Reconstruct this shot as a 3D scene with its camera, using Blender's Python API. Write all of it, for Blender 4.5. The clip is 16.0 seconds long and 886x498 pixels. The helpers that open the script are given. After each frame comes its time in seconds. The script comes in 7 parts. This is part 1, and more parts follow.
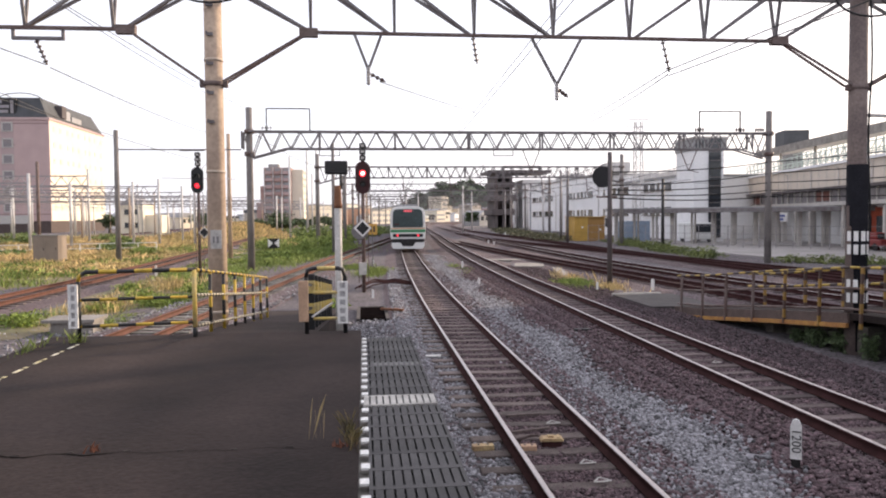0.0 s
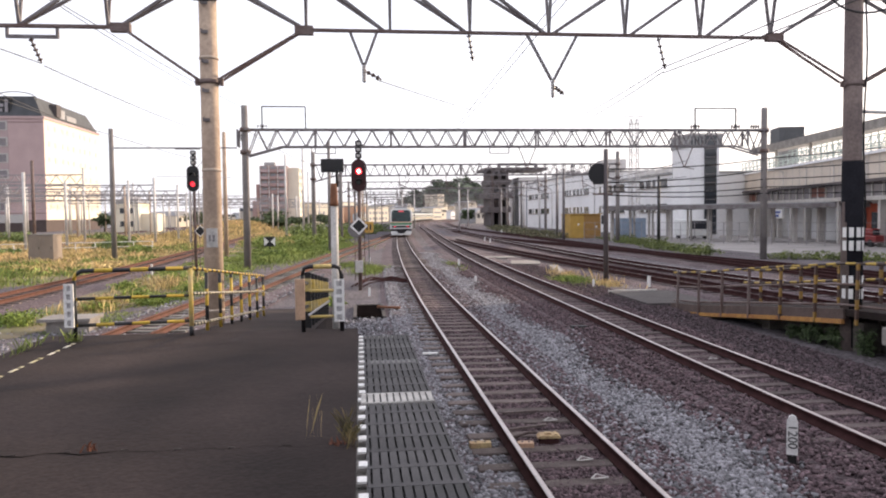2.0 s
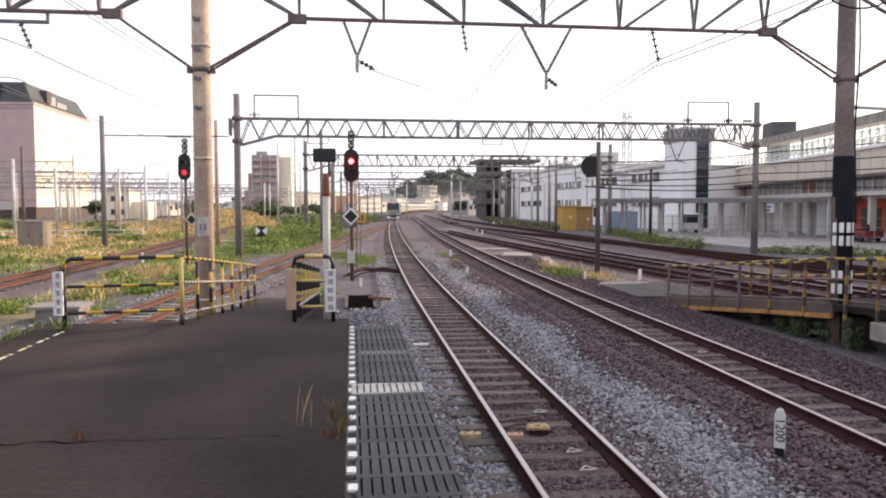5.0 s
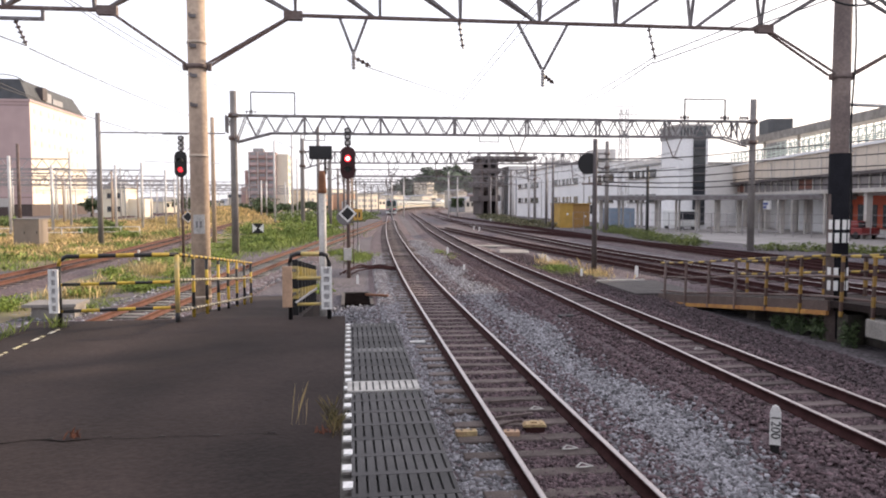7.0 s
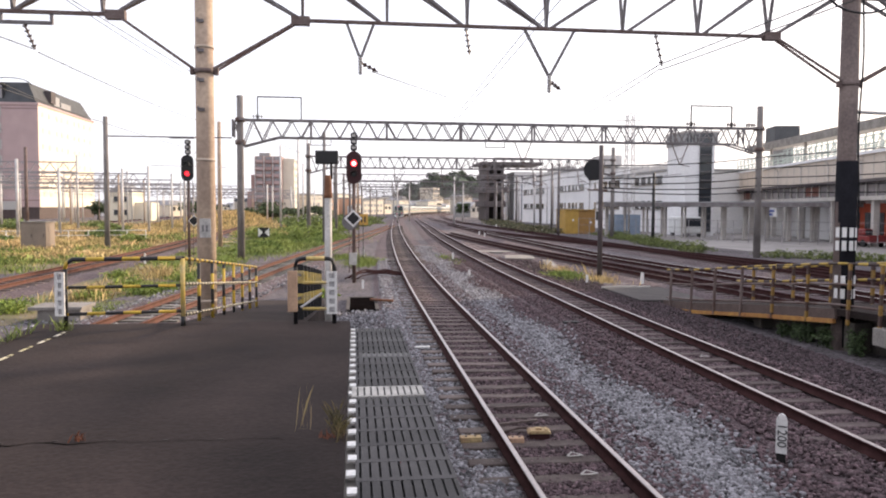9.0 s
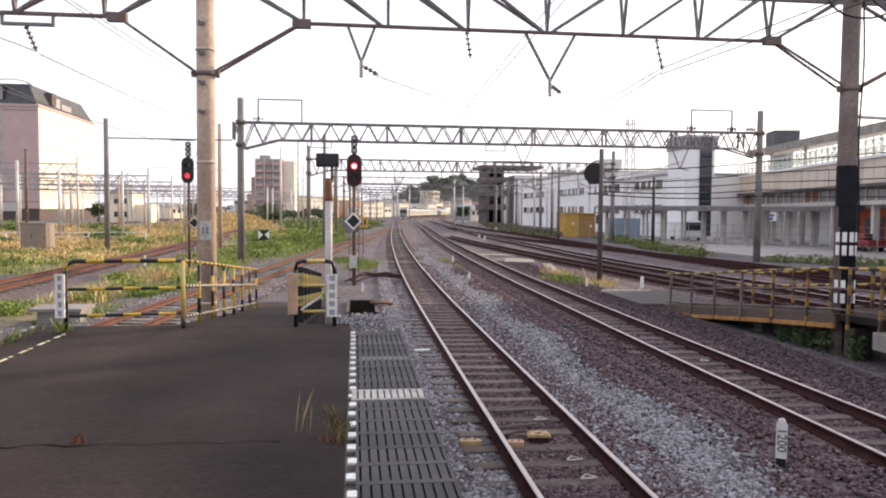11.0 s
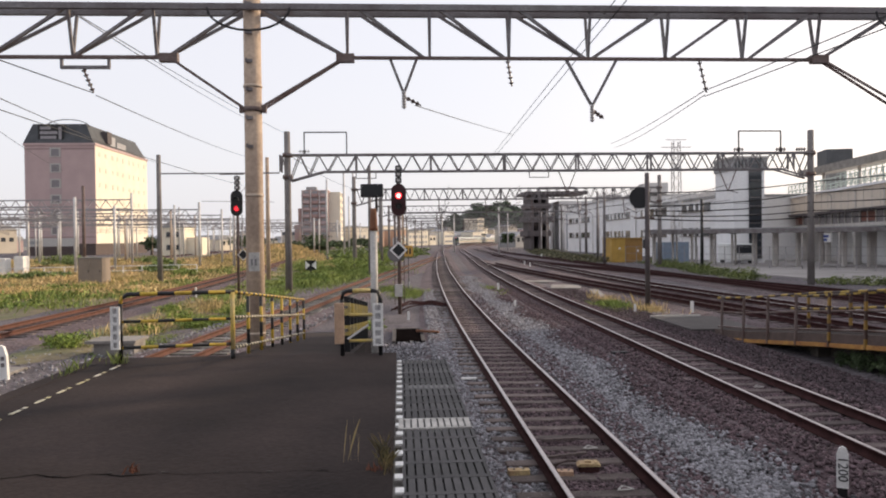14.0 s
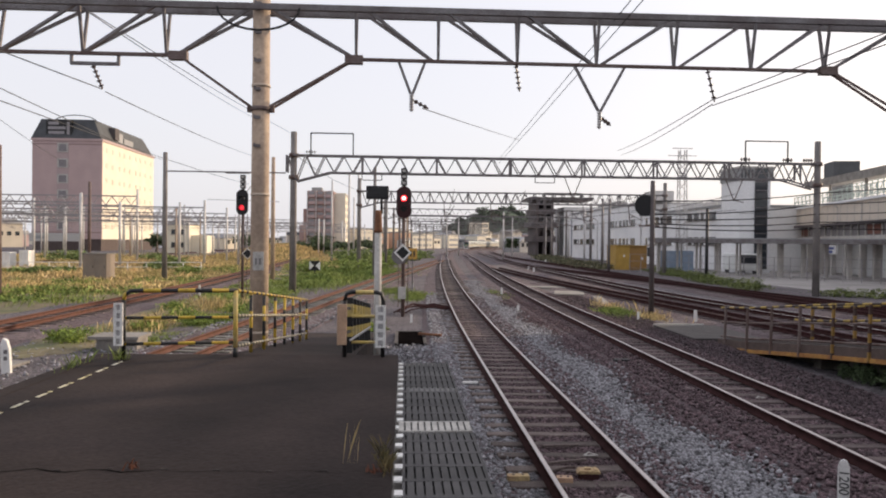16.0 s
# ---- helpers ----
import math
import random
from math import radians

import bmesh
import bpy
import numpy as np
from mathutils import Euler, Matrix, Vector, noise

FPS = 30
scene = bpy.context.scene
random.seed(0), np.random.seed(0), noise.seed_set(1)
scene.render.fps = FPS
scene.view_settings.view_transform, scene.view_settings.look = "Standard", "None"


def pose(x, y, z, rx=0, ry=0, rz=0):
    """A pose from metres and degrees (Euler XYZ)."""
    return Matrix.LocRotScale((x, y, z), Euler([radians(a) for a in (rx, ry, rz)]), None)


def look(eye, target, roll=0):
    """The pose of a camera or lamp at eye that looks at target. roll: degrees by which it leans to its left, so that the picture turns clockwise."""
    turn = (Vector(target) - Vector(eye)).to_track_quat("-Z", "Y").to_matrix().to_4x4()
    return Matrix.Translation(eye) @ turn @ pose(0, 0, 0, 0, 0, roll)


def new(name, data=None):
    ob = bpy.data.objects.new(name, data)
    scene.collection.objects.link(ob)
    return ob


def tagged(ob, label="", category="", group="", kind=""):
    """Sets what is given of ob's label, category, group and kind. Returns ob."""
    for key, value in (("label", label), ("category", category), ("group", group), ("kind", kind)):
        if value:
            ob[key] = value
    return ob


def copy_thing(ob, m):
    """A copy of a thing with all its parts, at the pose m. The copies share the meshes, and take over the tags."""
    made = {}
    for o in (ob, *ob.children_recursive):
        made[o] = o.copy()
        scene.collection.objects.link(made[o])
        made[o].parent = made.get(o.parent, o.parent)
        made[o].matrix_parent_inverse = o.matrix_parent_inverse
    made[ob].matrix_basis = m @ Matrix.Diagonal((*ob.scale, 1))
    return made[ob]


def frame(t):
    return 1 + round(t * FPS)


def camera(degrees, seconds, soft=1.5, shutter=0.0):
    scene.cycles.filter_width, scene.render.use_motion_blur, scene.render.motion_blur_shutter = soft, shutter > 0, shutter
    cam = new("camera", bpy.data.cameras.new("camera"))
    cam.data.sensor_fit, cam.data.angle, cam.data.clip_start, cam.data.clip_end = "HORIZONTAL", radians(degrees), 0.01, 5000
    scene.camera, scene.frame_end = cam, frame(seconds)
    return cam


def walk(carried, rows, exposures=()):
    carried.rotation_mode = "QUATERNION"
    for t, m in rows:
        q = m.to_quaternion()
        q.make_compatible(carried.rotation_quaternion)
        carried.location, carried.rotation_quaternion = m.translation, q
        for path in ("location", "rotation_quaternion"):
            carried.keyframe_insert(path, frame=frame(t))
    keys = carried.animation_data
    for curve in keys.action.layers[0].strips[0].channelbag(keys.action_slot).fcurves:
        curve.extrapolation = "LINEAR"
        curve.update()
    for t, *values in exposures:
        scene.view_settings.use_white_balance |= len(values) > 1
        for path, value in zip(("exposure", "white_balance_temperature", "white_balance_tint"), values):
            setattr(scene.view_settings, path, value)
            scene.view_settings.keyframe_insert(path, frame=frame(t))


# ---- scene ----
cam = camera(60.9, 16.0, soft=2.0)

# the hand-held camera: seconds, x, y, z, yaw, pitch, roll
PATH = """
0 -0.014 -0.012 2.936 -6.01 -2.40 0.47
0.5 -0.026 -0.008 2.935 -6.24 -3.42 -0.53
1 -0.015 -0.003 2.932 -6.36 -3.19 0.14
1.5 -0.014 -0.011 2.939 -6.21 -2.26 1.23
2 -0.017 -0.009 2.935 -6.30 -2.58 0.66
2.5 -0.010 -0.015 2.942 -6.05 -2.48 1.47
3 -0.017 -0.011 2.938 -5.96 -2.94 1.45
3.5 -0.013 0.002 2.935 -7.22 -3.58 0.64
4 -0.013 -0.006 2.935 -6.96 -3.11 0.47
6.5 -0.004 0.007 2.939 -7.09 -3.55 -0.30
7 0.000 0.000 2.940 -7.10 -3.48 0.10
7.5 -0.003 0.005 2.940 -6.94 -3.60 -0.07
8 -0.001 0.008 2.940 -6.79 -3.44 0.36
8.5 -0.003 0.007 2.941 -6.37 -3.29 -0.18
9 -0.002 0.008 2.942 -6.68 -3.08 -0.24
11.5 -0.010 0.008 2.944 -6.67 -2.82 -0.47
12 -0.008 0.001 2.943 -6.74 -2.63 -0.13
12.5 -0.012 -0.002 2.943 -4.25 -1.96 -0.82
13 -0.016 -0.003 2.943 -4.05 -1.41 -1.38
13.5 -0.003 -0.019 2.948 -2.84 0.08 0.74
14 0.000 -0.021 2.949 -3.28 -0.74 0.64
14.5 -0.005 -0.016 2.945 -2.41 -1.08 -0.70
15 -0.008 -0.020 2.943 -2.20 -0.02 -1.11
15.5 -0.004 -0.020 2.944 -2.40 -0.43 -0.68
16 -0.001 -0.020 2.948 -2.95 -0.48 -0.64
"""
ROWS = [[float(v) for v in l.split()] for l in PATH.strip().splitlines()]
EXPOSURES = [(0.0, 0.17, 6500, 16), (3.5, 0.25, 6500, 16), (12.9, 0.25, 6550, 16), (13.6, -0.14, 6600, 14), (14.4, -0.28, 6600, 14), (16.0, -0.30, 6600, 14)]
walk(cam, [(r[0], pose(r[1], r[2], r[3], 90 + r[5], r[6], r[4])) for r in ROWS], EXPOSURES)

# ---- world and sun ----
SUN_EL, SUN_AZ = 18.0, 62.0      # azimuth in degrees clockwise from +y
world = bpy.data.worlds.new("sky")
scene.world = world
world.use_nodes = True
wn, wl = world.node_tree.nodes, world.node_tree.links
wn.clear()
sky = wn.new("ShaderNodeTexSky")
sky.sky_type, sky.sun_disc = "NISHITA", False
sky.sun_elevation, sky.sun_rotation = radians(SUN_EL), radians(SUN_AZ)
sky.air_density, sky.dust_density, sky.ozone_density = 1.0, 4.0, 1.5
hz = wn.new("ShaderNodeMixRGB")
hz.inputs[0].default_value = 0.64
hz.inputs[2].default_value = (9.6, 9.75, 10.2, 1)
wb = wn.new("ShaderNodeBackground")
wb.inputs[1].default_value = 0.15
wo = wn.new("ShaderNodeOutputWorld")
wl.new(sky.outputs[0], hz.inputs[1]); wl.new(hz.outputs[0], wb.inputs[0]); wl.new(wb.outputs[0], wo.inputs[0])
sun = new("sun", bpy.data.lights.new("sun", "SUN"))
sun.data.energy, sun.data.angle, sun.data.color = 5.0, radians(1.5), (1.0, 0.80, 0.55)
a, e = radians(SUN_AZ), radians(SUN_EL)
sun.matrix_world = look(Vector((math.sin(a) * math.cos(e), math.cos(a) * math.cos(e), math.sin(e))) * 50, (0, 0, 0))

# ---- materials ----
def mat(name, col, rough=0.75, metal=0.0, var=0.3, scale=2.0, fine=45.0, bump=0.15, col2=None, mixat=0.5, per="", spec=0.4):
    m = bpy.data.materials.new(name)
    m.use_nodes = True
    n, l = m.node_tree.nodes, m.node_tree.links
    b = n["Principled BSDF"]
    b.inputs["Roughness"].default_value, b.inputs["Metallic"].default_value = rough, metal
    b.inputs["Specular IOR Level"].default_value = spec
    tc = n.new("ShaderNodeTexCoord")
    big, small = n.new("ShaderNodeTexNoise"), n.new("ShaderNodeTexNoise")
    big.inputs["Scale"].default_value, small.inputs["Scale"].default_value = scale, fine
    big.inputs["Detail"].default_value, small.inputs["Detail"].default_value = 5, 3
    l.new(tc.outputs["Object"], big.inputs["Vector"]); l.new(tc.outputs["Object"], small.inputs["Vector"])
    ramp = n.new("ShaderNodeValToRGB")
    ramp.color_ramp.elements[0].position, ramp.color_ramp.elements[1].position = mixat - 0.16, mixat + 0.16
    c2 = col2 or [c * (1 - var) for c in col]
    ramp.color_ramp.elements[0].color, ramp.color_ramp.elements[1].color = (*c2, 1), (*col, 1)
    l.new(big.outputs["Fac"], ramp.inputs["Fac"])
    mul = n.new("ShaderNodeMixRGB")
    mul.blend_type = "MULTIPLY"
    mul.inputs[0].default_value = 1.0
    mr = n.new("ShaderNodeMapRange")
    mr.inputs["From Min"].default_value, mr.inputs["From Max"].default_value = 0.3, 0.7
    mr.inputs["To Min"].default_value, mr.inputs["To Max"].default_value = 1 - var * 0.8, 1 + var * 0.5
    l.new(small.outputs["Fac"], mr.inputs["Value"])
    l.new(ramp.outputs["Color"], mul.inputs[1]); l.new(mr.outputs["Result"], mul.inputs[2])
    out = mul.outputs["Color"]
    if per:
        info = n.new("ShaderNodeObjectInfo" if per == "object" else "ShaderNodeNewGeometry")
        pr = n.new("ShaderNodeMapRange")
        pr.inputs["To Min"].default_value, pr.inputs["To Max"].default_value = (0.35, 1.6) if per == "island" else (0.6, 1.35)
        l.new(info.outputs["Random" if per == "object" else "Random Per Island"], pr.inputs["Value"])
        m2 = n.new("ShaderNodeMixRGB")
        m2.blend_type = "MULTIPLY"
        m2.inputs[0].default_value = 1.0
        l.new(out, m2.inputs[1]); l.new(pr.outputs["Result"], m2.inputs[2])
        out = m2.outputs["Color"]
    l.new(out, b.inputs["Base Color"])
    if bump:
        bp = n.new("ShaderNodeBump")
        bp.inputs["Strength"].default_value, bp.inputs["Distance"].default_value = bump, 0.02
        l.new(small.outputs["Fac"], bp.inputs["Height"]); l.new(bp.outputs["Normal"], b.inputs["Normal"])
    return m


def stripes(name, axis, period, ca=(0.62, 0.42, 0.05), cb=(0.02, 0.02, 0.022)):
    """Worn two-colour safety paint in bands along one axis."""
    m = mat(name, ca, 0.55, 0, 0.35, 6.0, 60)
    n, l = m.node_tree.nodes, m.node_tree.links
    b = n["Principled BSDF"]
    src = b.inputs["Base Color"].links[0].from_socket
    tc = n.new("ShaderNodeTexCoord")
    sep = n.new("ShaderNodeSeparateXYZ")
    l.new(tc.outputs["Object"], sep.inputs[0])
    d = n.new("ShaderNodeMath"); d.operation = "DIVIDE"; d.inputs[1].default_value = period
    fr = n.new("ShaderNodeMath"); fr.operation = "FRACT"
    gt = n.new("ShaderNodeMath"); gt.operation = "GREATER_THAN"; gt.inputs[1].default_value = 0.5
    l.new(sep.outputs[axis], d.inputs[0]); l.new(d.outputs[0], fr.inputs[0]); l.new(fr.outputs[0], gt.inputs[0])
    mx = n.new("ShaderNodeMixRGB")
    mx.inputs[2].default_value = (*cb, 1)
    l.new(gt.outputs[0], mx.inputs[0]); l.new(src, mx.inputs[1]); l.new(mx.outputs[0], b.inputs["Base Color"])
    return m


def glow(name, col, strength):
    m = bpy.data.materials.new(name)
    m.use_nodes = True
    b = m.node_tree.nodes["Principled BSDF"]
    b.inputs["Base Color"].default_value = (*col, 1)
    b.inputs["Emission Color"].default_value = (*col, 1)
    b.inputs["Emission Strength"].default_value = strength
    return m


def stony(name, ca, cb, cell, rough=0.95):
    """A bed of broken stone: each stone its own tone, dark gaps between, patches of a second colour."""
    m = bpy.data.materials.new(name)
    m.use_nodes = True
    n, l = m.node_tree.nodes, m.node_tree.links
    b = n["Principled BSDF"]
    b.inputs["Roughness"].default_value = rough
    tc = n.new("ShaderNodeTexCoord")
    v = n.new("ShaderNodeTexVoronoi"); v.inputs["Scale"].default_value = 1 / cell
    v2 = n.new("ShaderNodeTexVoronoi"); v2.feature = "DISTANCE_TO_EDGE"; v2.inputs["Scale"].default_value = 1 / cell
    no = n.new("ShaderNodeTexNoise"); no.inputs["Scale"].default_value = 0.35; no.inputs["Detail"].default_value = 6
    for q in (v, v2, no):
        l.new(tc.outputs["Object"], q.inputs["Vector"])
    r = n.new("ShaderNodeValToRGB")
    r.color_ramp.elements[0].position, r.color_ramp.elements[1].position = 0.42, 0.6
    r.color_ramp.elements[0].color, r.color_ramp.elements[1].color = (*ca, 1), (*cb, 1)
    l.new(no.outputs["Fac"], r.inputs["Fac"])
    sp = n.new("ShaderNodeSeparateColor"); l.new(v.outputs["Color"], sp.inputs[0])
    mr = n.new("ShaderNodeMapRange"); mr.inputs["To Min"].default_value, mr.inputs["To Max"].default_value = 0.45, 1.5
    l.new(sp.outputs[0], mr.inputs["Value"])
    m1 = n.new("ShaderNodeMixRGB"); m1.blend_type = "MULTIPLY"; m1.inputs[0].default_value = 1
    l.new(r.outputs[0], m1.inputs[1]); l.new(mr.outputs[0], m1.inputs[2])
    l.new(m1.outputs[0], b.inputs["Base Color"])
    bp = n.new("ShaderNodeBump"); bp.inputs["Strength"].default_value, bp.inputs["Distance"].default_value = 0.9, cell
    l.new(v2.outputs["Distance"], bp.inputs["Height"]); l.new(bp.outputs[0], b.inputs["Normal"])
    return m


M = {}
M["asphalt"] = mat("worn_asphalt", (0.048, 0.035, 0.032), 0.92, 0, 0.3, 0.6, 26, 0.45, (0.022, 0.0165, 0.0155), 0.52, spec=0.15)
M["concrete"] = mat("old_concrete", (0.30, 0.28, 0.26), 0.9, 0, 0.35, 1.4, 30, 0.3, (0.2, 0.185, 0.17))
M["pole"] = mat("tan_concrete_pole", (0.50, 0.385, 0.29), 0.8, 0, 0.22, 1.6, 14, 0.12, (0.38, 0.285, 0.22))
M["pole_grey"] = mat("grey_concrete_pole", (0.25, 0.23, 0.22), 0.85, 0, 0.3, 1.2, 26, 0.15, (0.17, 0.155, 0.15))
M["steel"] = mat("weathered_grey_steel", (0.22, 0.21, 0.215), 0.6, 0.2, 0.3, 2.5, 30, 0.1, (0.14, 0.12, 0.12))
M["rust_steel"] = mat("rust_streaked_steel", (0.18, 0.14, 0.13), 0.7, 0.15, 0.35, 3, 30, 0.15, (0.12, 0.075, 0.065))
M["galv"] = mat("pale_galvanised_steel", (0.62, 0.60, 0.59), 0.55, 0.2, 0.2, 2, 30, 0.05)
M["dark_steel"] = mat("dark_painted_steel", (0.035, 0.035, 0.037), 0.6, 0, 0.3)
M["railside"] = mat("rusty_rail", (0.060, 0.027, 0.027), 0.95, 0, 0.35, 4, 50, 0.15, spec=0.1)
M["railside_red"] = mat("red_rusty_rail", (0.135, 0.056, 0.038), 0.85, 0.05, 0.35, 4, 50, 0.15)
M["railtop"] = mat("polished_rail_head", (0.50, 0.45, 0.44), 0.38, 0.85, 0.15, 3, 20, 0.0)
M["sleeper"] = mat("weathered_timber", (0.185, 0.150, 0.138), 0.9, 0, 0.4, 3, 40, 0.4, (0.095, 0.070, 0.066), per="object")
M["sleeper_conc"] = mat("stained_concrete_sleeper", (0.15, 0.118, 0.116), 0.9, 0, 0.35, 3, 40, 0.3, (0.08, 0.058, 0.056), per="object")
M["bed"] = stony("rusty_ballast_bed", (0.092, 0.064, 0.071), (0.125, 0.094, 0.102), 0.05)
M["ground"] = stony("trodden_yard_ground", (0.094, 0.080, 0.089), (0.128, 0.112, 0.122), 0.07)
M["stone_grey"] = mat("grey_ballast_stone", (0.300, 0.294, 0.315), 0.9, 0, 0.3, 8, 60, 0.3, per="island")
M["stone_brown"] = mat("rust_brown_ballast_stone", (0.150, 0.104, 0.114), 0.95, 0, 0.35, 8, 60, 0.3, per="island")
M["grate"] = mat("dark_grating_plate", (0.068, 0.064, 0.066), 0.7, 0.1, 0.3, 3, 60, 0.2, per="object")
M["grate_white"] = mat("worn_white_plate", (0.52, 0.50, 0.47), 0.75, 0, 0.3, 5, 40, 0.2)
M["black"] = mat("black_paint", (0.016, 0.016, 0.018), 0.5, 0, 0.3)
M["void"] = mat("dark_backing", (0.02, 0.019, 0.019), 0.95, 0, 0.3)
M["white"] = mat("white_paint", (0.84, 0.83, 0.81), 0.55, 0, 0.18, 3, 40, 0.05)
M["dirty_white"] = mat("dirty_white_paint", (0.55, 0.53, 0.50), 0.7, 0, 0.3, 5, 40, 0.1)
M["yellow"] = mat("worn_yellow_paint", (0.60, 0.43, 0.10), 0.6, 0, 0.3, 5, 40, 0.15, (0.50, 0.40, 0.20))
M["ochre"] = mat("ochre_girder_paint", (0.34, 0.155, 0.045), 0.7, 0, 0.35, 3, 30, 0.15, (0.22, 0.085, 0.035))
M["orange_box"] = mat("ochre_sheet_metal", (0.50, 0.31, 0.07), 0.6, 0, 0.2, 1.5, 20, 0.05)
M["rust_cap"] = mat("rust_brown_cap", (0.24, 0.105, 0.055), 0.8, 0, 0.35, 8, 40, 0.2)
M["pinkboard"] = mat("faded_orange_board", (0.55, 0.36, 0.24), 0.7, 0, 0.2, 4, 30, 0.05)
M["insul"] = mat("glazed_insulator", (0.42, 0.40, 0.40), 0.3, 0, 0.15)
M["insul_brown"] = mat("brown_glazed_insulator", (0.09, 0.06, 0.055), 0.3, 0, 0.15)
M["wire"] = mat("aged_copper_wire", (0.10, 0.10, 0.102), 0.9, 0, 0.1, 1, 5, 0, spec=0.1)
M["cable"] = mat("black_rubber_cable", (0.02, 0.02, 0.022), 1.0, 0, 0.1, 1, 5, 0, spec=0.0)
M["red_lamp"] = glow("lit_red_lens", (1.0, 0.10, 0.09), 22.0)
M["red_ring"] = glow("red_glow_ring", (0.9, 0.02, 0.04), 1.1)
M["red_dim"] = glow("small_red_lens", (1.0, 0.05, 0.07), 1.6)
M["lens_off"] = mat("unlit_lens", (0.03, 0.03, 0.032), 0.2, 0, 0.1)
# near-black with red mixed in for the lamp glow on the plate
M["red_hood"] = mat("dark_red_lit_hood", (0.045, 0.010, 0.012), 0.6, 0, 0.2)
M["grass"] = mat("green_weeds", (0.28, 0.33, 0.08), 0.75, 0, 0.35, 0.5, 9, 0, (0.13, 0.20, 0.045), per="island")
M["dry_grass"] = mat("dry_straw_grass", (0.72, 0.52, 0.27), 0.85, 0, 0.3, 0.22, 9, 0, (0.40, 0.33, 0.13), per="island")
M["leaf"] = mat("dark_green_leaves", (0.085, 0.12, 0.05), 0.7, 0, 0.35, 0.8, 9, 0, (0.05, 0.075, 0.035), per="island")
M["brick_pink"] = mat("dusky_pink_tile_wall", (0.50, 0.37, 0.36), 0.8, 0, 0.1, 0.3, 6, 0.05)
M["cream_wall"] = mat("cream_rendered_wall", (0.80, 0.73, 0.60), 0.85, 0, 0.1, 0.3, 6, 0.05)
M["white_wall"] = mat("white_rendered_wall", (0.82, 0.82, 0.83), 0.8, 0, 0.12, 0.25, 5, 0.05, (0.74, 0.74, 0.75))
M["beige_wall"] = mat("beige_panel_wall", (0.48, 0.44, 0.38), 0.8, 0, 0.12, 0.25, 5, 0.05)
M["grey_wall"] = mat("grey_concrete_wall", (0.33, 0.33, 0.33), 0.85, 0, 0.2, 0.3, 5, 0.05)
M["brown_wall"] = mat("brown_steel_structure", (0.115, 0.098, 0.10), 0.8, 0, 0.25, 0.4, 5, 0.05)
M["roof_dark"] = mat("dark_slate_roof", (0.075, 0.08, 0.088), 0.7, 0, 0.25, 0.5, 8, 0.1)
# grey lifted to take in glare and haze around the canopy
M["roof_grey"] = mat("grey_sheet_roof", (0.34, 0.34, 0.35), 0.6, 0, 0.2, 0.5, 8, 0.1)
M["yard_steel"] = mat("dull_grey_yard_steel", (0.34, 0.32, 0.335), 0.7, 0.1, 0.2, 2, 30, 0.05)
# column beige raised in place of haze on the right side
M["canopy_post"] = mat("hazed_beige_column", (0.54, 0.51, 0.48), 0.8, 0, 0.2, 1.5, 20, 0.05)
M["glass"] = mat("dark_window_glass", (0.03, 0.036, 0.045), 0.12, 0, 0.2, 0.5, 3, 0, spec=0.7)
M["mint"] = mat("mint_green_railing", (0.50, 0.58, 0.54), 0.6, 0, 0.15)
M["blue_sheet"] = mat("blue_grey_sheeting", (0.22, 0.28, 0.36), 0.6, 0, 0.2)
M["red_panel"] = mat("orange_red_panel", (0.50, 0.10, 0.05), 0.6, 0, 0.2)
M["silver"] = mat("brushed_steel_body", (0.52, 0.53, 0.53), 0.4, 0.3, 0.12, 0.6, 30, 0.02)
M["train_white"] = mat("white_train_front", (0.74, 0.75, 0.74), 0.4, 0, 0.1)
M["train_green"] = mat("green_band", (0.06, 0.26, 0.12), 0.45, 0, 0.1)
M["train_orange"] = mat("orange_band", (0.62, 0.26, 0.05), 0.45, 0, 0.1)
M["st_y"] = stripes("black_yellow_paint_along", 1, 0.36)
M["st_x"] = stripes("black_yellow_paint_across", 0, 0.46)
M["st_z"] = stripes("black_yellow_paint_upright", 2, 0.52)
M["st_q"] = stripes("dull_striped_post_paint", 2, 0.42, (0.34, 0.20, 0.05), (0.07, 0.042, 0.036))
M["st_w"] = stripes("black_white_paint_along", 1, 0.22, (0.62, 0.56, 0.42))
M["st_d"] = stripes("dull_black_yellow_paint", 1, 0.62, (0.52, 0.35, 0.07), (0.05, 0.033, 0.03))


# ---- mesh helpers ----
def box(bm, x0, x1, y0, y1, z0, z1):
    v = [bm.verts.new(p) for p in ((x0, y0, z0), (x1, y0, z0), (x1, y1, z0), (x0, y1, z0), (x0, y0, z1), (x1, y0, z1), (x1, y1, z1), (x0, y1, z1))]
    for f in ((3, 2, 1, 0), (4, 5, 6, 7), (0, 1, 5, 4), (1, 2, 6, 5), (2, 3, 7, 6), (3, 0, 4, 7)):
        bm.faces.new([v[i] for i in f])
    return v


def beam(bm, p, q, w, h=None):
    """A square bar from p to q, w wide and h high."""
    p, q, h = Vector(p), Vector(q), h or w
    d = (q - p).normalized()
    up = Vector((0, 0, 1)) if abs(d.z) < 0.95 else Vector((0, 1, 0))
    s = d.cross(up).normalized()
    u = s.cross(d)
    s, u = s * w / 2, u * h / 2
    v = [bm.verts.new(c + o) for c in (p, q) for o in (-s - u, s - u, s + u, -s + u)]
    for f in ((0, 1, 2, 3), (7, 6, 5, 4), (0, 4, 5, 1), (1, 5, 6, 2), (2, 6, 7, 3), (3, 7, 4, 0)):
        bm.faces.new([v[i] for i in f])


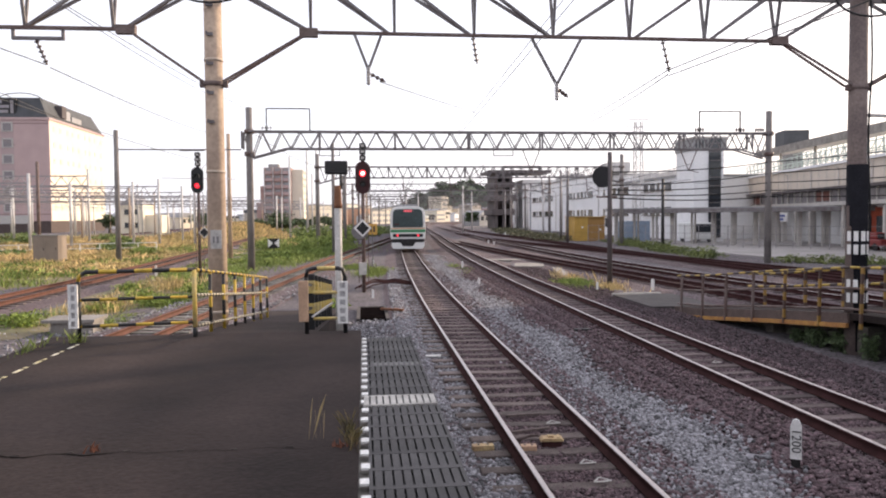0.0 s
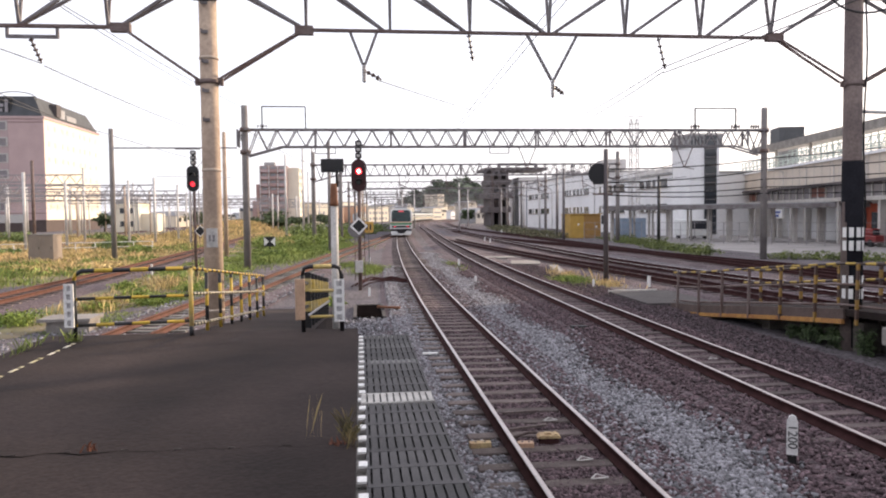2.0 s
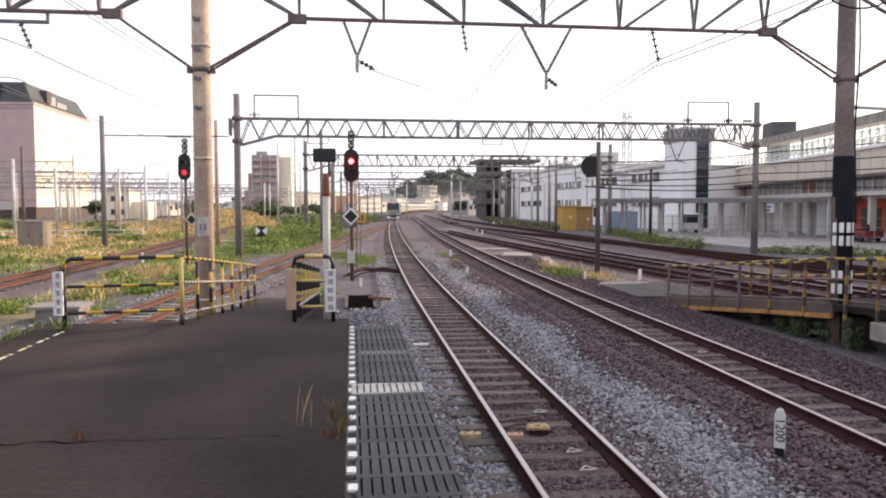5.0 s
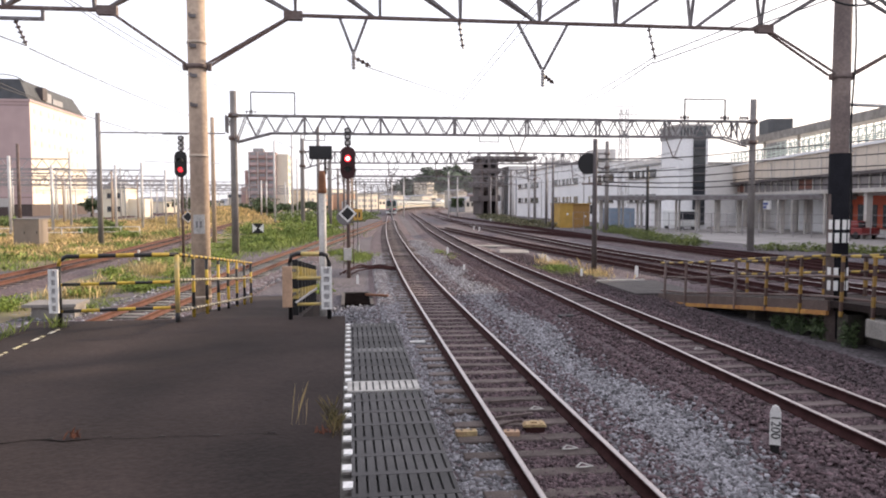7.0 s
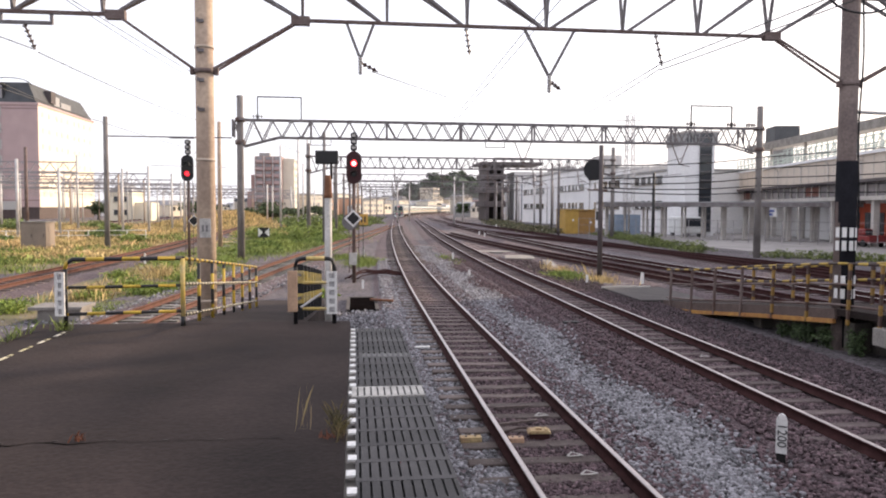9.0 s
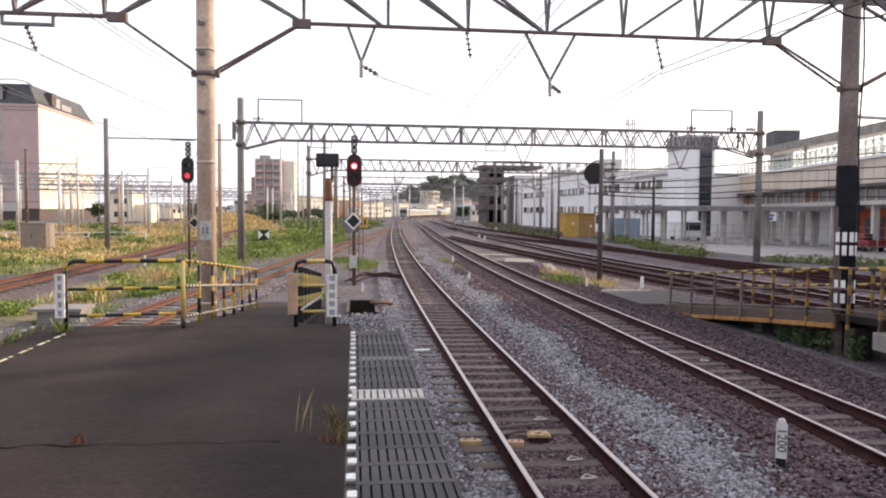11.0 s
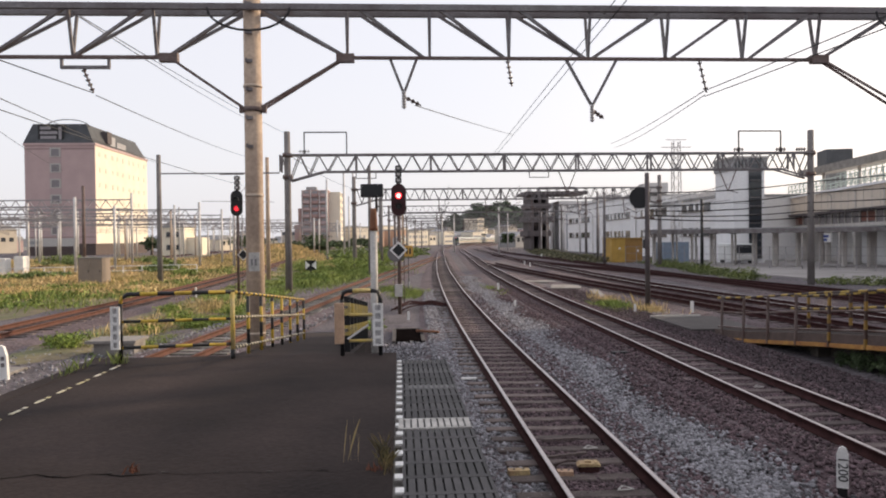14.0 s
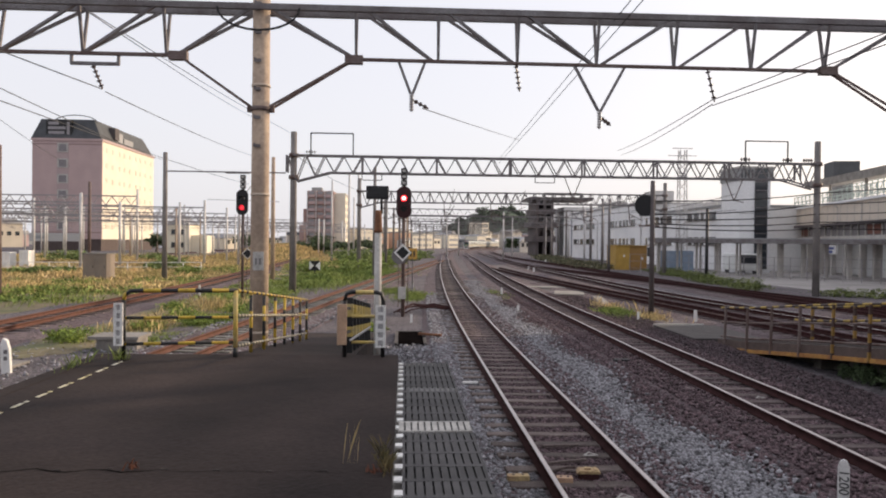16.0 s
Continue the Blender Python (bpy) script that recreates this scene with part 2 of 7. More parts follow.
def tube(bm, pts, r, n=6, r1=None):
    """A round bar through points, tapering from r to r1."""
    pts = [Vector(p) for p in pts]
    r1 = r if r1 is None else r1
    rings = []
    for i, p in enumerate(pts):
        d = (pts[min(i + 1, len(pts) - 1)] - pts[max(i - 1, 0)]).normalized()
        up = Vector((0, 0, 1)) if abs(d.z) < 0.9 else Vector((0, 1, 0))
        s = d.cross(up).normalized()
        u = s.cross(d)
        k = r + (r1 - r) * i / max(1, len(pts) - 1)
        rings.append([bm.verts.new(p + (s * math.cos(t) + u * math.sin(t)) * k) for t in (2 * math.pi * j / n for j in range(n))])
    for a, b in zip(rings, rings[1:]):
        for j in range(n):
            f = bm.faces.new((a[j], a[(j + 1) % n], b[(j + 1) % n], b[j]))
            f.smooth = n > 6
    bm.faces.new(rings[0][::-1]); bm.faces.new(rings[-1])


def disc(bm, c, axis, r, depth, n=20):
    """A short drum centred at c along axis."""
    a = Vector(axis).normalized() * depth / 2
    tube(bm, [Vector(c) - a, Vector(c) + a], r, n)


def prism(bm, outline, y0, y1):
    """An outline in x and z, pulled from y0 to y1."""
    a = [bm.verts.new((x, y0, z)) for x, z in outline]
    b = [bm.verts.new((x, y1, z)) for x, z in outline]
    bm.faces.new(a); bm.faces.new(b[::-1])
    for i in range(len(a)):
        j = (i + 1) % len(a)
        bm.faces.new((a[j], a[i], b[i], b[j]))


def mesh_of(bm, material):
    bmesh.ops.recalc_face_normals(bm, faces=bm.faces)
    me = bpy.data.meshes.new("part")
    bm.to_mesh(me)
    bm.free()
    me.materials.append(material)
    return me


def part(name, bm, material, parent=None, label=""):
    me = bm if isinstance(bm, bpy.types.Mesh) else mesh_of(bm, material)
    me.name = name
    ob = new(name, me)
    ob.parent = parent
    return tagged(ob, label)


def soft_part(name, bm, material, parent=None, label="", w=0.01):
    ob = part(name, bm, material, parent, label)
    bv = ob.modifiers.new("bevel", "BEVEL")
    bv.width, bv.segments, bv.limit_method = w, 2, "ANGLE"
    return ob


def thing(name, at, label, category, group="", kind=""):
    e = new(name)
    e.location = at
    e.empty_display_size = 0.2
    return tagged(e, label, category, group, kind)


def B():
    return bmesh.new()


def raw_mesh(name, verts, faces, material):
    """One mesh from arrays of equal-sided faces."""
    me = bpy.data.meshes.new(name)
    k = faces.shape[1]
    me.vertices.add(len(verts)); me.loops.add(faces.size); me.polygons.add(len(faces))
    me.vertices.foreach_set("co", verts.astype(np.float32).ravel())
    me.loops.foreach_set("vertex_index", faces.astype(np.int32).ravel())
    me.polygons.foreach_set("loop_start", np.arange(0, faces.size, k, dtype=np.int32))
    me.update(calc_edges=True)
    me.materials.append(material)
    return me


def smooth_line(pts, step=1.0, win=9):
    """x along y through points, rounded."""
    p = np.array(pts, float)
    ys = np.arange(p[0, 0], p[-1, 0] + step, step)
    xs = np.interp(ys, p[:, 0], p[:, 1])
    k = np.ones(win) / win
    for _ in range(2):
        xs = np.convolve(np.pad(xs, win // 2, mode="reflect", reflect_type="odd"), k, "valid")
    return ys, xs

# ---- ground ----
bm = B()
box(bm, -1500, 1500, -400, 2600, -1.2, -0.16)
ground = part("ground", bm, M["ground"])
tagged(ground, "trodden gravel and soil of a railway yard", "ground", kind="structure")

# rough grassy ground of the left yard, with uneven edges
gm = mat("grassy_soil", (0.22, 0.165, 0.10), 0.95, 0, 0.35, 0.35, 3.0, 0.4, (0.10, 0.11, 0.05), 0.5)
for cx_, cy_, rx_, ry_ in ((-48, 110, 31, 78), (-24, 62, 9.5, 26), (-9.2, 68, 3.6, 30), (-9.5, 36, 1.9, 12), (-21, 38, 5.6, 15), (-9.9, 23, 1.2, 3)):
    bm = B()
    ring = [(cx_ + rx_ * (1 + 0.10 * math.sin(5 * t) + 0.06 * math.sin(13 * t)) * math.cos(t), cy_ + ry_ * (1 + 0.05 * math.sin(7 * t)) * math.sin(t)) for t in (2 * math.pi * k / 64 for k in range(64))]
    a_ = [bm.verts.new((x, y, -0.15)) for x, y in ring]
    c_ = bm.verts.new((cx_, cy_, -0.10))
    for i in range(64):
        bm.faces.new((a_[i], a_[(i + 1) % 64], c_))
    tagged(part("grassy_patch", bm, gm), "patchy grassy soil of the left yard", "grass", kind="structure")

PZ = 1.25          # platform top
RZ = 0.15          # rail top

TRACKS = {
    "main": [(-40, 2.25), (0, 2.35), (15, 2.41), (26, 2.5), (41, 2.86), (63, 3.65), (93, 5.05), (119, 6.45), (138, 7.45), (183, 10.0), (232, 13.5), (300, 20.5), (360, 29.5), (420, 42), (470, 55), (540, 76), (640, 112)],
    "second": [(-40, 6.4), (0, 6.66), (8, 6.72), (12, 6.72), (17.7, 6.79), (22, 6.86), (29, 6.93), (35, 7.05), (44, 7.34), (55, 7.75), (72, 8.55), (90, 9.55), (109, 10.8), (138, 12.5), (183, 15.1), (232, 18.7), (300, 25.7), (360, 34.7), (420, 47), (540, 81)],
    "third": [(-10, 16.4), (15, 14.4), (29, 13.3), (39, 12.6), (51, 11.75), (70, 10.9), (88, 10.6)],
    "fourth": [(-10, 20), (20, 17.3), (36, 15.5), (44.5, 15.05), (59, 15.1), (75, 15.2), (96, 15.7), (138, 17.6), (183, 19.8), (232, 23.0), (300, 30), (420, 51)],
    "fifth": [(-10, 20.6), (45, 20.6), (86, 21.2), (130, 21.3), (159, 21.8), (232, 27.2), (300, 34.5), (420, 56)],
    "sixth": [(-10, 23.6), (30, 23.2), (60, 19.8), (80, 17.4), (100, 16.2), (130, 16.5)],
    "siding": [(-40, -6.2), (5, -6.1), (16, -6.0), (20.4, -5.62), (25, -5.15), (36, -3.95), (44, -3.1), (57.6, -1.65), (82, 1.34), (105, 3.95), (122, 5.9)],
    "left": [(-10, -13.2), (25, -13.1), (45, -13.2), (65, -14.0), (85, -15.0), (130, -17.2), (435, -34)],
    "yard": [(0, -33), (60, -33.5), (120, -35), (300, -44)],
    "yard_far": [(0, -43), (60, -44), (120, -46), (300, -56)],
}
LABELS = {
    "main": "worn railway track with bright rail heads on timber sleepers",
    "second": "railway track with polished rails in rusty brown ballast",
    "siding": "rusty disused siding track overgrown with grass",
    "left": "red-rusted track beside tall weeds",
}


def rail_mesh(ys, xs, off, z0):
    """A flat-bottomed rail swept along a track: foot, web and head."""
    prof = [(-0.063, 0), (0.063, 0), (0.063, 0.012), (0.009, 0.03), (0.009, 0.11), (0.033, 0.118), (0.033, 0.146), (-0.033, 0.146), (-0.033, 0.118), (-0.009, 0.11), (-0.009, 0.03), (-0.063, 0.012)]
    dx = np.gradient(xs, ys)
    nrm = np.stack([np.ones_like(dx), -dx], 1) / np.sqrt(1 + dx ** 2)[:, None]
    v = np.array([[x + n[0] * (off + a), y + n[1] * (off + a), z0 + h] for x, y, n in zip(xs, ys, nrm) for a, h in prof])
    k = len(prof)
    f = np.array([[i * k + j, i * k + (j + 1) % k, (i + 1) * k + (j + 1) % k, (i + 1) * k + j] for i in range(len(ys) - 1) for j in range(k)])
    top = np.array([[x + n[0] * (off + a), y + n[1] * (off + a), z0 + h] for x, y, n in zip(xs, ys, nrm) for a, h in ((-0.031, 0.1455), (-0.025, 0.152), (0.025, 0.152), (0.031, 0.1455))])
    g = np.array([[i * 4 + j, i * 4 + j + 1, (i + 1) * 4 + j + 1, (i + 1) * 4 + j] for i in range(len(ys) - 1) for j in range(3)])
    return v, f[:, ::-1], top, g[:, ::-1]


def bed_mesh(ys, xs, half, z1, z0):
    """The raised bed of stone under a track."""
    prof = ((-half - 0.55, z0), (-half, z1), (-0.5, z1 - 0.005), (0.5, z1 - 0.005), (half, z1), (half + 0.55, z0))
    v = np.array([[x + a, y, h] for x, y in zip(xs, ys) for a, h in prof])
    f = np.array([[i * 6 + j, i * 6 + j + 1, (i + 1) * 6 + j + 1, (i + 1) * 6 + j] for i in range(len(ys) - 1) for j in range(5)])
    return v, f


def sleeper_shape(w, l, h):
    bm = B()
    box(bm, -l / 2, l / 2, -w / 2, w / 2, -h, 0)
    bmesh.ops.bevel(bm, geom=[e for e in bm.edges if abs(e.verts[0].co.z) < 1e-6 and abs(e.verts[1].co.z) < 1e-6], offset=0.012, segments=1, affect="EDGES")
    return bm


SLEEPER = mesh_of(sleeper_shape(0.22, 2.1, 0.14), M["sleeper"])
PALE = mat("pale_lichened_sleeper", (0.27, 0.26, 0.23), 0.9, 0, 0.4, 3, 40, 0.4, (0.15, 0.14, 0.12), per="object")
SLEEPER_P = mesh_of(sleeper_shape(0.2, 2.0, 0.14), PALE)
SLEEPER_C = mesh_of(sleeper_shape(0.2, 2.0, 0.14), M["sleeper_conc"])
LINES = {}
for key, pts in TRACKS.items():
    ys, xs = smooth_line(pts)
    LINES[key] = (ys, xs)
    tr = thing("track", (0, 0, 0), LABELS.get(key, "rust-stained railway track in dark ballast"), "railway track", "tracks of the yard", "structure")
    side = M["railside_red"] if key in ("siding", "left", "yard") else M["railside"]
    for off in (-0.566, 0.566):
        v, f, tv, tf = rail_mesh(ys, xs, off, 0.0)
        rail = part("rail", raw_mesh("rail", v, f, side), None, tr)
        bright = key in ("main", "second", "fourth")
        part("rail_head", raw_mesh("rail_head", tv, tf, M["railtop"] if bright else side), None, rail, "polished running surface" if bright else "")
    v, f = bed_mesh(ys, xs, 1.45, -0.045, -0.2)
    part("ballast_bed", raw_mesh("ballast_bed", v, f, M["bed"]), None, tr, "dark rust-stained stone bed")

bm = B()
box(bm, 3.2, 6.0, -30, 24, -0.2, -0.075)
part("ballast_fill", bm, M["bed"], None)
tagged(bpy.data.objects["ballast_fill"], "stone fill between two tracks", "ballast", kind="structure")

# ---- platform ----
EDGE = 0.635
plat = thing("platform", (0, 0, 0), "dark worn asphalt platform end with concrete side walls", "platform", kind="structure")
bm = B(); box(bm, -4.5, -0.07, -40, 11.35, PZ - 0.12, PZ)
part("asphalt_top", bm, M["asphalt"], plat, "dark patched asphalt")
bm = B(); box(bm, -4.35, 0.50, -40, 11.25, -0.5, PZ - 0.12)
part("side_wall", bm, M["concrete"], plat, "stained concrete wall")
bm = B(); box(bm, -0.07, EDGE, -40, 10.62, PZ - 0.2, PZ - 0.05)
part("edge_beam", bm, M["concrete"], plat, "concrete edge beam")
bm = B(); box(bm, -4.5, -4.28, -40, 11.35, PZ - 0.119, PZ + 0.004)
part("left_coping", bm, M["asphalt"], plat, "rough worn coping strip")
bm = B()
for i in range(60):
    y = -4 + 0.26 * i
    if y < 10.6:
        box(bm, -3.915, -3.875, y, y + 0.13 + 0.07 * math.sin(i * 3.1), PZ - 0.01, PZ + 0.004)
part("edge_line", bm, mat("faded_yellow_white_line", (0.66, 0.63, 0.54), 0.8, 0, 0.4, 3, 30, 0.1, (0.45, 0.40, 0.2)), plat, "broken worn edge line")
# the crack across the platform, and the mended joint
bm = B()
y, pv = 5.62, None
for i in range(32):
    x = -4.25 + i * 0.13
    yy = 5.66 + 0.03 * math.sin(i * 1.7) + 0.02 * math.sin(i * 4.3) - 0.004 * i
    w = (0.003 + 0.008 * abs(math.sin(i * 2.3))) * (1 if i < 19 else 0.3)
    if pv:
        q = [bm.verts.new(c) for c in ((pv[0], pv[1] - pv[2], PZ + 0.003), (x, yy - w, PZ + 0.003), (x, yy + w, PZ + 0.003), (pv[0], pv[1] + pv[2], PZ + 0.003))]
        bm.faces.new(q)
    pv = (x, yy, w)
part("crack", bm, mat("black_crack", (0.006, 0.006, 0.006), 1.0, 0, 0.1, spec=0.0), plat, "open crack in the asphalt")
bm = B()
for i in range(31):
    x = -4.25 + i * 0.13
    yy = 5.66 + 0.03 * math.sin(i * 1.7) + 0.02 * math.sin(i * 4.3) - 0.004 * i + 0.026
    if i % 3 == 1:
        box(bm, x, x + 0.05 + 0.04 * math.sin(i), yy, yy + 0.010 + 0.006 * math.sin(i * 3.3), PZ - 0.01, PZ + 0.006)
part("crack_lip", bm, mat("pale_crumbled_edge", (0.085, 0.072, 0.068), 0.95, 0, 0.4, 6, 40, 0.4), plat, "pale crumbled lip of the crack")
# grating panels along the edge
def grate_panel(light):
    bm = B()
    L, W, n = 0.348, 0.635, 10
    box(bm, 0, W, 0, 0.062, -0.035, 0)
    pitch = W / n
    for i in range(n + 1):
        x0, x1 = max(0, i * pitch - 0.0245), min(W, i * pitch + 0.0245)
        box(bm, x0, x1, 0.062, L, -0.035, -0.001)
    return mesh_of(bm, M["grate_white"] if light else M["grate"])


GR, GRW = grate_panel(False), grate_panel(True)
# dark sheet below the grating, painted in place of shade inside the slots
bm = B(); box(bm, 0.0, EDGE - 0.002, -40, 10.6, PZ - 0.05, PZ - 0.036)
part("panel_backing", bm, mat("slot_shade_backing", (0.03, 0.028, 0.028), 0.95, 0, 0.3), plat)
y = 10.6 - 0.352
i = 0
while y > -2:
    ob = part("grating_panel", GR, None, plat)
    ob.location = (0.0, y, PZ + 0.002)
    y -= 0.352
bm = B()
for k in range(11):
    box(bm, -0.03 + k * 0.061, 0.014 + k * 0.061, 6.72, 7.05, PZ - 0.01, PZ + 0.014)
box(bm, -0.035, 0.635, 6.70, 6.725, PZ - 0.03, PZ + 0.012); box(bm, -0.035, 0.635, 7.045, 7.07, PZ - 0.03, PZ + 0.012)
part("white_stop_panel", bm, M["grate_white"], plat, "worn white ribbed panel across the edge strip")
bm = B()
for k in range(9):
    box(bm, 0.08 + k * 0.061, 0.115 + k * 0.061, 8.55, 8.72, PZ - 0.01, PZ + 0.005)
part("worn_white_marks", bm, mat("rubbed_white_paint", (0.22, 0.215, 0.21), 0.8, 0, 0.4, 20, 50, 0.1, (0.11, 0.11, 0.11)), plat, "nearly worn-off white marks")
DOT = None
y = 10.45
while y > 0:
    bm = B(); box(bm, 0, 0.06, 0, 0.10, 0, 0.014)
    DOT = DOT or mesh_of(bm, M["white"])
    ob = part("edge_block", DOT, None, plat)
    ob.location = (-0.055 + 0.004 * math.sin(y * 9), y, PZ - 0.006)
    y -= 0.302
# the ramp down from the platform's end
bm = B()
o = [(-2.62, 11.3, PZ - 0.003), (-0.72, 11.3, PZ - 0.003), (-0.76, 18.5, 0.55), (-0.9, 25.5, -0.14), (-3.3, 25.5, -0.14), (-2.6, 18.5, 0.55)]
top = [bm.verts.new(p) for p in o]
bot = [bm.verts.new((p[0], p[1], -0.5)) for p in o]
bm.faces.new(top)
for i in range(6):
    j = (i + 1) % 6
    bm.faces.new((top[j], top[i], bot[i], bot[j]))
part("ramp", bm, M["asphalt"], plat, "asphalt ramp sloping down to the tracks")


# ---- striped fences at the platform's end ----
def ramp_z(y):
    return PZ if y < 11.3 else (PZ - (y - 11.3) / 7.2 * 0.7)


fence = thing("platform_fence", (0, 0, 0), "black and yellow striped pipe fence at the platform's end and ramp", "fence")
X0, X1, YF, HF = -3.95, -2.44, 11.08, 0.97
for z, r in ((HF, 0.030), (HF * 0.60, 0.022), (HF * 0.22, 0.024)):
    bm = B()
    yl = 10.85
    if z == HF:
        tube(bm, [(X0, yl, PZ + z - 0.14), (X0 + 0.02, yl, PZ + z - 0.05), (X0 + 0.10, yl, PZ + z), (X1, YF, PZ + z)], r, 8)
    else:
        tube(bm, [(X0, yl, PZ + z), (X1, YF, PZ + z)], r, 8)
    part("rail_bar", bm, M["st_x"], fence, "striped pipe rail")
bm = B(); tube(bm, [(X0, 10.85, PZ - 0.05), (X0, 10.85, PZ + HF - 0.13)], 0.03, 8)
part("post", bm, M["black"], fence)
bm = B(); tube(bm, [(X1, YF, PZ - 0.05), (X1, YF, PZ + 0.14)], 0.036, 8)
part("post_base", bm, M["black"], fence)
bm = B(); tube(bm, [(X1, YF, PZ + 0.1), (X1, YF, PZ + HF)], 0.034, 8)
part("post", bm, M["yellow"], fence, "worn yellow corner post")
NP = 7
for i in range(1, NP + 1):
    y = YF + (18.5 - YF) * (i / NP) ** 1.0
    x = X1 + (-2.36 - X1) * i / NP
    bm = B(); tube(bm, [(x, y, ramp_z(y) - 0.05), (x, y, ramp_z(y) + HF - 0.01)], 0.028, 8)
    part("post", bm, M["st_z"], fence, "striped upright")
for z in (HF, HF * 0.62, HF * 0.16):
    bm = B(); tube(bm, [(X1, YF, PZ + z), (-2.36, 18.5, ramp_z(18.5) + z)], 0.026, 8)
    part("rail_bar", bm, M["st_w"] if z < HF else M["st_y"], fence)
# white lattice marker at the left end
def lattice_marker(x, y, z0, h, w, label):
    mk = thing("lattice_marker", (x, y, z0), label, "marker board", "white marker boards on the fences")
    bm = B()
    for sx in (-w / 2, w / 2):
        box(bm, sx - 0.018, sx + 0.018, -0.015, 0.015, 0, h)
    for k in range(6):
        z = h * k / 5
        box(bm, -w / 2, w / 2, -0.012, 0.012, max(0, z - 0.022), min(h, z + 0.022))
    part("frame", bm, M["white"], mk)
    bm = B(); box(bm, -w / 2 + 0.02, w / 2 - 0.02, 0.004, 0.01, 0.03, h - 0.03)
    part("board", bm, mat("pale_weathered_board", (0.55, 0.54, 0.53), 0.8, 0, 0.4, 14, 40, 0.1, (0.3, 0.29, 0.3)), mk)
    return mk


lattice_marker(-4.0, 10.78, PZ + 0.20, 0.60, 0.09, "white lattice marker board fixed to the fence post")
lattice_marker(-0.335, 11.05, PZ + 0.15, 0.62, 0.115, "weathered white lattice marker board beside the fence")

gate = thing("ramp_fence", (0, 0, 0), "short black and yellow striped fence along the ramp", "fence")
GX0, GX1, GY = -0.86, -0.30, 11.12
bm = B(); tube(bm, [(GX0, GY, PZ + 0.82), (GX0 + 0.02, GY, PZ + 0.93), (GX0 + 0.1, GY, PZ + 0.955), (GX1 - 0.1, GY, PZ + 0.955), (GX1 - 0.02, GY, PZ + 0.93), (GX1, GY, PZ + 0.82), (GX1, GY, PZ - 0.05)], 0.032, 8)
hp_ = part("hoop", bm, M["black"], gate, "bent black pipe")
bm = B(); tube(bm, [(GX0 + 0.16, GY, PZ + 0.955), (GX1 - 0.14, GY, PZ + 0.955)], 0.034, 8)
part("yellow_sleeve", bm, M["yellow"], hp_)
bm = B(); tube(bm, [(GX0, GY, PZ - 0.05), (GX0, GY, PZ + 0.83)], 0.032, 8)
part("post", bm, M["black"], gate)
for z in (0.22, 0.60):
    bm = B(); tube(bm, [(GX0 + 0.1, GY, PZ + z), (GX1, GY, PZ + z)], 0.022, 8)
    part("rail_bar", bm, M["yellow"], gate)
for i in range(1, 9):
    y = GY + 7.3 * i / 8
    bm = B(); beam(bm, (-0.85, y, ramp_z(y) - 0.05), (-0.85, y, ramp_z(y) + 0.88), 0.095, 0.08)
    up_ = part("post", bm, M["black"], gate, "black flat upright")
    for z0_, z1_ in ((0.26, 0.42), (0.58, 0.78)):
        bm = B(); box(bm, -0.902, -0.798, y - 0.046, y + 0.046, ramp_z(y) + z0_, ramp_z(y) + z1_)
        part("yellow_band", bm, M["yellow"], up_)
for z in (0.72, 0.36):
    bm = B(); beam(bm, (GX0 + 0.02, GY, PZ + z), (-0.90, 18.5, ramp_z(18.5) + z), 0.025, 0.045)
    part("side_rail", bm, M["black"], gate, "thin black side rail")
bm = B(); beam(bm, (GX0 + 0.08, GY - 0.05, PZ + 0.25), (GX1 - 0.18, GY + 0.1, PZ + 0.44), 0.025)
part("brace", bm, M["galv"], gate)
bm = B(); box(bm, -0.97, -0.83, 11.07, 11.1, PZ + 0.18, PZ + 0.78)
pb = soft_part("warning_board", bm, M["pinkboard"], None, "", 0.008)
tagged(pb, "faded orange board fixed to the fence", "board")

# white pole with rusty cap and a dark box sign behind the fence
wp = thing("indicator_post", (-0.42, 12.2, 0.9), "white pipe post with rusty cap and black indicator box", "railway indicator")
bm = B(); tube(bm, [(0, 0, -0.3), (0, 0, 2.22)], 0.058, 14)
part("pipe", bm, M["dirty_white"], wp, "grimy white pipe")
bm = B(); tube(bm, [(0, 0, 2.2), (0, 0, 2.26), (0, 0, 2.45), (0, 0, 2.56)], 0.07, 14, 0.05)
part("cap", bm, M["rust_cap"], wp, "rust-brown capped joint")
bm = B(); tube(bm, [(0.05, 0, 2.5), (0.05, 0, 2.8)], 0.022, 8)
part("stem", bm, M["dark_steel"], wp)
bm = B(); box(bm, -0.2, 0.16, -0.08, 0.09, 2.74, 2.95)
part_box = soft_part("indicator_box", bm, M["black"], wp, "black box with a dark face", 0.012)
bm = B(); box(bm, -0.18, 0.14, -0.086, -0.08, 2.76, 2.93)
part("display_face", bm, M["lens_off"], part_box)


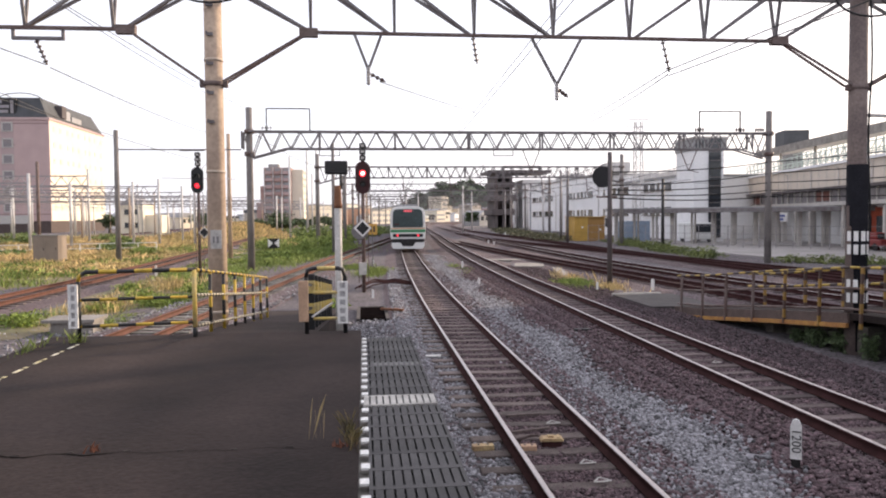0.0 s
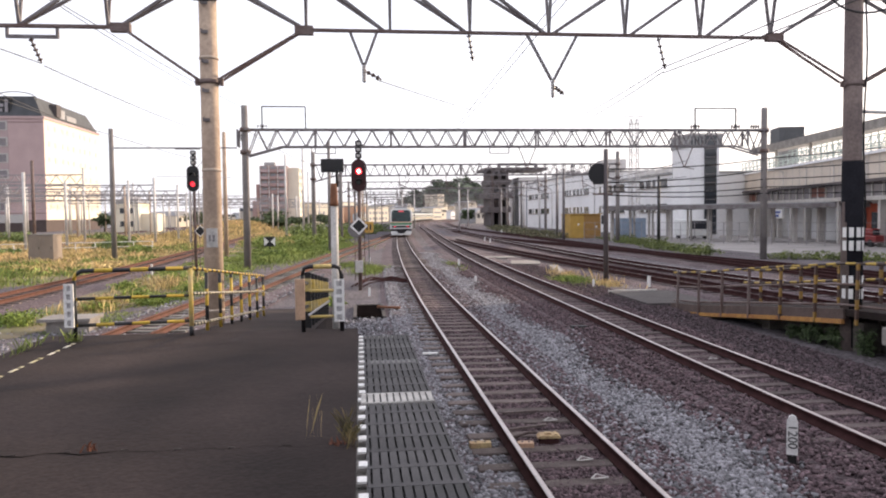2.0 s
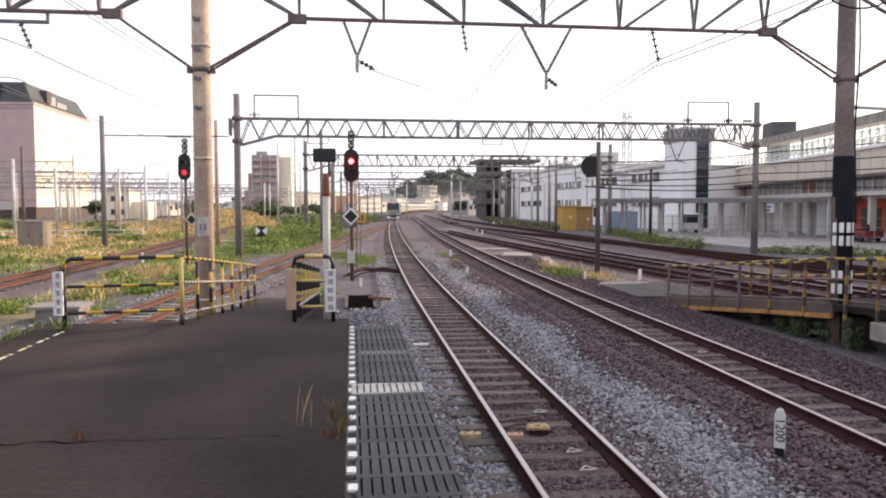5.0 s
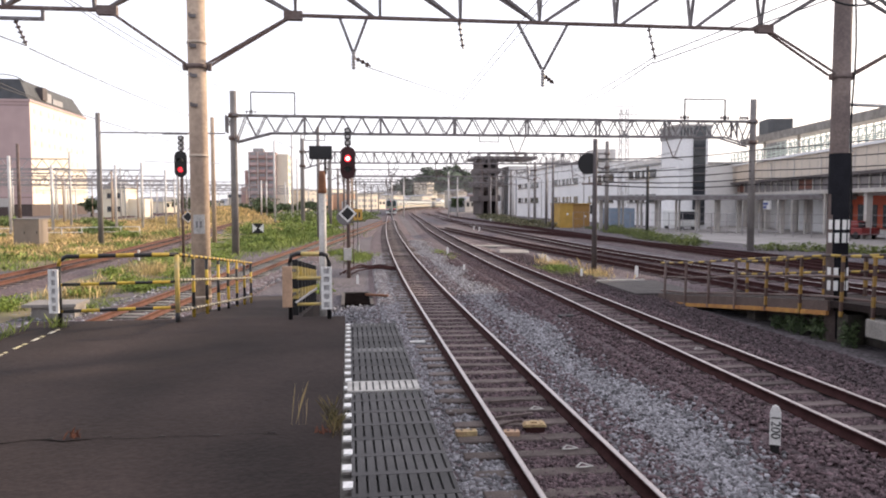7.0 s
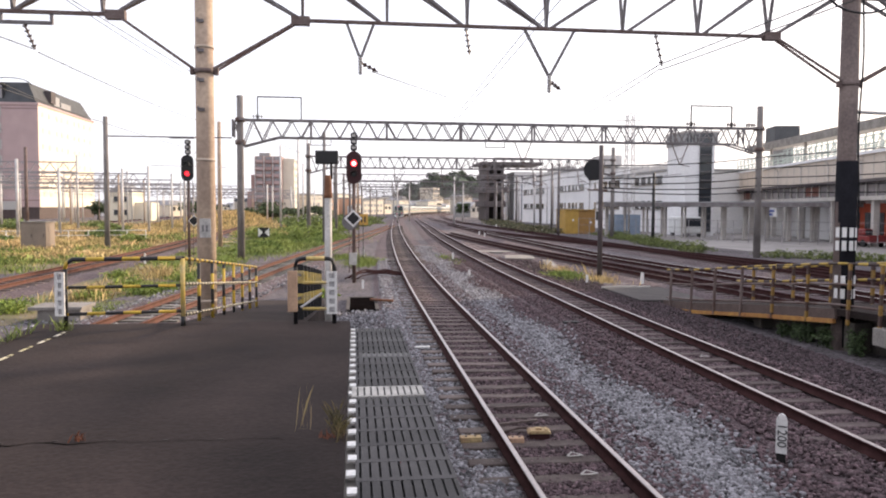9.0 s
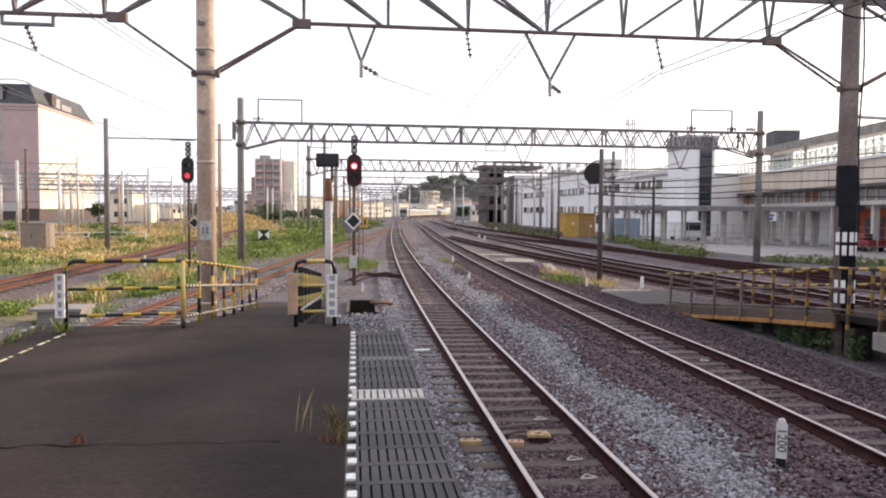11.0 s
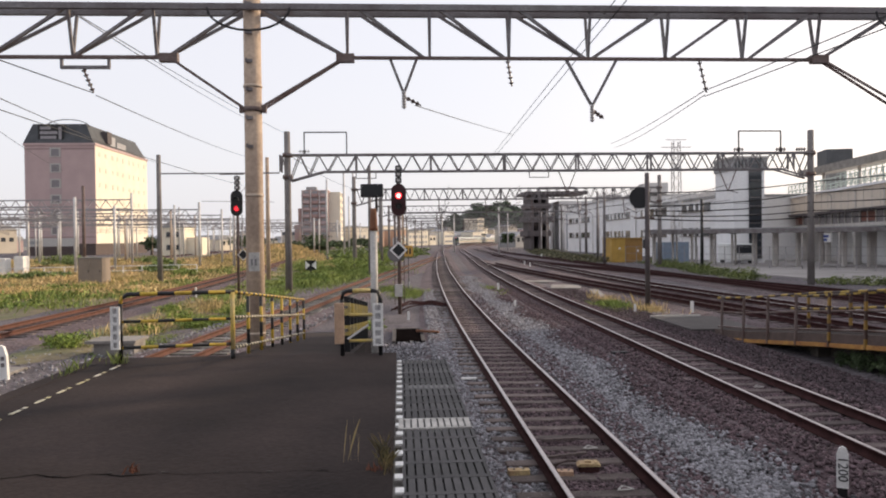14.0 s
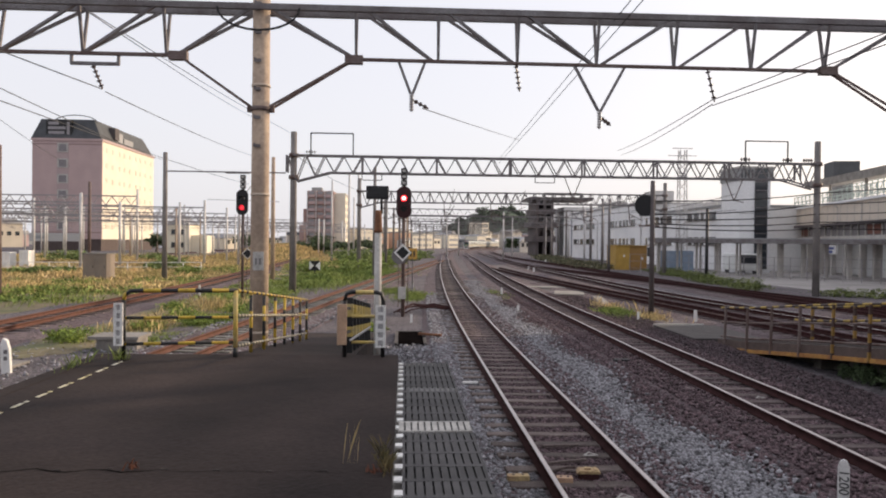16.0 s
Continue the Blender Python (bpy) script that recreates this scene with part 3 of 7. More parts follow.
# ---- signals ----
def signal(x, y, base, head_z, lit, masthead, dia_z, dia_dx, red_hood, arm):
    sg = thing("railway_signal", (x, y, base), "two-lamp railway signal showing red on a dark mast", "railway signal", "colour light signals")
    bm = B(); tube(bm, [(0, 0.12, 0), (0, 0.12, masthead - base)], 0.075, 12)
    part("mast", bm, M["rust_steel"], sg)
    z = head_z - base
    bm = B()
    ring = [(0.31 * math.sin(t) , 0.36 * (1 if math.cos(t) > 0 else -1) + 0.31 * math.cos(t)) for t in (2 * math.pi * k / 28 for k in range(28))]
    prism(bm, [(px, pz + z) for px, pz in ring], -0.14, -0.08)
    head = part("backplate", bm, M["red_hood"] if red_hood else M["black"], sg, "black oval back plate")
    bm = B(); box(bm, -0.17, 0.17, -0.08, 0.14, z - 0.5, z + 0.5)
    part("lamp_case", bm, M["black"], head)
    for k, dz in enumerate((0.17, -0.28)):
        on = (k == 0) == (lit == "top")
        if on:
            # emissive ring added for the red halo around the lit lens
            bm = B(); disc(bm, (0, -0.15, z + dz), (0, 1, 0), 0.135, 0.03); part("lens_edge", bm, M["red_ring"], head)
        bm = B(); disc(bm, (0, -0.165, z + dz), (0, 1, 0), 0.085 if on else 0.1, 0.03)
        part("lens", bm, (M["red_lamp"] if lit == "top" else M["red_dim"]) if on else M["lens_off"], head, "glowing red lens" if on else "dark lens")
        bm = B()
        hood = [(0.15 * math.cos(t), 0.15 * math.sin(t)) for t in (math.pi * q / 10 for q in range(-1, 12))]
        inner = [(0.137 * math.cos(t), 0.137 * math.sin(t)) for t in (math.pi * q / 10 for q in range(11, -2, -1))]
        prism(bm, [(px, pz + z + dz) for px, pz in hood + inner], -0.42, -0.14)
        part("hood", bm, M["black"], head)
    bm = B()
    for k in range(3):
        box(bm, -0.13, 0.13, -0.06, 0.2, z + 0.72 + k * 0.25, z + 0.92 + k * 0.25)
    box(bm, -0.05, 0.05, 0, 0.12, z + 0.6, z + 1.45)
    part("number_panel", bm, M["dark_steel"], sg, "stack of small dark panels")
    for k in range(3):
        bm = B(); box(bm, -0.07, 0.07, -0.066, -0.06, z + 0.77 + k * 0.25, z + 0.87 + k * 0.25)
        part("panel_mark", bm, M["dirty_white"], sg)
    if arm:
        bm = B(); box(bm, -0.9, 0.35, 0.0, 0.12, z + 1.5, z + 1.6)
        part("arm", bm, M["steel"], sg)
    bm = B(); s = 0.37 if red_hood else 0.3
    d = dia_z - base
    prism(bm, [(dia_dx - s, d), (dia_dx, d - s), (dia_dx + s, d), (dia_dx, d + s)], -0.12, -0.09)
    dm = part("diamond_board", bm, M["white"], sg, "white-edged black diamond board")
    s = 0.27 if red_hood else 0.25
    bm = B(); prism(bm, [(dia_dx - s, d), (dia_dx, d - s), (dia_dx + s, d), (dia_dx, d + s)], -0.126, -0.12)
    part("diamond_face", bm, M["black"], dm)
    if red_hood:
        bm = B(); disc(bm, (dia_dx - 0.12, -0.04, d - 0.14), (0, 1, 0), 0.34, 0.04)
        part("round_plate", bm, M["steel"], sg)
    bm = B()
    for k in range(8):
        z0 = 0.6 + k * 0.42
        if z0 < z - 0.8:
            box(bm, -0.2, 0.2, 0.2, 0.23, z0, z0 + 0.03)
    for sx in (-0.2, 0.2):
        box(bm, sx - 0.015, sx + 0.015, 0.2, 0.23, 0.4, z - 0.6)
    part("ladder", bm, M["rust_steel"], sg)
    return sg


sig = signal(-0.03, 31.4, -0.16, 4.6, "top", 6.0, 2.52, -0.03, True, False)
bm = B(); box(bm, -0.2, 0.12, -0.14, 0.02, 0.75, 1.25)
part("relay_case", bm, M["dirty_white"], sig, "small white case")
signal(-8.48, 40.0, -0.16, 4.95, "bottom", 6.3, 2.26, 0.3, False, True)
# small cross sign on a stake
cs = thing("point_marker", (-7.3, 62.2, -0.16), "small white and black triangular marker on a stake", "railway marker")
bm = B(); beam(bm, (0, 0.03, 0), (0, 0.03, 0.75), 0.08)
part("stake", bm, M["dark_steel"], cs)
bm = B(); box(bm, -0.45, 0.45, 0, 0.03, 0.72, 1.5)
part("board", bm, M["black"], cs)
for sx in (-1, 1):
    bm = B(); prism(bm, [(sx * 0.44, 0.74), (sx * 0.44, 1.48), (sx * 0.06, 1.11)], -0.006, 0.0)
    part("triangle", bm, M["white"], cs)

# right-hand signal seen from behind
sb = thing("signal_from_behind", (10.95, 32.8, -0.16), "dark railway signal seen from behind on a tall mast", "railway signal", "colour light signals")
bm = B(); tube(bm, [(0, 0, 0), (0, 0, 5.95)], 0.12, 12, 0.10)
part("mast", bm, M["brown_wall"], sb)
bm = B(); disc(bm, (-0.33, 0.0, 4.85), (0, 1, 0), 0.47, 0.06, 24)
part("round_plate", bm, M["black"], sb)
bm = B(); box(bm, -0.5, -0.12, 0.0, 0.3, 4.4, 5.2)
part("lamp_case", bm, M["dark_steel"], sb)
bm = B(); box(bm, -0.12, 0.14, 0.1, 0.3, 2.6, 3.0)
part("equipment_case", bm, M["dark_steel"], sb)
bm = B(); beam(bm, (-0.6, 0, 3.95), (0.3, 0, 3.95), 0.07)
part("bracket", bm, M["rust_steel"], sb)


# ---- overhead line portals ----
def insulator(bm, p, q, n=5, r=0.06):
    p, q = Vector(p), Vector(q)
    tube(bm, [p, q], 0.018, 6)
    for k in range(n):
        c = p.lerp(q, (k + 0.7) / (n + 0.4))
        tube(bm, [c - (q - p).normalized() * 0.012, c + (q - p).normalized() * 0.022], r, 10, r * 0.6)


p1 = thing("catenary_portal", (0, 15.55, -0.408), "lattice steel catenary portal on two tall concrete poles", "catenary portal", "catenary portals")
D = 0.16
K1 = 1.08
p1.scale = (K1, K1, K1)
bm = B(); tube(bm, [(-2.73, 0, -0.3), (-2.73, 0, 8.6)], 0.175, 24, 0.158)
part("pole", bm, M["pole"], p1, "tan concrete pole with faint bands")
for z in (1.35, 3.95, 6.0):
    bm = B(); tube(bm, [(-2.73, 0, z), (-2.73, 0, z + 0.05)], 0.1762, 24)
    part("band", bm, mat("pale_seam", (0.56, 0.46, 0.37), 0.8, 0, 0.1), p1, "pale seam band")
bm = B(); box(bm, -2.82, -2.62, -0.182, -0.165, 2.55, 2.9)
nb = part("number_plate", bm, M["dirty_white"], p1, "small white plate")
for k in range(2):
    bm = B(); box(bm, -2.78 + k * 0.07, -2.74 + k * 0.07, -0.187, -0.182, 2.66, 2.78)
    part("dark_bar", bm, M["steel"], nb)
bm = B(); tube(bm, [(9.97, 0, -0.6), (9.97, 0, 8.7)], 0.20, 24, 0.165)
pr = part("pole", bm, mat("brown_grey_concrete_pole", (0.20, 0.155, 0.14), 0.8, 0, 0.3, 1.0, 20, 0.2, (0.13, 0.10, 0.095)), p1, "dark brown stained pole")
bm = B(); tube(bm, [(9.99, 0, 0.3), (9.99, 0, 4.1)], 0.207, 24, 0.205)
part("black_sleeve", bm, mat("matt_black_sleeve", (0.018, 0.018, 0.022), 0.95, 0, 0.3, 3, 30, 0.1, spec=0.05), pr, "black painted lower sleeve")
for zz in (2.28, 1.30):
    for k in range(5):
        t = math.pi * (-0.92 + 0.21 * k)
        for row in (0, 1):
            bm = B()
            c = Vector((9.99 + 0.212 * math.cos(t), 0.212 * math.sin(t), zz + row * 0.27))
            tx = Vector((-math.sin(t), math.cos(t), 0)) * 0.042
            q = [c - tx, c + tx, c + tx + Vector((0, 0, 0.2)), c - tx + Vector((0, 0, 0.2))]
            o = Vector((math.cos(t), math.sin(t), 0)) * 0.004
            va = [bm.verts.new(v) for v in q] + [bm.verts.new(v - o * 3) for v in q]
            for f in ((0, 1, 2, 3), (0, 4, 5, 1), (1, 5, 6, 2), (2, 6, 7, 3), (3, 7, 4, 0)):
                bm.faces.new([va[i] for i in f])
            part("white_band_mark", bm, M["white"], pr)
ZL, ZU, DY = 6.41 + D, 7.30 + D, 0.21
for sy in (-DY, DY):
    bm = B(); beam(bm, (-14, sy, ZU), (22, sy, ZU), 0.09, 0.11)
    part("upper_chord", bm, M["steel"], p1)
bm = B(); beam(bm, (-14, 0, ZL), (-4.27, 0, ZL), 0.08, 0.06)
part("lower_chord", bm, M["rust_steel"], p1)
bm = B(); beam(bm, (-0.99, 0, ZL), (8.27, 0, ZL - 0.02), 0.08, 0.055)
part("lower_chord", bm, M["rust_steel"], p1)
bm = B(); beam(bm, (11.8, 0, ZL), (22, 0, ZL), 0.08, 0.055)
part("lower_chord", bm, M["rust_steel"], p1)
vx = [-10.6, -9.07, -7.55, -6.02, -4.49, -0.95, 0.61, 2.13, 3.67, 5.19, 6.72, 8.19, 11.8, 13.4, 15.0]
for x in vx:
    for sy in (-DY, DY):
        bm = B(); beam(bm, (x, 0, ZL), (x + 0.0, sy, ZU), 0.05)
        part("web_upright", bm, M["steel"], p1)
dg = [(-10.6, -9.07), (-9.07, -7.55), (-7.55, -6.02), (-6.02, -4.6), (-4.3, -2.85), (-0.95, -2.55), (0.5, -0.75), (2.05, 0.75), (3.6, 2.25), (3.75, 5.1), (5.3, 6.6), (6.85, 8.1), (8.3, 9.8), (11.7, 10.2), (13.4, 11.9)]
for lo, up in dg:
    for sy in (-DY, DY):
        bm = B(); beam(bm, (lo, 0, ZL), (up, sy, ZU), 0.055)
        part("web_diagonal", bm, M["steel"], p1)
for x, z, ex in ((-2.9, 5.46, -4.27), (-2.55, 5.46, -0.99), (9.76, 5.54, 8.27), (10.2, 5.54, 11.8)):
    for sy in (-0.12, 0.12):
        bm = B(); beam(bm, (x, sy, z + D), (ex, sy * 0.4, ZL), 0.03, 0.045)
        part("knee_brace", bm, M["rust_steel"], p1)
for x in (-4.27, -0.99, 8.27, 11.8):
    bm = B(); box(bm, x - 0.17, x + 0.17, -0.07, 0.07, ZL - 0.09, ZL + 0.07)
    part("gusset", bm, M["rust_steel"], p1)
for px_, zz in ((-2.73, 5.44 + D), (9.97, 5.5 + D)):
    bm = B(); tube(bm, [(px_, 0, zz - 0.05), (px_, 0, zz + 0.03)], 0.192, 20); box(bm, px_ - 0.25, px_ - 0.18, -0.05, 0.05, zz - 0.07, zz + 0.05); box(bm, px_ + 0.18, px_ + 0.25, -0.05, 0.05, zz - 0.07, zz + 0.05)
    part("clamp", bm, M["rust_steel"], p1)
for k in range(6):
    bm = B(); box(bm, -2.80, -2.70, -0.195, -0.16, 4.85 + 0.53 * k, 4.91 + 0.53 * k); box(bm, -2.83, -2.80, -0.205, -0.15, 4.86 + 0.53 * k, 4.93 + 0.53 * k)
    part("step_bracket", bm, M["steel"], p1, "small grey step bracket")
# cable loops round the pole heads
for px_ in (-2.73, 9.97):
    bm = B()
    tube(bm, [(px_ + 0.75 * math.cos(t), -0.34, ZU - 0.05 - 0.42 * math.sin(t)) for t in (math.pi * k / 12 for k in range(13))], 0.022, 6)
    part("cable_loop", bm, M["black"], p1)
bm = B(); tube(bm, [(9.97 + 0.2 + 0.03 * math.sin(k), -0.1, 2.3 + 0.5 * k) for k in range(13)], 0.02, 6)
part("cable_down_pole", bm, M["black"], p1)
bm = B(); tube(bm, [(10.1, 0, 5.1), (11.6, 0, 5.06)], 0.035, 8)
part("side_arm", bm, M["galv"], p1)
for xa, xb, xt, zt in ((-0.15, 0.37, 0.11, 5.78), (3.23, 4.24, 3.74, 5.52)):
    bm = B()
    beam(bm, (xa, 0, ZL), (xt - 0.02, 0, zt + D), 0.05); beam(bm, (xb, 0, ZL), (xt + 0.02, 0, zt + D), 0.05)
    part("v_hanger", bm, M["steel"], p1)
    bm = B()
    insulator(bm, (xt, 0, zt + D), (xt, 0, zt + D - 0.34), 6, 0.05)
    part("insulator", bm, M["insul"], p1, "pale ribbed insulator")
    bm = B()
    insulator(bm, (xt + 0.03, 0.02, zt + D - 0.12), (xt + 0.33, 0.4, zt + D - 0.2), 3, 0.045)
    part("insulator", bm, M["insul_brown"], p1)
bm = B()
for x in (-6.23, -5.37):
    beam(bm, (x, 0, ZL), (x, 0, ZL - 0.19), 0.05)
beam(bm, (-6.25, 0, ZL - 0.19), (-5.35, 0, ZL - 0.19), 0.06)
part("hanger_frame", bm, M["steel"], p1)
for xa, xb, h in ((-5.85, -5.7, 0.42), (2.1, 2.2, 0.3), (5.85, 6.05, 0.42)):
    bm = B(); insulator(bm, (xa, 0, ZL - (0.19 if xa < -5 else 0.0)), (xb, 0.1, ZL - 0.22 - h), 5, 0.055)
    part("insulator", bm, M["insul_brown"], p1, "brown ribbed insulator string")


def portal(y, xl, xr, zt, zb, pole_top, panel, pole_r, label, mt, lead=0.0, fittings=0):
    """A box-truss portal: two poles, chords, zigzag webs, haunches and the frames above."""
    p = thing("catenary_portal", (0, y, -0.16), label, "catenary portal", "catenary portals")
    for x in (xl, xr):
        bm = B(); tube(bm, [(x, 0, -0.2), (x, 0, pole_top + D)], pole_r, 14, pole_r * 0.85)
        part("pole", bm, M["pole_grey"], p, "grey concrete pole")
        for z in (zt, zb - 0.3):
            bm = B(); tube(bm, [(x, 0, z + D - 0.12), (x, 0, z + D + 0.12)], pole_r * 1.35, 12)
            part("clamp", bm, M["rust_steel"], p)
    t = 0.09 if y < 60 else 0.11
    for sy in (-0.35, 0.35):
        bm = B(); beam(bm, (xl, sy, zt + D), (xr, sy, zt + D), t)
        part("upper_chord", bm, mt, p)
        bm = B(); beam(bm, (xl + 2.2, sy, zb + D), (xr - 2.2, sy, zb + D), t)
        beam(bm, (xl + 0.2, sy, zb + D - 0.55), (xl + 2.2, sy, zb + D), t); beam(bm, (xr - 0.2, sy, zb + D - 0.55), (xr - 2.2, sy, zb + D), t)
        part("lower_chord", bm, mt, p)
    x_first = xl + lead
    w = panel
    n = int((xr - x_first) / w)
    for k in range(-1 if lead > w * 0.6 else 0, n):
        for sy in ((-0.35, 0.35) if y < 100 else (0.0,)):
            x0, x1 = x_first + k * w, x_first + (k + 1) * w
            bm = B()
            drop = lambda x: D + zb - 0.55 * max(0, 1 - min(x - xl, xr - x) / 2.2)
            beam(bm, (x0, sy, zt + D), ((x0 + x1) / 2, sy, drop((x0 + x1) / 2)), 0.06); beam(bm, ((x0 + x1) / 2, sy, drop((x0 + x1) / 2)), (x1, sy, zt + D), 0.06)
            if k % 4 == 3:
                beam(bm, (x0, sy, zt + D), (x0, sy, zb + D), 0.10)
            part("web_bar", bm, mt, p)
    for k in range(fittings):
        x = xl + (xr - xl) * (k + 0.8) / (fittings + 0.6)
        bm = B()
        beam(bm, (x, 0, zb + D), (x + 0.15, 0, 5.3), 0.07); beam(bm, (x + 0.1, 0, 6.3), (x + 1.5, 0, 5.6), 0.05); beam(bm, (x + 0.15, 0, 5.35), (x + 1.3, 0, 5.2), 0.045)
        arm_ = part("hanging_arm", bm, M["rust_steel"], p, "hanging bracket of the overhead line")
        bm = B(); insulator(bm, (x + 0.15, 0, 5.9), (x + 0.7, 0, 6.05), 4, 0.10); part("insulator", bm, M["insul_brown"], arm_)
    return p


p2 = portal(46, -6.72, 25.83, 8.12, 7.10, 9.55, 1.13, 0.22, "long lattice steel catenary portal spanning all the tracks", M["steel"], 0.75)
for xa, xb, z1 in ((-5.7, -3.15, 9.5), (21.2, 23.9, 9.5)):
    bm = B()
    for x in (xa, xb):
        beam(bm, (x, 0, 8.12 + D), (x, 0, z1 + D), 0.07)
    beam(bm, (xa, 0, z1 + D), (xb, 0, z1 + D), 0.07)
    part("upper_frame", bm, M["dark_steel"], p2)
for x in (-2.6, 8.0):
    bm = B()
    for s in (0, 1.2):
        beam(bm, (x + s, 0, 7.1 + D), (x + s, 0, 6.7 + D), 0.05)
    beam(bm, (x, 0, 6.7 + D), (x + 1.2, 0, 6.7 + D), 0.05)
    part("hanger_frame", bm, M["steel"], p2)
for x in (9.8, 19.95):
    bm = B()
    beam(bm, (x, 0, 7.1 + D), (x + 0.55, 0, 5.75 + D), 0.05); beam(bm, (x + 1.1, 0, 7.1 + D), (x + 0.55, 0, 5.75 + D), 0.05); beam(bm, (x + 0.55, 0, 5.8 + D), (x + 1.2, 0, 5.65 + D), 0.045)
    part("v_hanger", bm, M["rust_steel"], p2)
for y, xl, xr in ((77, -4.6, 27), (116, -3, 29), (143, -2, 31), (165, -1, 34), (188, 0, 37), (215, 2, 40), (245, 5, 44), (275, 8, 48), (310, 12, 54), (350, 18, 62)):
    portal(y, xl, xr, 8.1, 7.0, 9.4, 0.98 if y < 100 else 1.25, 0.22, "distant lattice steel catenary portal over the tracks", M["steel"], 0.3, 6)


# ---- wires ----
def wires(y0, y1, xa, za, xb, zb, sag, droppers, label="catenary wire with droppers above a track", wm="wire", rad=0):
    w = thing("overhead_wire", (0, 0, 0), label, "overhead wire", "overhead wires")
    n = 14
    up = []
    for k in range(n + 1):
        t = k / n
        up.append((xa + (xb - xa) * t, y0 + (y1 - y0) * t, za + (zb - za) * t - sag * 4 * t * (1 - t)))
    bm = B(); tube(bm, up, rad or (0.011 if y0 < 30 else 0.018), 5)
    part("messenger_wire", bm, M[wm], w)
    if droppers:
        bm = B(); tube(bm, [(p[0], p[1], 5.2) for p in up], 0.010 if y0 < 30 else 0.016, 5)
        part("contact_wire", bm, M["wire"], w)
        for p in up[1::2]:
            bm = B(); tube(bm, [(p[0], p[1], 5.2), p], 0.006, 4)
            part("dropper", bm, M["wire"], w)
    return w


for key in ("main", "second", "fourth", "fifth"):
    ys, xs = LINES[key]
    spans = [(46, 77), (77, 122), (122, 165), (165, 215), (215, 275)]
    for a0, a1 in spans:
        if key in ("fourth", "fifth") and a0 < 40:
            continue
        wires(a0, a1, float(np.interp(a0, ys, xs)), 6.2 if a0 > 20 else 6.1, float(np.interp(a1, ys, xs)), 6.2, 0.35, True)
# feeder wires running away over the left side and across
for y0, xa, za, y1, xb, zb, sg_ in ((-6, -7.46, 5.5, 15.55, -6.12, 5.97, 0.05), (15.55, -6.06, 5.92, 46, -9.23, 8.08, 0.1), (15.5, -6.34, 7.47, 46, -9.23, 10.4, 0.1), (14, -7.59, 5.52, 46, -9.4, 6.34, 0.1), (14, -7.6, 5.78, 55, -17.2, 8.6, 0.1),
                                    (15.55, -6.55, 7.63, 46, -6.75, 9.4, 0.1), (15.6, 0.35, 5.72, 40, 6.1, 8.48, 0.02), (-4, 3.54, 7.48, 46, 5.64, 7.96, 0.0), (-4, 3.69, 7.43, 46, 5.76, 7.86, 0.04),
                                    (-6, 9.5, 6.9, 15.55, 6.43, 6.01, 0.1), (15.55, 6.43, 6.01, 46, 13.1, 8.75, 0.1), (-6, 9.7, 6.6, 15.55, 6.45, 5.9, 0.1), (15.55, 6.45, 5.93, 46, 13.3, 8.5, 0.15), (25, -13.5, 7.08, 60, -26, 8.6, 0.1), (46, -6.7, 8.2, 77, -4.6, 8.2, 0.3)):
    wires(y0, y1, xa, za, xb, zb, sg_, False, "thin overhead feeder wire")
for z0, zm, z1 in ((4.3, 5.6, 5.75), (4.1, 5.0, 5.1), (3.9, 4.5, 4.55), (3.75, 4.1, 4.0), (4.9, 6.3, 6.6)):
    wires(32.8, 46, 10.95, z0, 25.8, zm, 0.16, False, "slack dark signal cable between posts", "cable", 0.03)
    wires(46, 30, 25.8, zm, 31, z1, 0.12, False, "slack dark signal cable between posts", "cable", 0.03)
for x in (21.2, 23.9, 25.2, -5.7):
    bm = B(); insulator(bm, (x - 0.35, 0, 8.35 + D), (x + 0.35, 0, 8.35 + D), 4, 0.13)
    part("insulator", bm, M["insul_brown"], p2, "dark ribbed insulator")

# left gantry arm, single poles
def pole(x, y, h, r, material, label="slim concrete line pole in the yard", arms=()):
    p = thing("line_pole", (x, y, -0.16), label, "line pole", "line poles of the yard")
    bm = B(); tube(bm, [(0, 0, -0.1), (0, 0, h)], r, 10, r * 0.8)
    part("shaft", bm, material, p)
    for x1, z in arms:
        bm = B(); beam(bm, (0, 0, z), (x1, 0, z), 0.09)
        part("arm", bm, M["steel"], p)
        bm = B(); tube(bm, [(x1 * 0.8, 0, z), (x1 * 0.75, 0, z - 0.6), (x1 * 0.6, 0, z - 2.2)], 0.03, 6); tube(bm, [(x1 * 0.35, 0, z - 2.0), (x1 * 0.95, 0, z - 2.1)], 0.025, 6)
        part("steady_arm", bm, M["galv"], p)
    return p


pole(-17.25, 55.3, 9.4, 0.2, M["pole_grey"], "grey concrete pole carrying a long gantry arm", ((8.6, 8.05),))
pole(-10.35, 60, 9.7, 0.18, M["pole"], "slim tan concrete line pole")
pole(-20.95, 40, 7.9, 0.2, M["rust_steel"], "brown-grey line pole beside the yard")
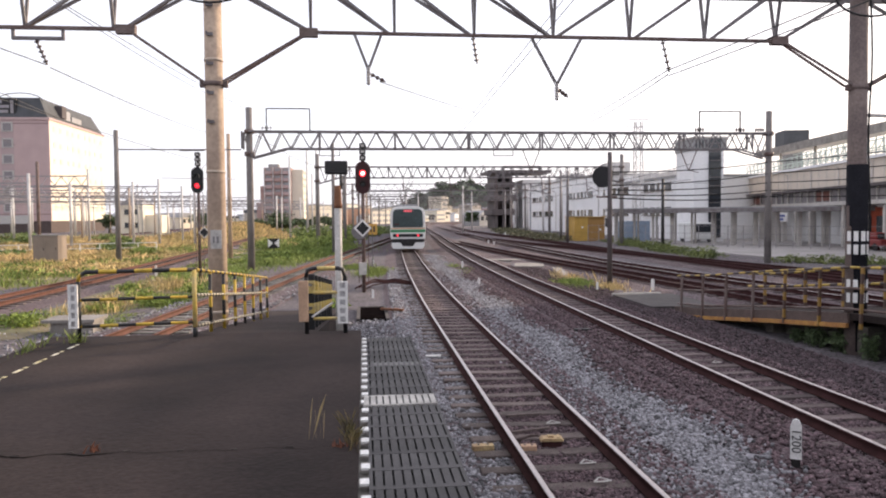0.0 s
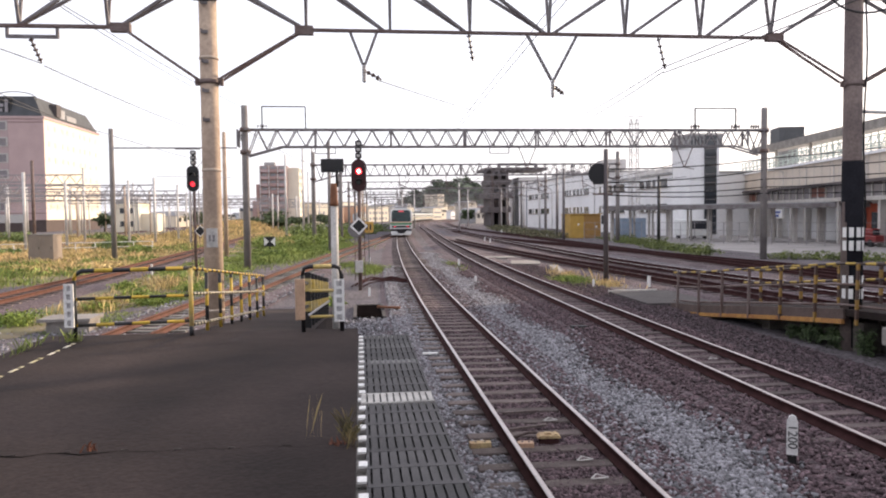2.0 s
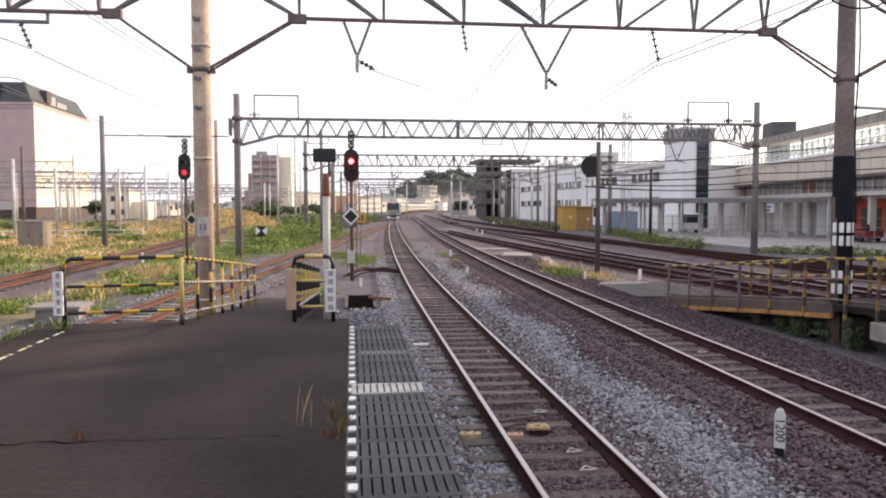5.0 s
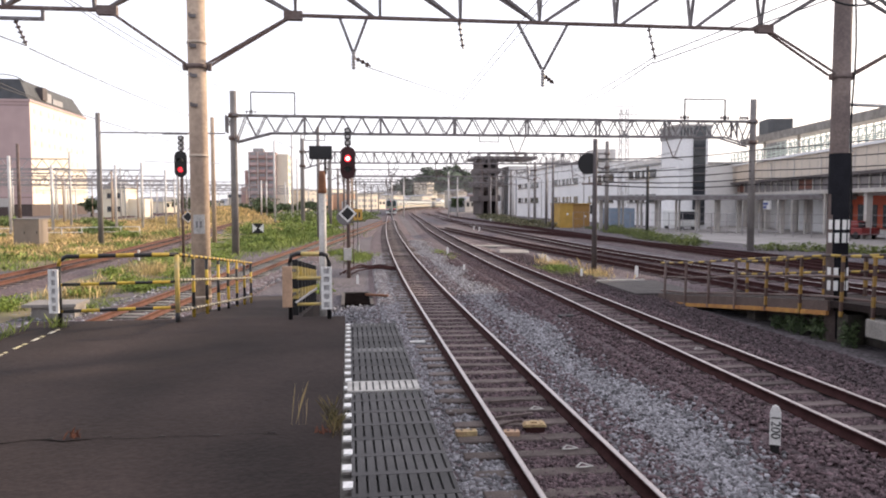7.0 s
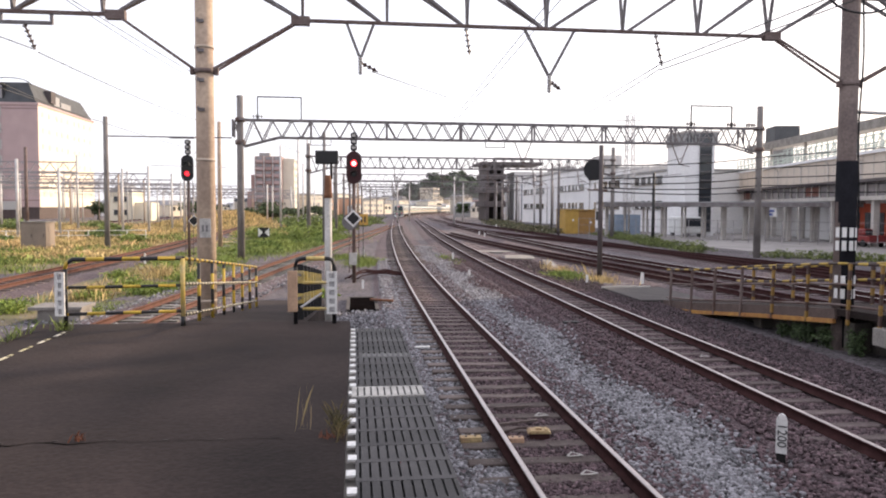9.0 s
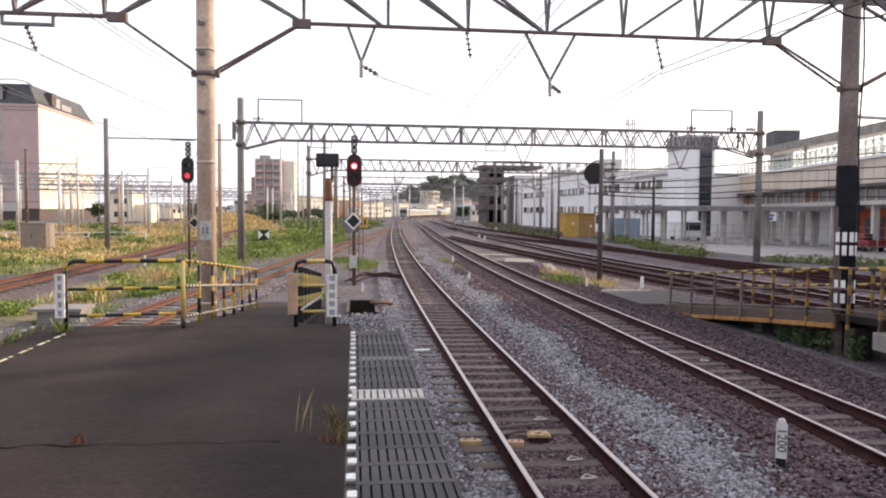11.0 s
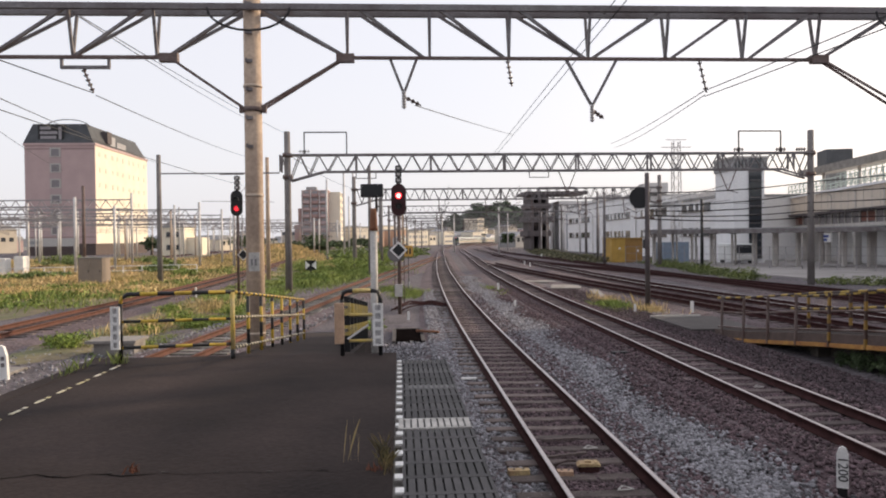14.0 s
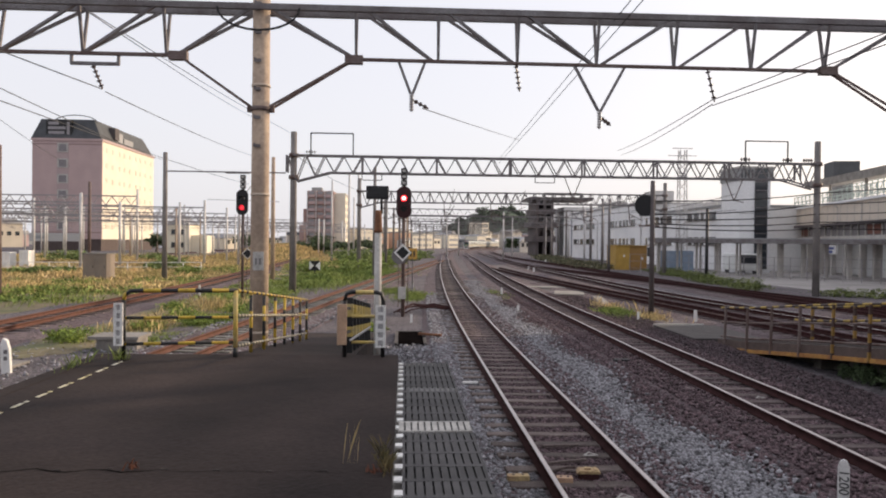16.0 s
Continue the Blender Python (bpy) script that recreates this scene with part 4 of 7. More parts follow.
for x, y, h, mt in ((-2.6, 66, 9.6, "pole_grey"), (-2.1, 88, 9.5, "pole_grey"), (-7.6, 104, 12.5, "galv"), (-6.6, 108, 13, "galv"), (-10.5, 110, 12, "galv"), (-9.0, 135, 11, "galv"), (-2.2, 150, 10, "pole"), (0.5, 130, 10, "pole"),
                    (22.0, 80, 8.0, "steel"), (25.5, 96, 9.0, "steel"), (29, 120, 9, "galv"), (33, 150, 9, "galv"), (27.0, 66, 6.4, "dark_steel"), (36, 190, 10, "galv"), (40, 210, 10, "galv"), (18.5, 140, 9, "galv"), (24.5, 170, 9, "galv"), (13, 180, 9, "galv"), (9, 160, 9, "galv")):
    pole(x, y, h, 0.16, M[mt])

# far-left yard: rows of light portals
def yard_portal(x, y, w, h, two):
    p = thing("yard_portal", (x, y, -0.16), "pale steel overhead frame across the far yard", "catenary portal", "frames of the far yard")
    for sx in (0, w):
        bm = B(); tube(bm, [(sx, 0, 0), (sx, 0, h + 0.9)], 0.15, 8)
        part("post", bm, M["galv"], p)
    bm = B(); beam(bm, (0, 0, h), (w, 0, h), 0.15)
    part("beam", bm, M["yard_steel"], p)
    if two:
        bm = B(); beam(bm, (0, 0, h - 1.2), (w, 0, h - 1.2), 0.13)
        part("beam", bm, M["yard_steel"], p)
        n = int(w / 1.6)
        bm = B()
        for k in range(n):
            a_ = w * k / n
            beam(bm, (a_, 0, h), (a_ + w / n / 2, 0, h - 1.2), 0.08); beam(bm, (a_ + w / n / 2, 0, h - 1.2), (a_ + w / n, 0, h), 0.08)
        part("lattice", bm, M["yard_steel"], p)
    for k in range(1, 4):
        bm = B(); tube(bm, [(w * k / 4, 0, h - (1 if two else 0)), (w * k / 4, 0, h - 1.9), (w * k / 4 + 0.9, 0, h - 2.2)], 0.035, 6)
        part("drop_arm", bm, M["yard_steel"], p)
    return p


random.seed(5)
for i, (x, y, w, h, two) in enumerate(((-46, 74, 15, 6.6, True), (-44, 92, 20, 7.0, True), (-55, 84, 24, 6.3, False), (-52, 112, 26, 7.0, True), (-60, 130, 34, 7.0, False), (-54, 148, 32, 7.2, True), (-60, 170, 42, 7.0, False), (-58, 195, 42, 7.5, True), (-56, 230, 44, 7.5, False), (-60, 270, 50, 7.5, True), (-40, 160, 22, 7, True), (-44, 205, 28, 7, True), (-70, 105, 24, 6.5, True), (-59, 100, 24.3, 8.7, True), (-88, 130, 34, 7.6, True), (-54.5, 150, 11.5, 9.1, True), (-56, 190, 14, 8.6, True), (-84, 118, 32, 6.9, True), (-75, 160, 30, 8.0, True))):
    yard_portal(x, y, w, h, two)
for i in range(26):
    y = 78 + i * 7.5
    pole(-26 - 30 * random.random() - y * 0.03, y, 6.5 + 2 * random.random(), 0.14, M["galv"] if i % 3 else M["pole"])
for xw in (-33, -36.5, -41, -46, -51.5, -58):
    for ya, yb in ((62, 100), (100, 150), (150, 200)):
        wires(ya, yb, xw - (ya - 62) * 0.06, 6.4, xw - (yb - 62) * 0.06, 6.4, 0.7, True, "catenary wire over the far yard", "wire", 0.02)
pole(-30.2, 74, 8.6, 0.17, M["rust_steel"], "rust-brown line pole in the yard")
pole(-24.6, 84, 7.2, 0.15, M["galv"]); pole(-19.5, 90, 7.4, 0.17, M["galv"])


# ---- the neighbouring platform's ramp and fence, right ----
ra = thing("side_ramp", (0, 0, 0), "raised ramp with an ochre girder edge above a dark hollow", "ramp", kind="structure")
# concrete coloured dark to stand in for shade in the hollow below the ramp
DARKC = mat("hollow_shade_concrete", (0.13, 0.115, 0.10), 0.9, 0, 0.4, 2, 20, 0.3)
DARKC2 = mat("grey_brown_slab", (0.085, 0.075, 0.073), 0.9, 0, 0.35, 1.5, 25, 0.3)
RP = [(10.0, 23.3, 0.0), (10.06, 21.4, 0.15), (10.25, 18.0, 0.52), (10.42, 15.2, 0.79), (10.5, 13.0, 0.88)]
bm = B()
tops = [(bm.verts.new(p), bm.verts.new((p[0] + 2.6, p[1] + 0.3, p[2])), bm.verts.new((p[0], p[1], p[2] - 0.14)), bm.verts.new((p[0] + 2.6, p[1] + 0.3, p[2] - 0.14))) for p in RP]
for a_, b_ in zip(tops, tops[1:]):
    bm.faces.new((a_[0], a_[1], b_[1], b_[0])); bm.faces.new((a_[2], b_[2], b_[3], a_[3])); bm.faces.new((a_[0], b_[0], b_[2], a_[2])); bm.faces.new((a_[1], a_[3], b_[3], b_[1]))
bm.faces.new((tops[0][0], tops[0][2], tops[0][3], tops[0][1])); bm.faces.new((tops[-1][0], tops[-1][1], tops[-1][3], tops[-1][2]))
part("deck", bm, M["asphalt"], ra, "dark ramp deck")
bm = B()
for (x, y, z), (x2, y2, z2) in zip(RP, RP[1:-1]):
    beam(bm, (x - 0.03, y, z - 0.10), (x2 - 0.03, y2, z2 - 0.10), 0.06, 0.22)
part("edge_channel", bm, mat("brown_grey_girder", (0.12, 0.085, 0.075), 0.8, 0, 0.3, 3, 30, 0.15), ra, "brown steel edge channel")
bm = B()
for (x, y, z), (x2, y2, z2) in zip(RP, RP[1:-1]):
    beam(bm, (x - 0.06, y, z - 0.26), (x2 - 0.06, y2, z2 - 0.26), 0.08, 0.10)
part("girder_flange", bm, mat("warm_ochre_paint", (0.46, 0.24, 0.06), 0.7, 0, 0.3, 3, 30, 0.15, (0.30, 0.13, 0.045)), ra, "ochre painted lower flange")
bm = B()
for x, y, z in ((10.62, 18.6, 0.28), (10.7, 15.0, 0.5)):
    bm = B(); box(bm, x, x + 0.4, y, y + 0.35, -0.9, z)
    part("support_pier", bm, DARKC, ra, "concrete pier coloured dark for the shade under the deck")
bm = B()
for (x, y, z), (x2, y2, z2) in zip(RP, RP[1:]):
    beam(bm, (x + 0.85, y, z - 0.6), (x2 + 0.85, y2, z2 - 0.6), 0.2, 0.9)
part("back_wall", bm, DARKC, ra, "dark wall standing in for shade under the deck")
bm = B(); box(bm, 10.6, 13.2, -40, 13.6, -0.9, 0.87)
part("platform_body", bm, M["concrete"], ra, "end of the neighbouring platform")
bm = B(); box(bm, 10.3, 10.66, 10.0, 13.9, 0.24, 0.60)
soft_part("footing", bm, M["concrete"], ra, "pale concrete footing", 0.02)

sf = thing("ramp_railing", (0, 0, 0), "rusty black and yellow striped railing along a ramp", "railing")
def rp(t):
    ys_ = [p[1] for p in RP][::-1]
    return (float(np.interp(t, ys_, [p[0] for p in RP][::-1])), t, float(np.interp(t, ys_, [p[2] for p in RP][::-1])))


for k, y in enumerate((22.78, 21.4, 20.1, 18.76, 17.4, 16.1, 14.74, 13.8)):
    p = rp(y)
    bm = B(); beam(bm, (p[0] - 0.09, p[1], p[2] - 0.3), (p[0] - 0.06, p[1], p[2] + 1.0), 0.058)
    part("post", bm, M["st_q"] if k > 3 else M["rust_steel"], sf, "striped rusty post")
for z, key in ((1.0, "st_d"), (0.55, "rust_steel"), (0.1, "rust_steel")):
    bm = B(); tube(bm, [(rp(y)[0], y, rp(y)[2] + z) for y in (23.2, 21.4, 18.0, 15.2, 13.4)], 0.028, 8)
    part("rail_bar", bm, M[key], sf)
for k, y in enumerate((22.0, 20.0, 18.4, 16.9, 15.4)):
    p = rp(y)
    bm = B(); beam(bm, (p[0] + 2.4, p[1] + 0.3, p[2] - 0.1), (p[0] + 2.4, p[1] + 0.3, p[2] + 1.0), 0.07)
    part("post", bm, M["st_q"], sf)
for z in (1.0, 0.6):
    bm = B(); tube(bm, [(rp(y)[0] + 2.4, y + 0.3, rp(y)[2] + z) for y in (23.0, 21.4, 18.0, 15.2, 13.4)], 0.034, 8)
    part("rail_bar", bm, M["st_d"], sf)
# slab at the ramp's foot
bm = B(); box(bm, 9.3, 11.6, 23.6, 27.5, -0.3, -0.02)
tagged(soft_part("crossing_slab", bm, DARKC2, None, "", 0.02), "grey concrete slab at the ramp's foot", "slab", kind="structure")
bm = B(); box(bm, 9.3, 11.2, 27.5, 27.62, -0.2, 0.02)
tagged(part("kerb_strip", bm, M["dirty_white"]), "white edged kerb strip beside the track", "kerb", kind="structure")


# ---- small trackside things ----
def stub(x, y, h, w, label="short white trackside marker stub"):
    bm = B()
    prism(bm, [(-w / 2, 0), (w / 2, 0), (w / 2, h - w * 0.3), (w * 0.2, h), (-w * 0.2, h), (-w / 2, h - w * 0.3)], -w * 0.35, w * 0.35)
    ob = part("marker_stub", bm, M["white"])
    ob.location = (x, y, -0.1)
    return tagged(ob, label, "trackside marker", "white marker stubs")


for x, y, h, w in ((5.75, 44, 0.62, 0.17), (5.05, 33.0, 0.46, 0.15), (13.9, 80, 0.6, 0.22), (0.55, 48, 0.6, 0.16), (0.3, 28.6, 0.45, 0.14), (11.65, 29.5, 0.65, 0.18), (14.3, 86, 0.6, 0.22), (24.2, 96, 0.6, 0.25), (9.55, 30.2, 0.45, 0.13), (23.1, 122, 0.7, 0.3), (-11.2, 42, 0.8, 0.14)):
    stub(x, y, h * 0.72, w * 0.65)
# the post with the number 1200
kp = thing("distance_post", (5.03, 8.3, -0.1), "small white post with the number 1200 written down it", "distance post")
bm = B()
prism(bm, [(-0.062, 0.15), (0.062, 0.15), (0.062, 0.54), (0.035, 0.61), (0.0, 0.63), (-0.035, 0.61), (-0.062, 0.54)], -0.02, 0.02)
pb = part("post", bm, M["white"], kp)
cu = bpy.data.curves.new("number", "FONT")
cu.body, cu.size, cu.extrude, cu.align_x, cu.align_y = "1200", 0.145, 0.002, "CENTER", "CENTER"
tob = bpy.data.objects.new("number", cu)
scene.collection.objects.link(tob)
dg_ = bpy.context.evaluated_depsgraph_get()
tme = bpy.data.meshes.new_from_object(tob.evaluated_get(dg_))
bpy.data.objects.remove(tob)
tme.materials.clear(); tme.materials.append(M["dark_steel"])
num = part("number", tme, None, kp, "dark painted digits")
num.matrix_local = pose(0, -0.0235, 0.37, 90, 0, 0) @ pose(0, 0, 0, 0, 0, -90)
kp.rotation_euler = (0, 0, radians(-32))
bm = B(); box(bm, -0.05, 0.05, -0.015, 0.015, -0.1, 0.16)
part("foot", bm, M["void"], kp)
# white number post by the left track
wpst = thing("number_post", (-9.1, 17.75, -0.16), "white painted wooden post with dark marks beside the track", "distance post")
bm = B(); prism(bm, [(-0.08, 0), (0.12, 0), (0.09, 0.55), (0.03, 0.76), (-0.05, 0.80), (-0.12, 0.66)], -0.05, 0.05)
part("post", bm, M["white"], wpst)
for z in (0.3, 0.45):
    bm = B(); box(bm, -0.03, 0.05, -0.056, -0.05, z, z + 0.09)
    part("dark_bar", bm, M["steel"], wpst)

# grey cabinet in the left field
cab = thing("equipment_cabinet", (-22.2, 55.6, -0.16), "tall grey-beige metal equipment cabinet on a plinth in grass", "cabinet")
bm = B(); box(bm, -0.95, 0.75, 0, 1.6, 0.12, 2.02)
cb = soft_part("body", bm, mat("beige_grey_cabinet_paint", (0.26, 0.21, 0.17), 0.6, 0, 0.15, 1, 20, 0.05), cab, "", 0.03)
bm = B(); box(bm, -1.0, 0.8, -0.05, 1.65, 0, 0.14)
part("plinth", bm, M["concrete"], cab)
bm = B(); box(bm, -1.0, 0.8, -0.06, 1.66, 2.01, 2.08)
part("lid", bm, M["concrete"], cab)
for sx in (-0.9, -0.08):
    bm = B(); box(bm, sx, sx + 0.78, -0.02, 0.0, 0.25, 1.92)
    d_ = part("door", bm, cb.data.materials[0], cab)
    bm = B(); box(bm, sx + 0.66, sx + 0.7, -0.05, -0.02, 1.0, 1.2)
    part("handle", bm, M["dark_steel"], d_)
# low concrete box and slabs left
lb = thing("cable_pit", (-7.7, 21.6, -0.2), "low concrete cable pit with a flat lid", "cable pit")
bm = B(); box(bm, -0.75, 0.35, -0.4, 0.5, 0, 0.38); part("wall", bm, M["concrete"], lb)
bm = B(); box(bm, -0.95, 0.42, -0.5, 0.6, 0.38, 0.46); part("lid", bm, M["concrete"], lb, "pale slab lid")
for x, y, w, l in ((-10.5, 15.5, 2.4, 0.9), (-10.2, 18.6, 1.9, 1.2), (-18, 27.5, 5, 1.6), (-12, 21.5, 1.6, 0.8)):
    bm = B(); box(bm, x - w / 2, x + w / 2, y - l / 2, y + l / 2, -0.2, -0.09)
    tagged(soft_part("slab", bm, M["concrete"], None, "", 0.015), "grey concrete slab lying in the gravel", "slab", "slabs in the gravel")
for x, y, w, l, r in ((9.6, 52, 3.2, 1.6, 8), (10.2, 46, 1.8, 3.4, 12), (10.6, 40, 0.5, 6, 10)):
    bm = B(); box(bm, -w / 2, w / 2, -l / 2, l / 2, -0.1, 0.07)
    ob = soft_part("walk_slab", bm, M["concrete"], None, "", 0.015)
    ob.location, ob.rotation_euler = (x, y, -0.1), (0, 0, radians(-r))
    tagged(ob, "worn concrete walkway slab between tracks", "slab", "slabs in the gravel")
# open cable trough and pipe beyond the platform's end
tg = thing("cable_trough", (0, 0, 0), "dark open cable trough with a low stone rim", "cable trough")
# bed lies above the ground; its black is the shade of an open hole
bm = B(); box(bm, -0.16, 0.62, 22.5, 25.5, -0.3, -0.08); part("trough_bed", bm, mat("hole_shade_black", (0.010, 0.008, 0.008), 1.0, 0, 0.5, 3, 30, 0.5, spec=0.0), tg, "wet black soil")
for x0_, x1_, y0_, y1_ in ((-0.26, 0.72, 25.5, 25.62), (-0.26, -0.16, 22.4, 25.5), (0.62, 0.72, 22.4, 25.5)):
    bm = B(); box(bm, x0_, x1_, y0_, y1_, -0.3, -0.06); part("rim", bm, DARKC2, tg)
bm = B(); tube(bm, [(0.5, 24.1, 0.03), (1.2, 23.75, 0.02)], 0.04, 8)
tagged(part("rusty_pipe", bm, M["rust_cap"]), "rusty pipe lying across the gravel", "pipe")
for x, y in ((0.67, 24.02), (1.1, 23.8)):
    bm = B(); box(bm, x - 0.05, x + 0.05, y - 0.08, y + 0.08, -0.2, -0.012); tagged(part("pipe_rest", bm, DARKC2), "dark block under a rusty pipe", "block", "pipe rests")
for k, (dx, r) in enumerate(((0, 0.035), (0.12, 0.03), (-0.15, 0.03), (0.3, 0.028))):
    bm = B(); tube(bm, [(-0.25 + dx, 32.2 - k * 0.2, -0.02), (0.05 + dx, 33.2 - 0.2 * k, 0.1 - 0.02 * k), (0.45 + dx, 34.2 - 0.4 * k, 0.16 - 0.03 * k), (0.95 + dx, 34.4 - 0.4 * k, 0.08), (1.4, 34.5 - 0.4 * k, 0.14 - 0.03 * k), (2.15, 34.4 - 0.4 * k, -0.02)], r, 7)
    tagged(part("track_cable", bm, M["railside"]), "dark brown cable running over gravel to the rail", "cable", "cables at the signal")
ys_ = thing("speed_board", (0.5, 45, -0.16), "small yellow board with dark marks on a thin stake", "railway sign")
bm = B(); beam(bm, (0, 0.03, 0), (0, 0.03, 2.2), 0.06); part("stake", bm, M["steel"], ys_)
bm = B(); box(bm, -0.28, 0.28, 0, 0.02, 2.1, 2.75); yb_ = part("board", bm, mat("amber_board", (0.62, 0.36, 0.08), 0.6, 0, 0.15), ys_)
for x in (-0.14, 0.05):
    bm = B(); box(bm, x, x + 0.1, -0.006, 0, 2.25, 2.6); part("dark_bar", bm, M["dark_steel"], yb_)
# yellow point blocks and crumpled plates on the main track
CLAMP = mat("worn_yellow_clamp", (0.55, 0.42, 0.22), 0.75, 0, 0.3, 9, 40, 0.3, (0.38, 0.25, 0.14))
for x, y, w, l, yaw_, lab in ((1.46, 9.36, 0.27, 0.12, 0.02, "yellow flat clamp plate beside the rail"), (2.03, 9.27, 0.20, 0.12, -0.1, "faded orange clamp plate inside the rail")):
    pl_ = thing("clamp_plate", (x, y, 0.0), lab, "clamp plate", "yellow clamps on the track")
    pl_.rotation_euler = (0, 0, yaw_)
    bm = B(); box(bm, -w / 2, w / 2, -l / 2, l / 2, -0.02, 0.045); soft_part("plate", bm, CLAMP if x < 2 else M["pinkboard"], pl_, "", 0.004)
    for sx in (-0.22, 0.22):
        bm = B(); disc(bm, (sx * w, 0, 0.046), (0, 0, 1), 0.016, 0.012, 8); part("bolt", bm, M["dark_steel"], pl_)
pc_ = thing("point_clamp", (2.37, 9.45, 0.0), "worn yellow cast clamp bolted across the sleepers", "clamp", "yellow clamps on the track")
pc_.rotation_euler = (0, 0, -0.12)
bm = B(); prism(bm, [(-0.15, 0.055), (-0.11, 0.085), (0.12, 0.085), (0.15, 0.065), (0.15, 0.045), (-0.15, 0.04)], -0.09, 0.08); soft_part("casting", bm, CLAMP, pc_, "", 0.006)
bm = B(); box(bm, -0.12, 0.13, -0.08, 0.07, -0.03, 0.042); part("base", bm, M["railside"], pc_, "rusty base")
bm = B(); box(bm, -0.05, 0.03, -0.04, 0.03, 0.083, 0.105); box(bm, 0.07, 0.11, -0.07, 0.06, 0.083, 0.098); part("ridge", bm, CLAMP, pc_)
bm = B(); tube(bm, [(-0.15, 0.02, 0.1), (-0.26, 0.08, 0.08), (-0.38, 0.13, 0.03), (-0.46, 0.15, -0.01)], 0.022, 7); part("lever", bm, M["sleeper"], pc_, "dark bent lever")
for x, y, w, yaw_ in ((2.2, 9.95, 0.6, 0.12), (2.3, 10.75, 0.5, -0.1)):
    bm = B(); beam(bm, (-w / 2, 0, 0.02), (w / 2, 0.05, 0.035), 0.05, 0.03)
    ob = part("timber_strip", bm, M["sleeper"]); ob.location, ob.rotation_euler = (x, y, 0), (0, 0, yaw_)
    tagged(ob, "splintered brown timber strip lying across the sleepers", "timber strip", "loose strips on the track")
for x, y in ((2.57, 8.59), (2.55, 7.97), (2.6, 10.33), (6.9, 14.2)):
    bm = B()
    o_ = [(-0.08, -0.035, 0.008), (0.12, -0.015, 0.008), (0.0, 0.045, 0.03)]
    for a_, b_ in zip(o_, o_[1:] + o_[:1]):
        beam(bm, a_, b_, 0.020, 0.008)
    ob = part("bent_clip", bm, M["dirty_white"]); ob.location = (x, y, 0.01)
    tagged(ob, "bent white plastic clip lying on a sleeper", "clip", "white clips on the track")
bm = B(); box(bm, -0.16, 0.16, -0.05, 0.05, 0, 0.03)
ob = part("white_plate", bm, M["white"]); ob.location = (1.42, 15.8, -0.01); tagged(ob, "small white plate on a sleeper end", "plate")
bm = B(); box(bm, -0.2, 0.2, -0.1, 0.1, 0, 0.12)
ob = part("dark_box", bm, M["dark_steel"]); ob.location = (5.6, 19.0, -0.1); tagged(ob, "small dark box on the ballast", "box")


# ---- buildings ----
def rect_windows(parent, face, a0, a1, fixed, z0, fh, floors, bays, ww, wh, deep, glass, sill=True):
    """Windows on a wall that runs along x (face 'x') or along y (face 'y'); fixed is the wall's plane."""
    for f in range(floors):
        for b_ in range(bays):
            c = a0 + (a1 - a0) * (b_ + 0.5) / bays
            z = z0 + f * fh
            bm = B()
            s = deep
            if face == "x":
                box(bm, c - ww / 2, c + ww / 2, min(fixed, fixed + s), max(fixed, fixed + s), z, z + wh)
            else:
                box(bm, min(fixed, fixed + s), max(fixed, fixed + s), c - ww / 2, c + ww / 2, z, z + wh)
            w = part("window", bm, glass, parent)
            if sill:
                bm = B()
                if face == "x":
                    box(bm, c - ww / 2 - 0.12, c + ww / 2 + 0.12, min(fixed, fixed + 2 * s), max(fixed, fixed + 2 * s), z - 0.14, z)
                else:
                    box(bm, min(fixed, fixed + 2 * s), max(fixed, fixed + 2 * s), c - ww / 2 - 0.12, c + ww / 2 + 0.12, z - 0.14, z)
                part("sill", bm, M["concrete"], w)


hotel = thing("hotel_building", (-95.7, 199, -0.16), "hotel with dusky pink front, cream side and dark mansard roof", "building")
bm = B(); box(bm, 0, 17.6, 0, 0.4, 3, 28.8); part("front_wall", bm, M["brick_pink"], hotel, "dusky pink tiled front")
bm = B(); box(bm, 0, 17.6, 0.4, 40, 3, 28.8); part("side_wall", bm, M["cream_wall"], hotel, "cream side wall")
bm = B(); box(bm, 0.2, 17.4, 0.2, 39.8, 0, 3); part("ground_floor", bm, mat("dark_ground_floor", (0.10, 0.075, 0.07), 0.8, 0, 0.2), hotel)
bm = B(); box(bm, -0.25, 17.85, -0.25, 40.25, 28.3, 28.9); part("cornice", bm, M["brick_pink"], hotel)
bm = B()
lo = [(-0.2, -0.2), (17.4, -0.2), (17.4, 39.8), (-0.2, 39.8)]; hi = [(1.6, 1.4), (15.0, 1.4), (14.6, 38.5), (1.6, 38.5)]
a_ = [bm.verts.new((x, y, 28.9)) for x, y in lo]; b_ = [bm.verts.new((x, y, 34.0)) for x, y in hi]
bm.faces.new(b_)
for i in range(4):
    bm.faces.new((a_[i], a_[(i + 1) % 4], b_[(i + 1) % 4], b_[i]))
part("mansard_roof", bm, M["roof_dark"], hotel, "dark sloping roof")
bm = B(); box(bm, 3.4, 9.9, 0.1, 1.0, 29.5, 33.6); sgn = part("roof_sign", bm, M["black"], hotel, "dark sign board with pale lettering bars")
for k, (xa_, xb_) in enumerate(((4.0, 8.0), (3.9, 8.3), (4.0, 6.6))):
    bm = B(); box(bm, xa_, xb_, 0.04, 0.1, 30.0 + k * 1.2, 30.75 + k * 1.2); part("pale_bar", bm, M["yard_steel"], sgn)
bm = B(); box(bm, 8.6, 9.3, 0.04, 0.1, 29.9, 33.1); part("pale_bar", bm, M["yard_steel"], sgn)
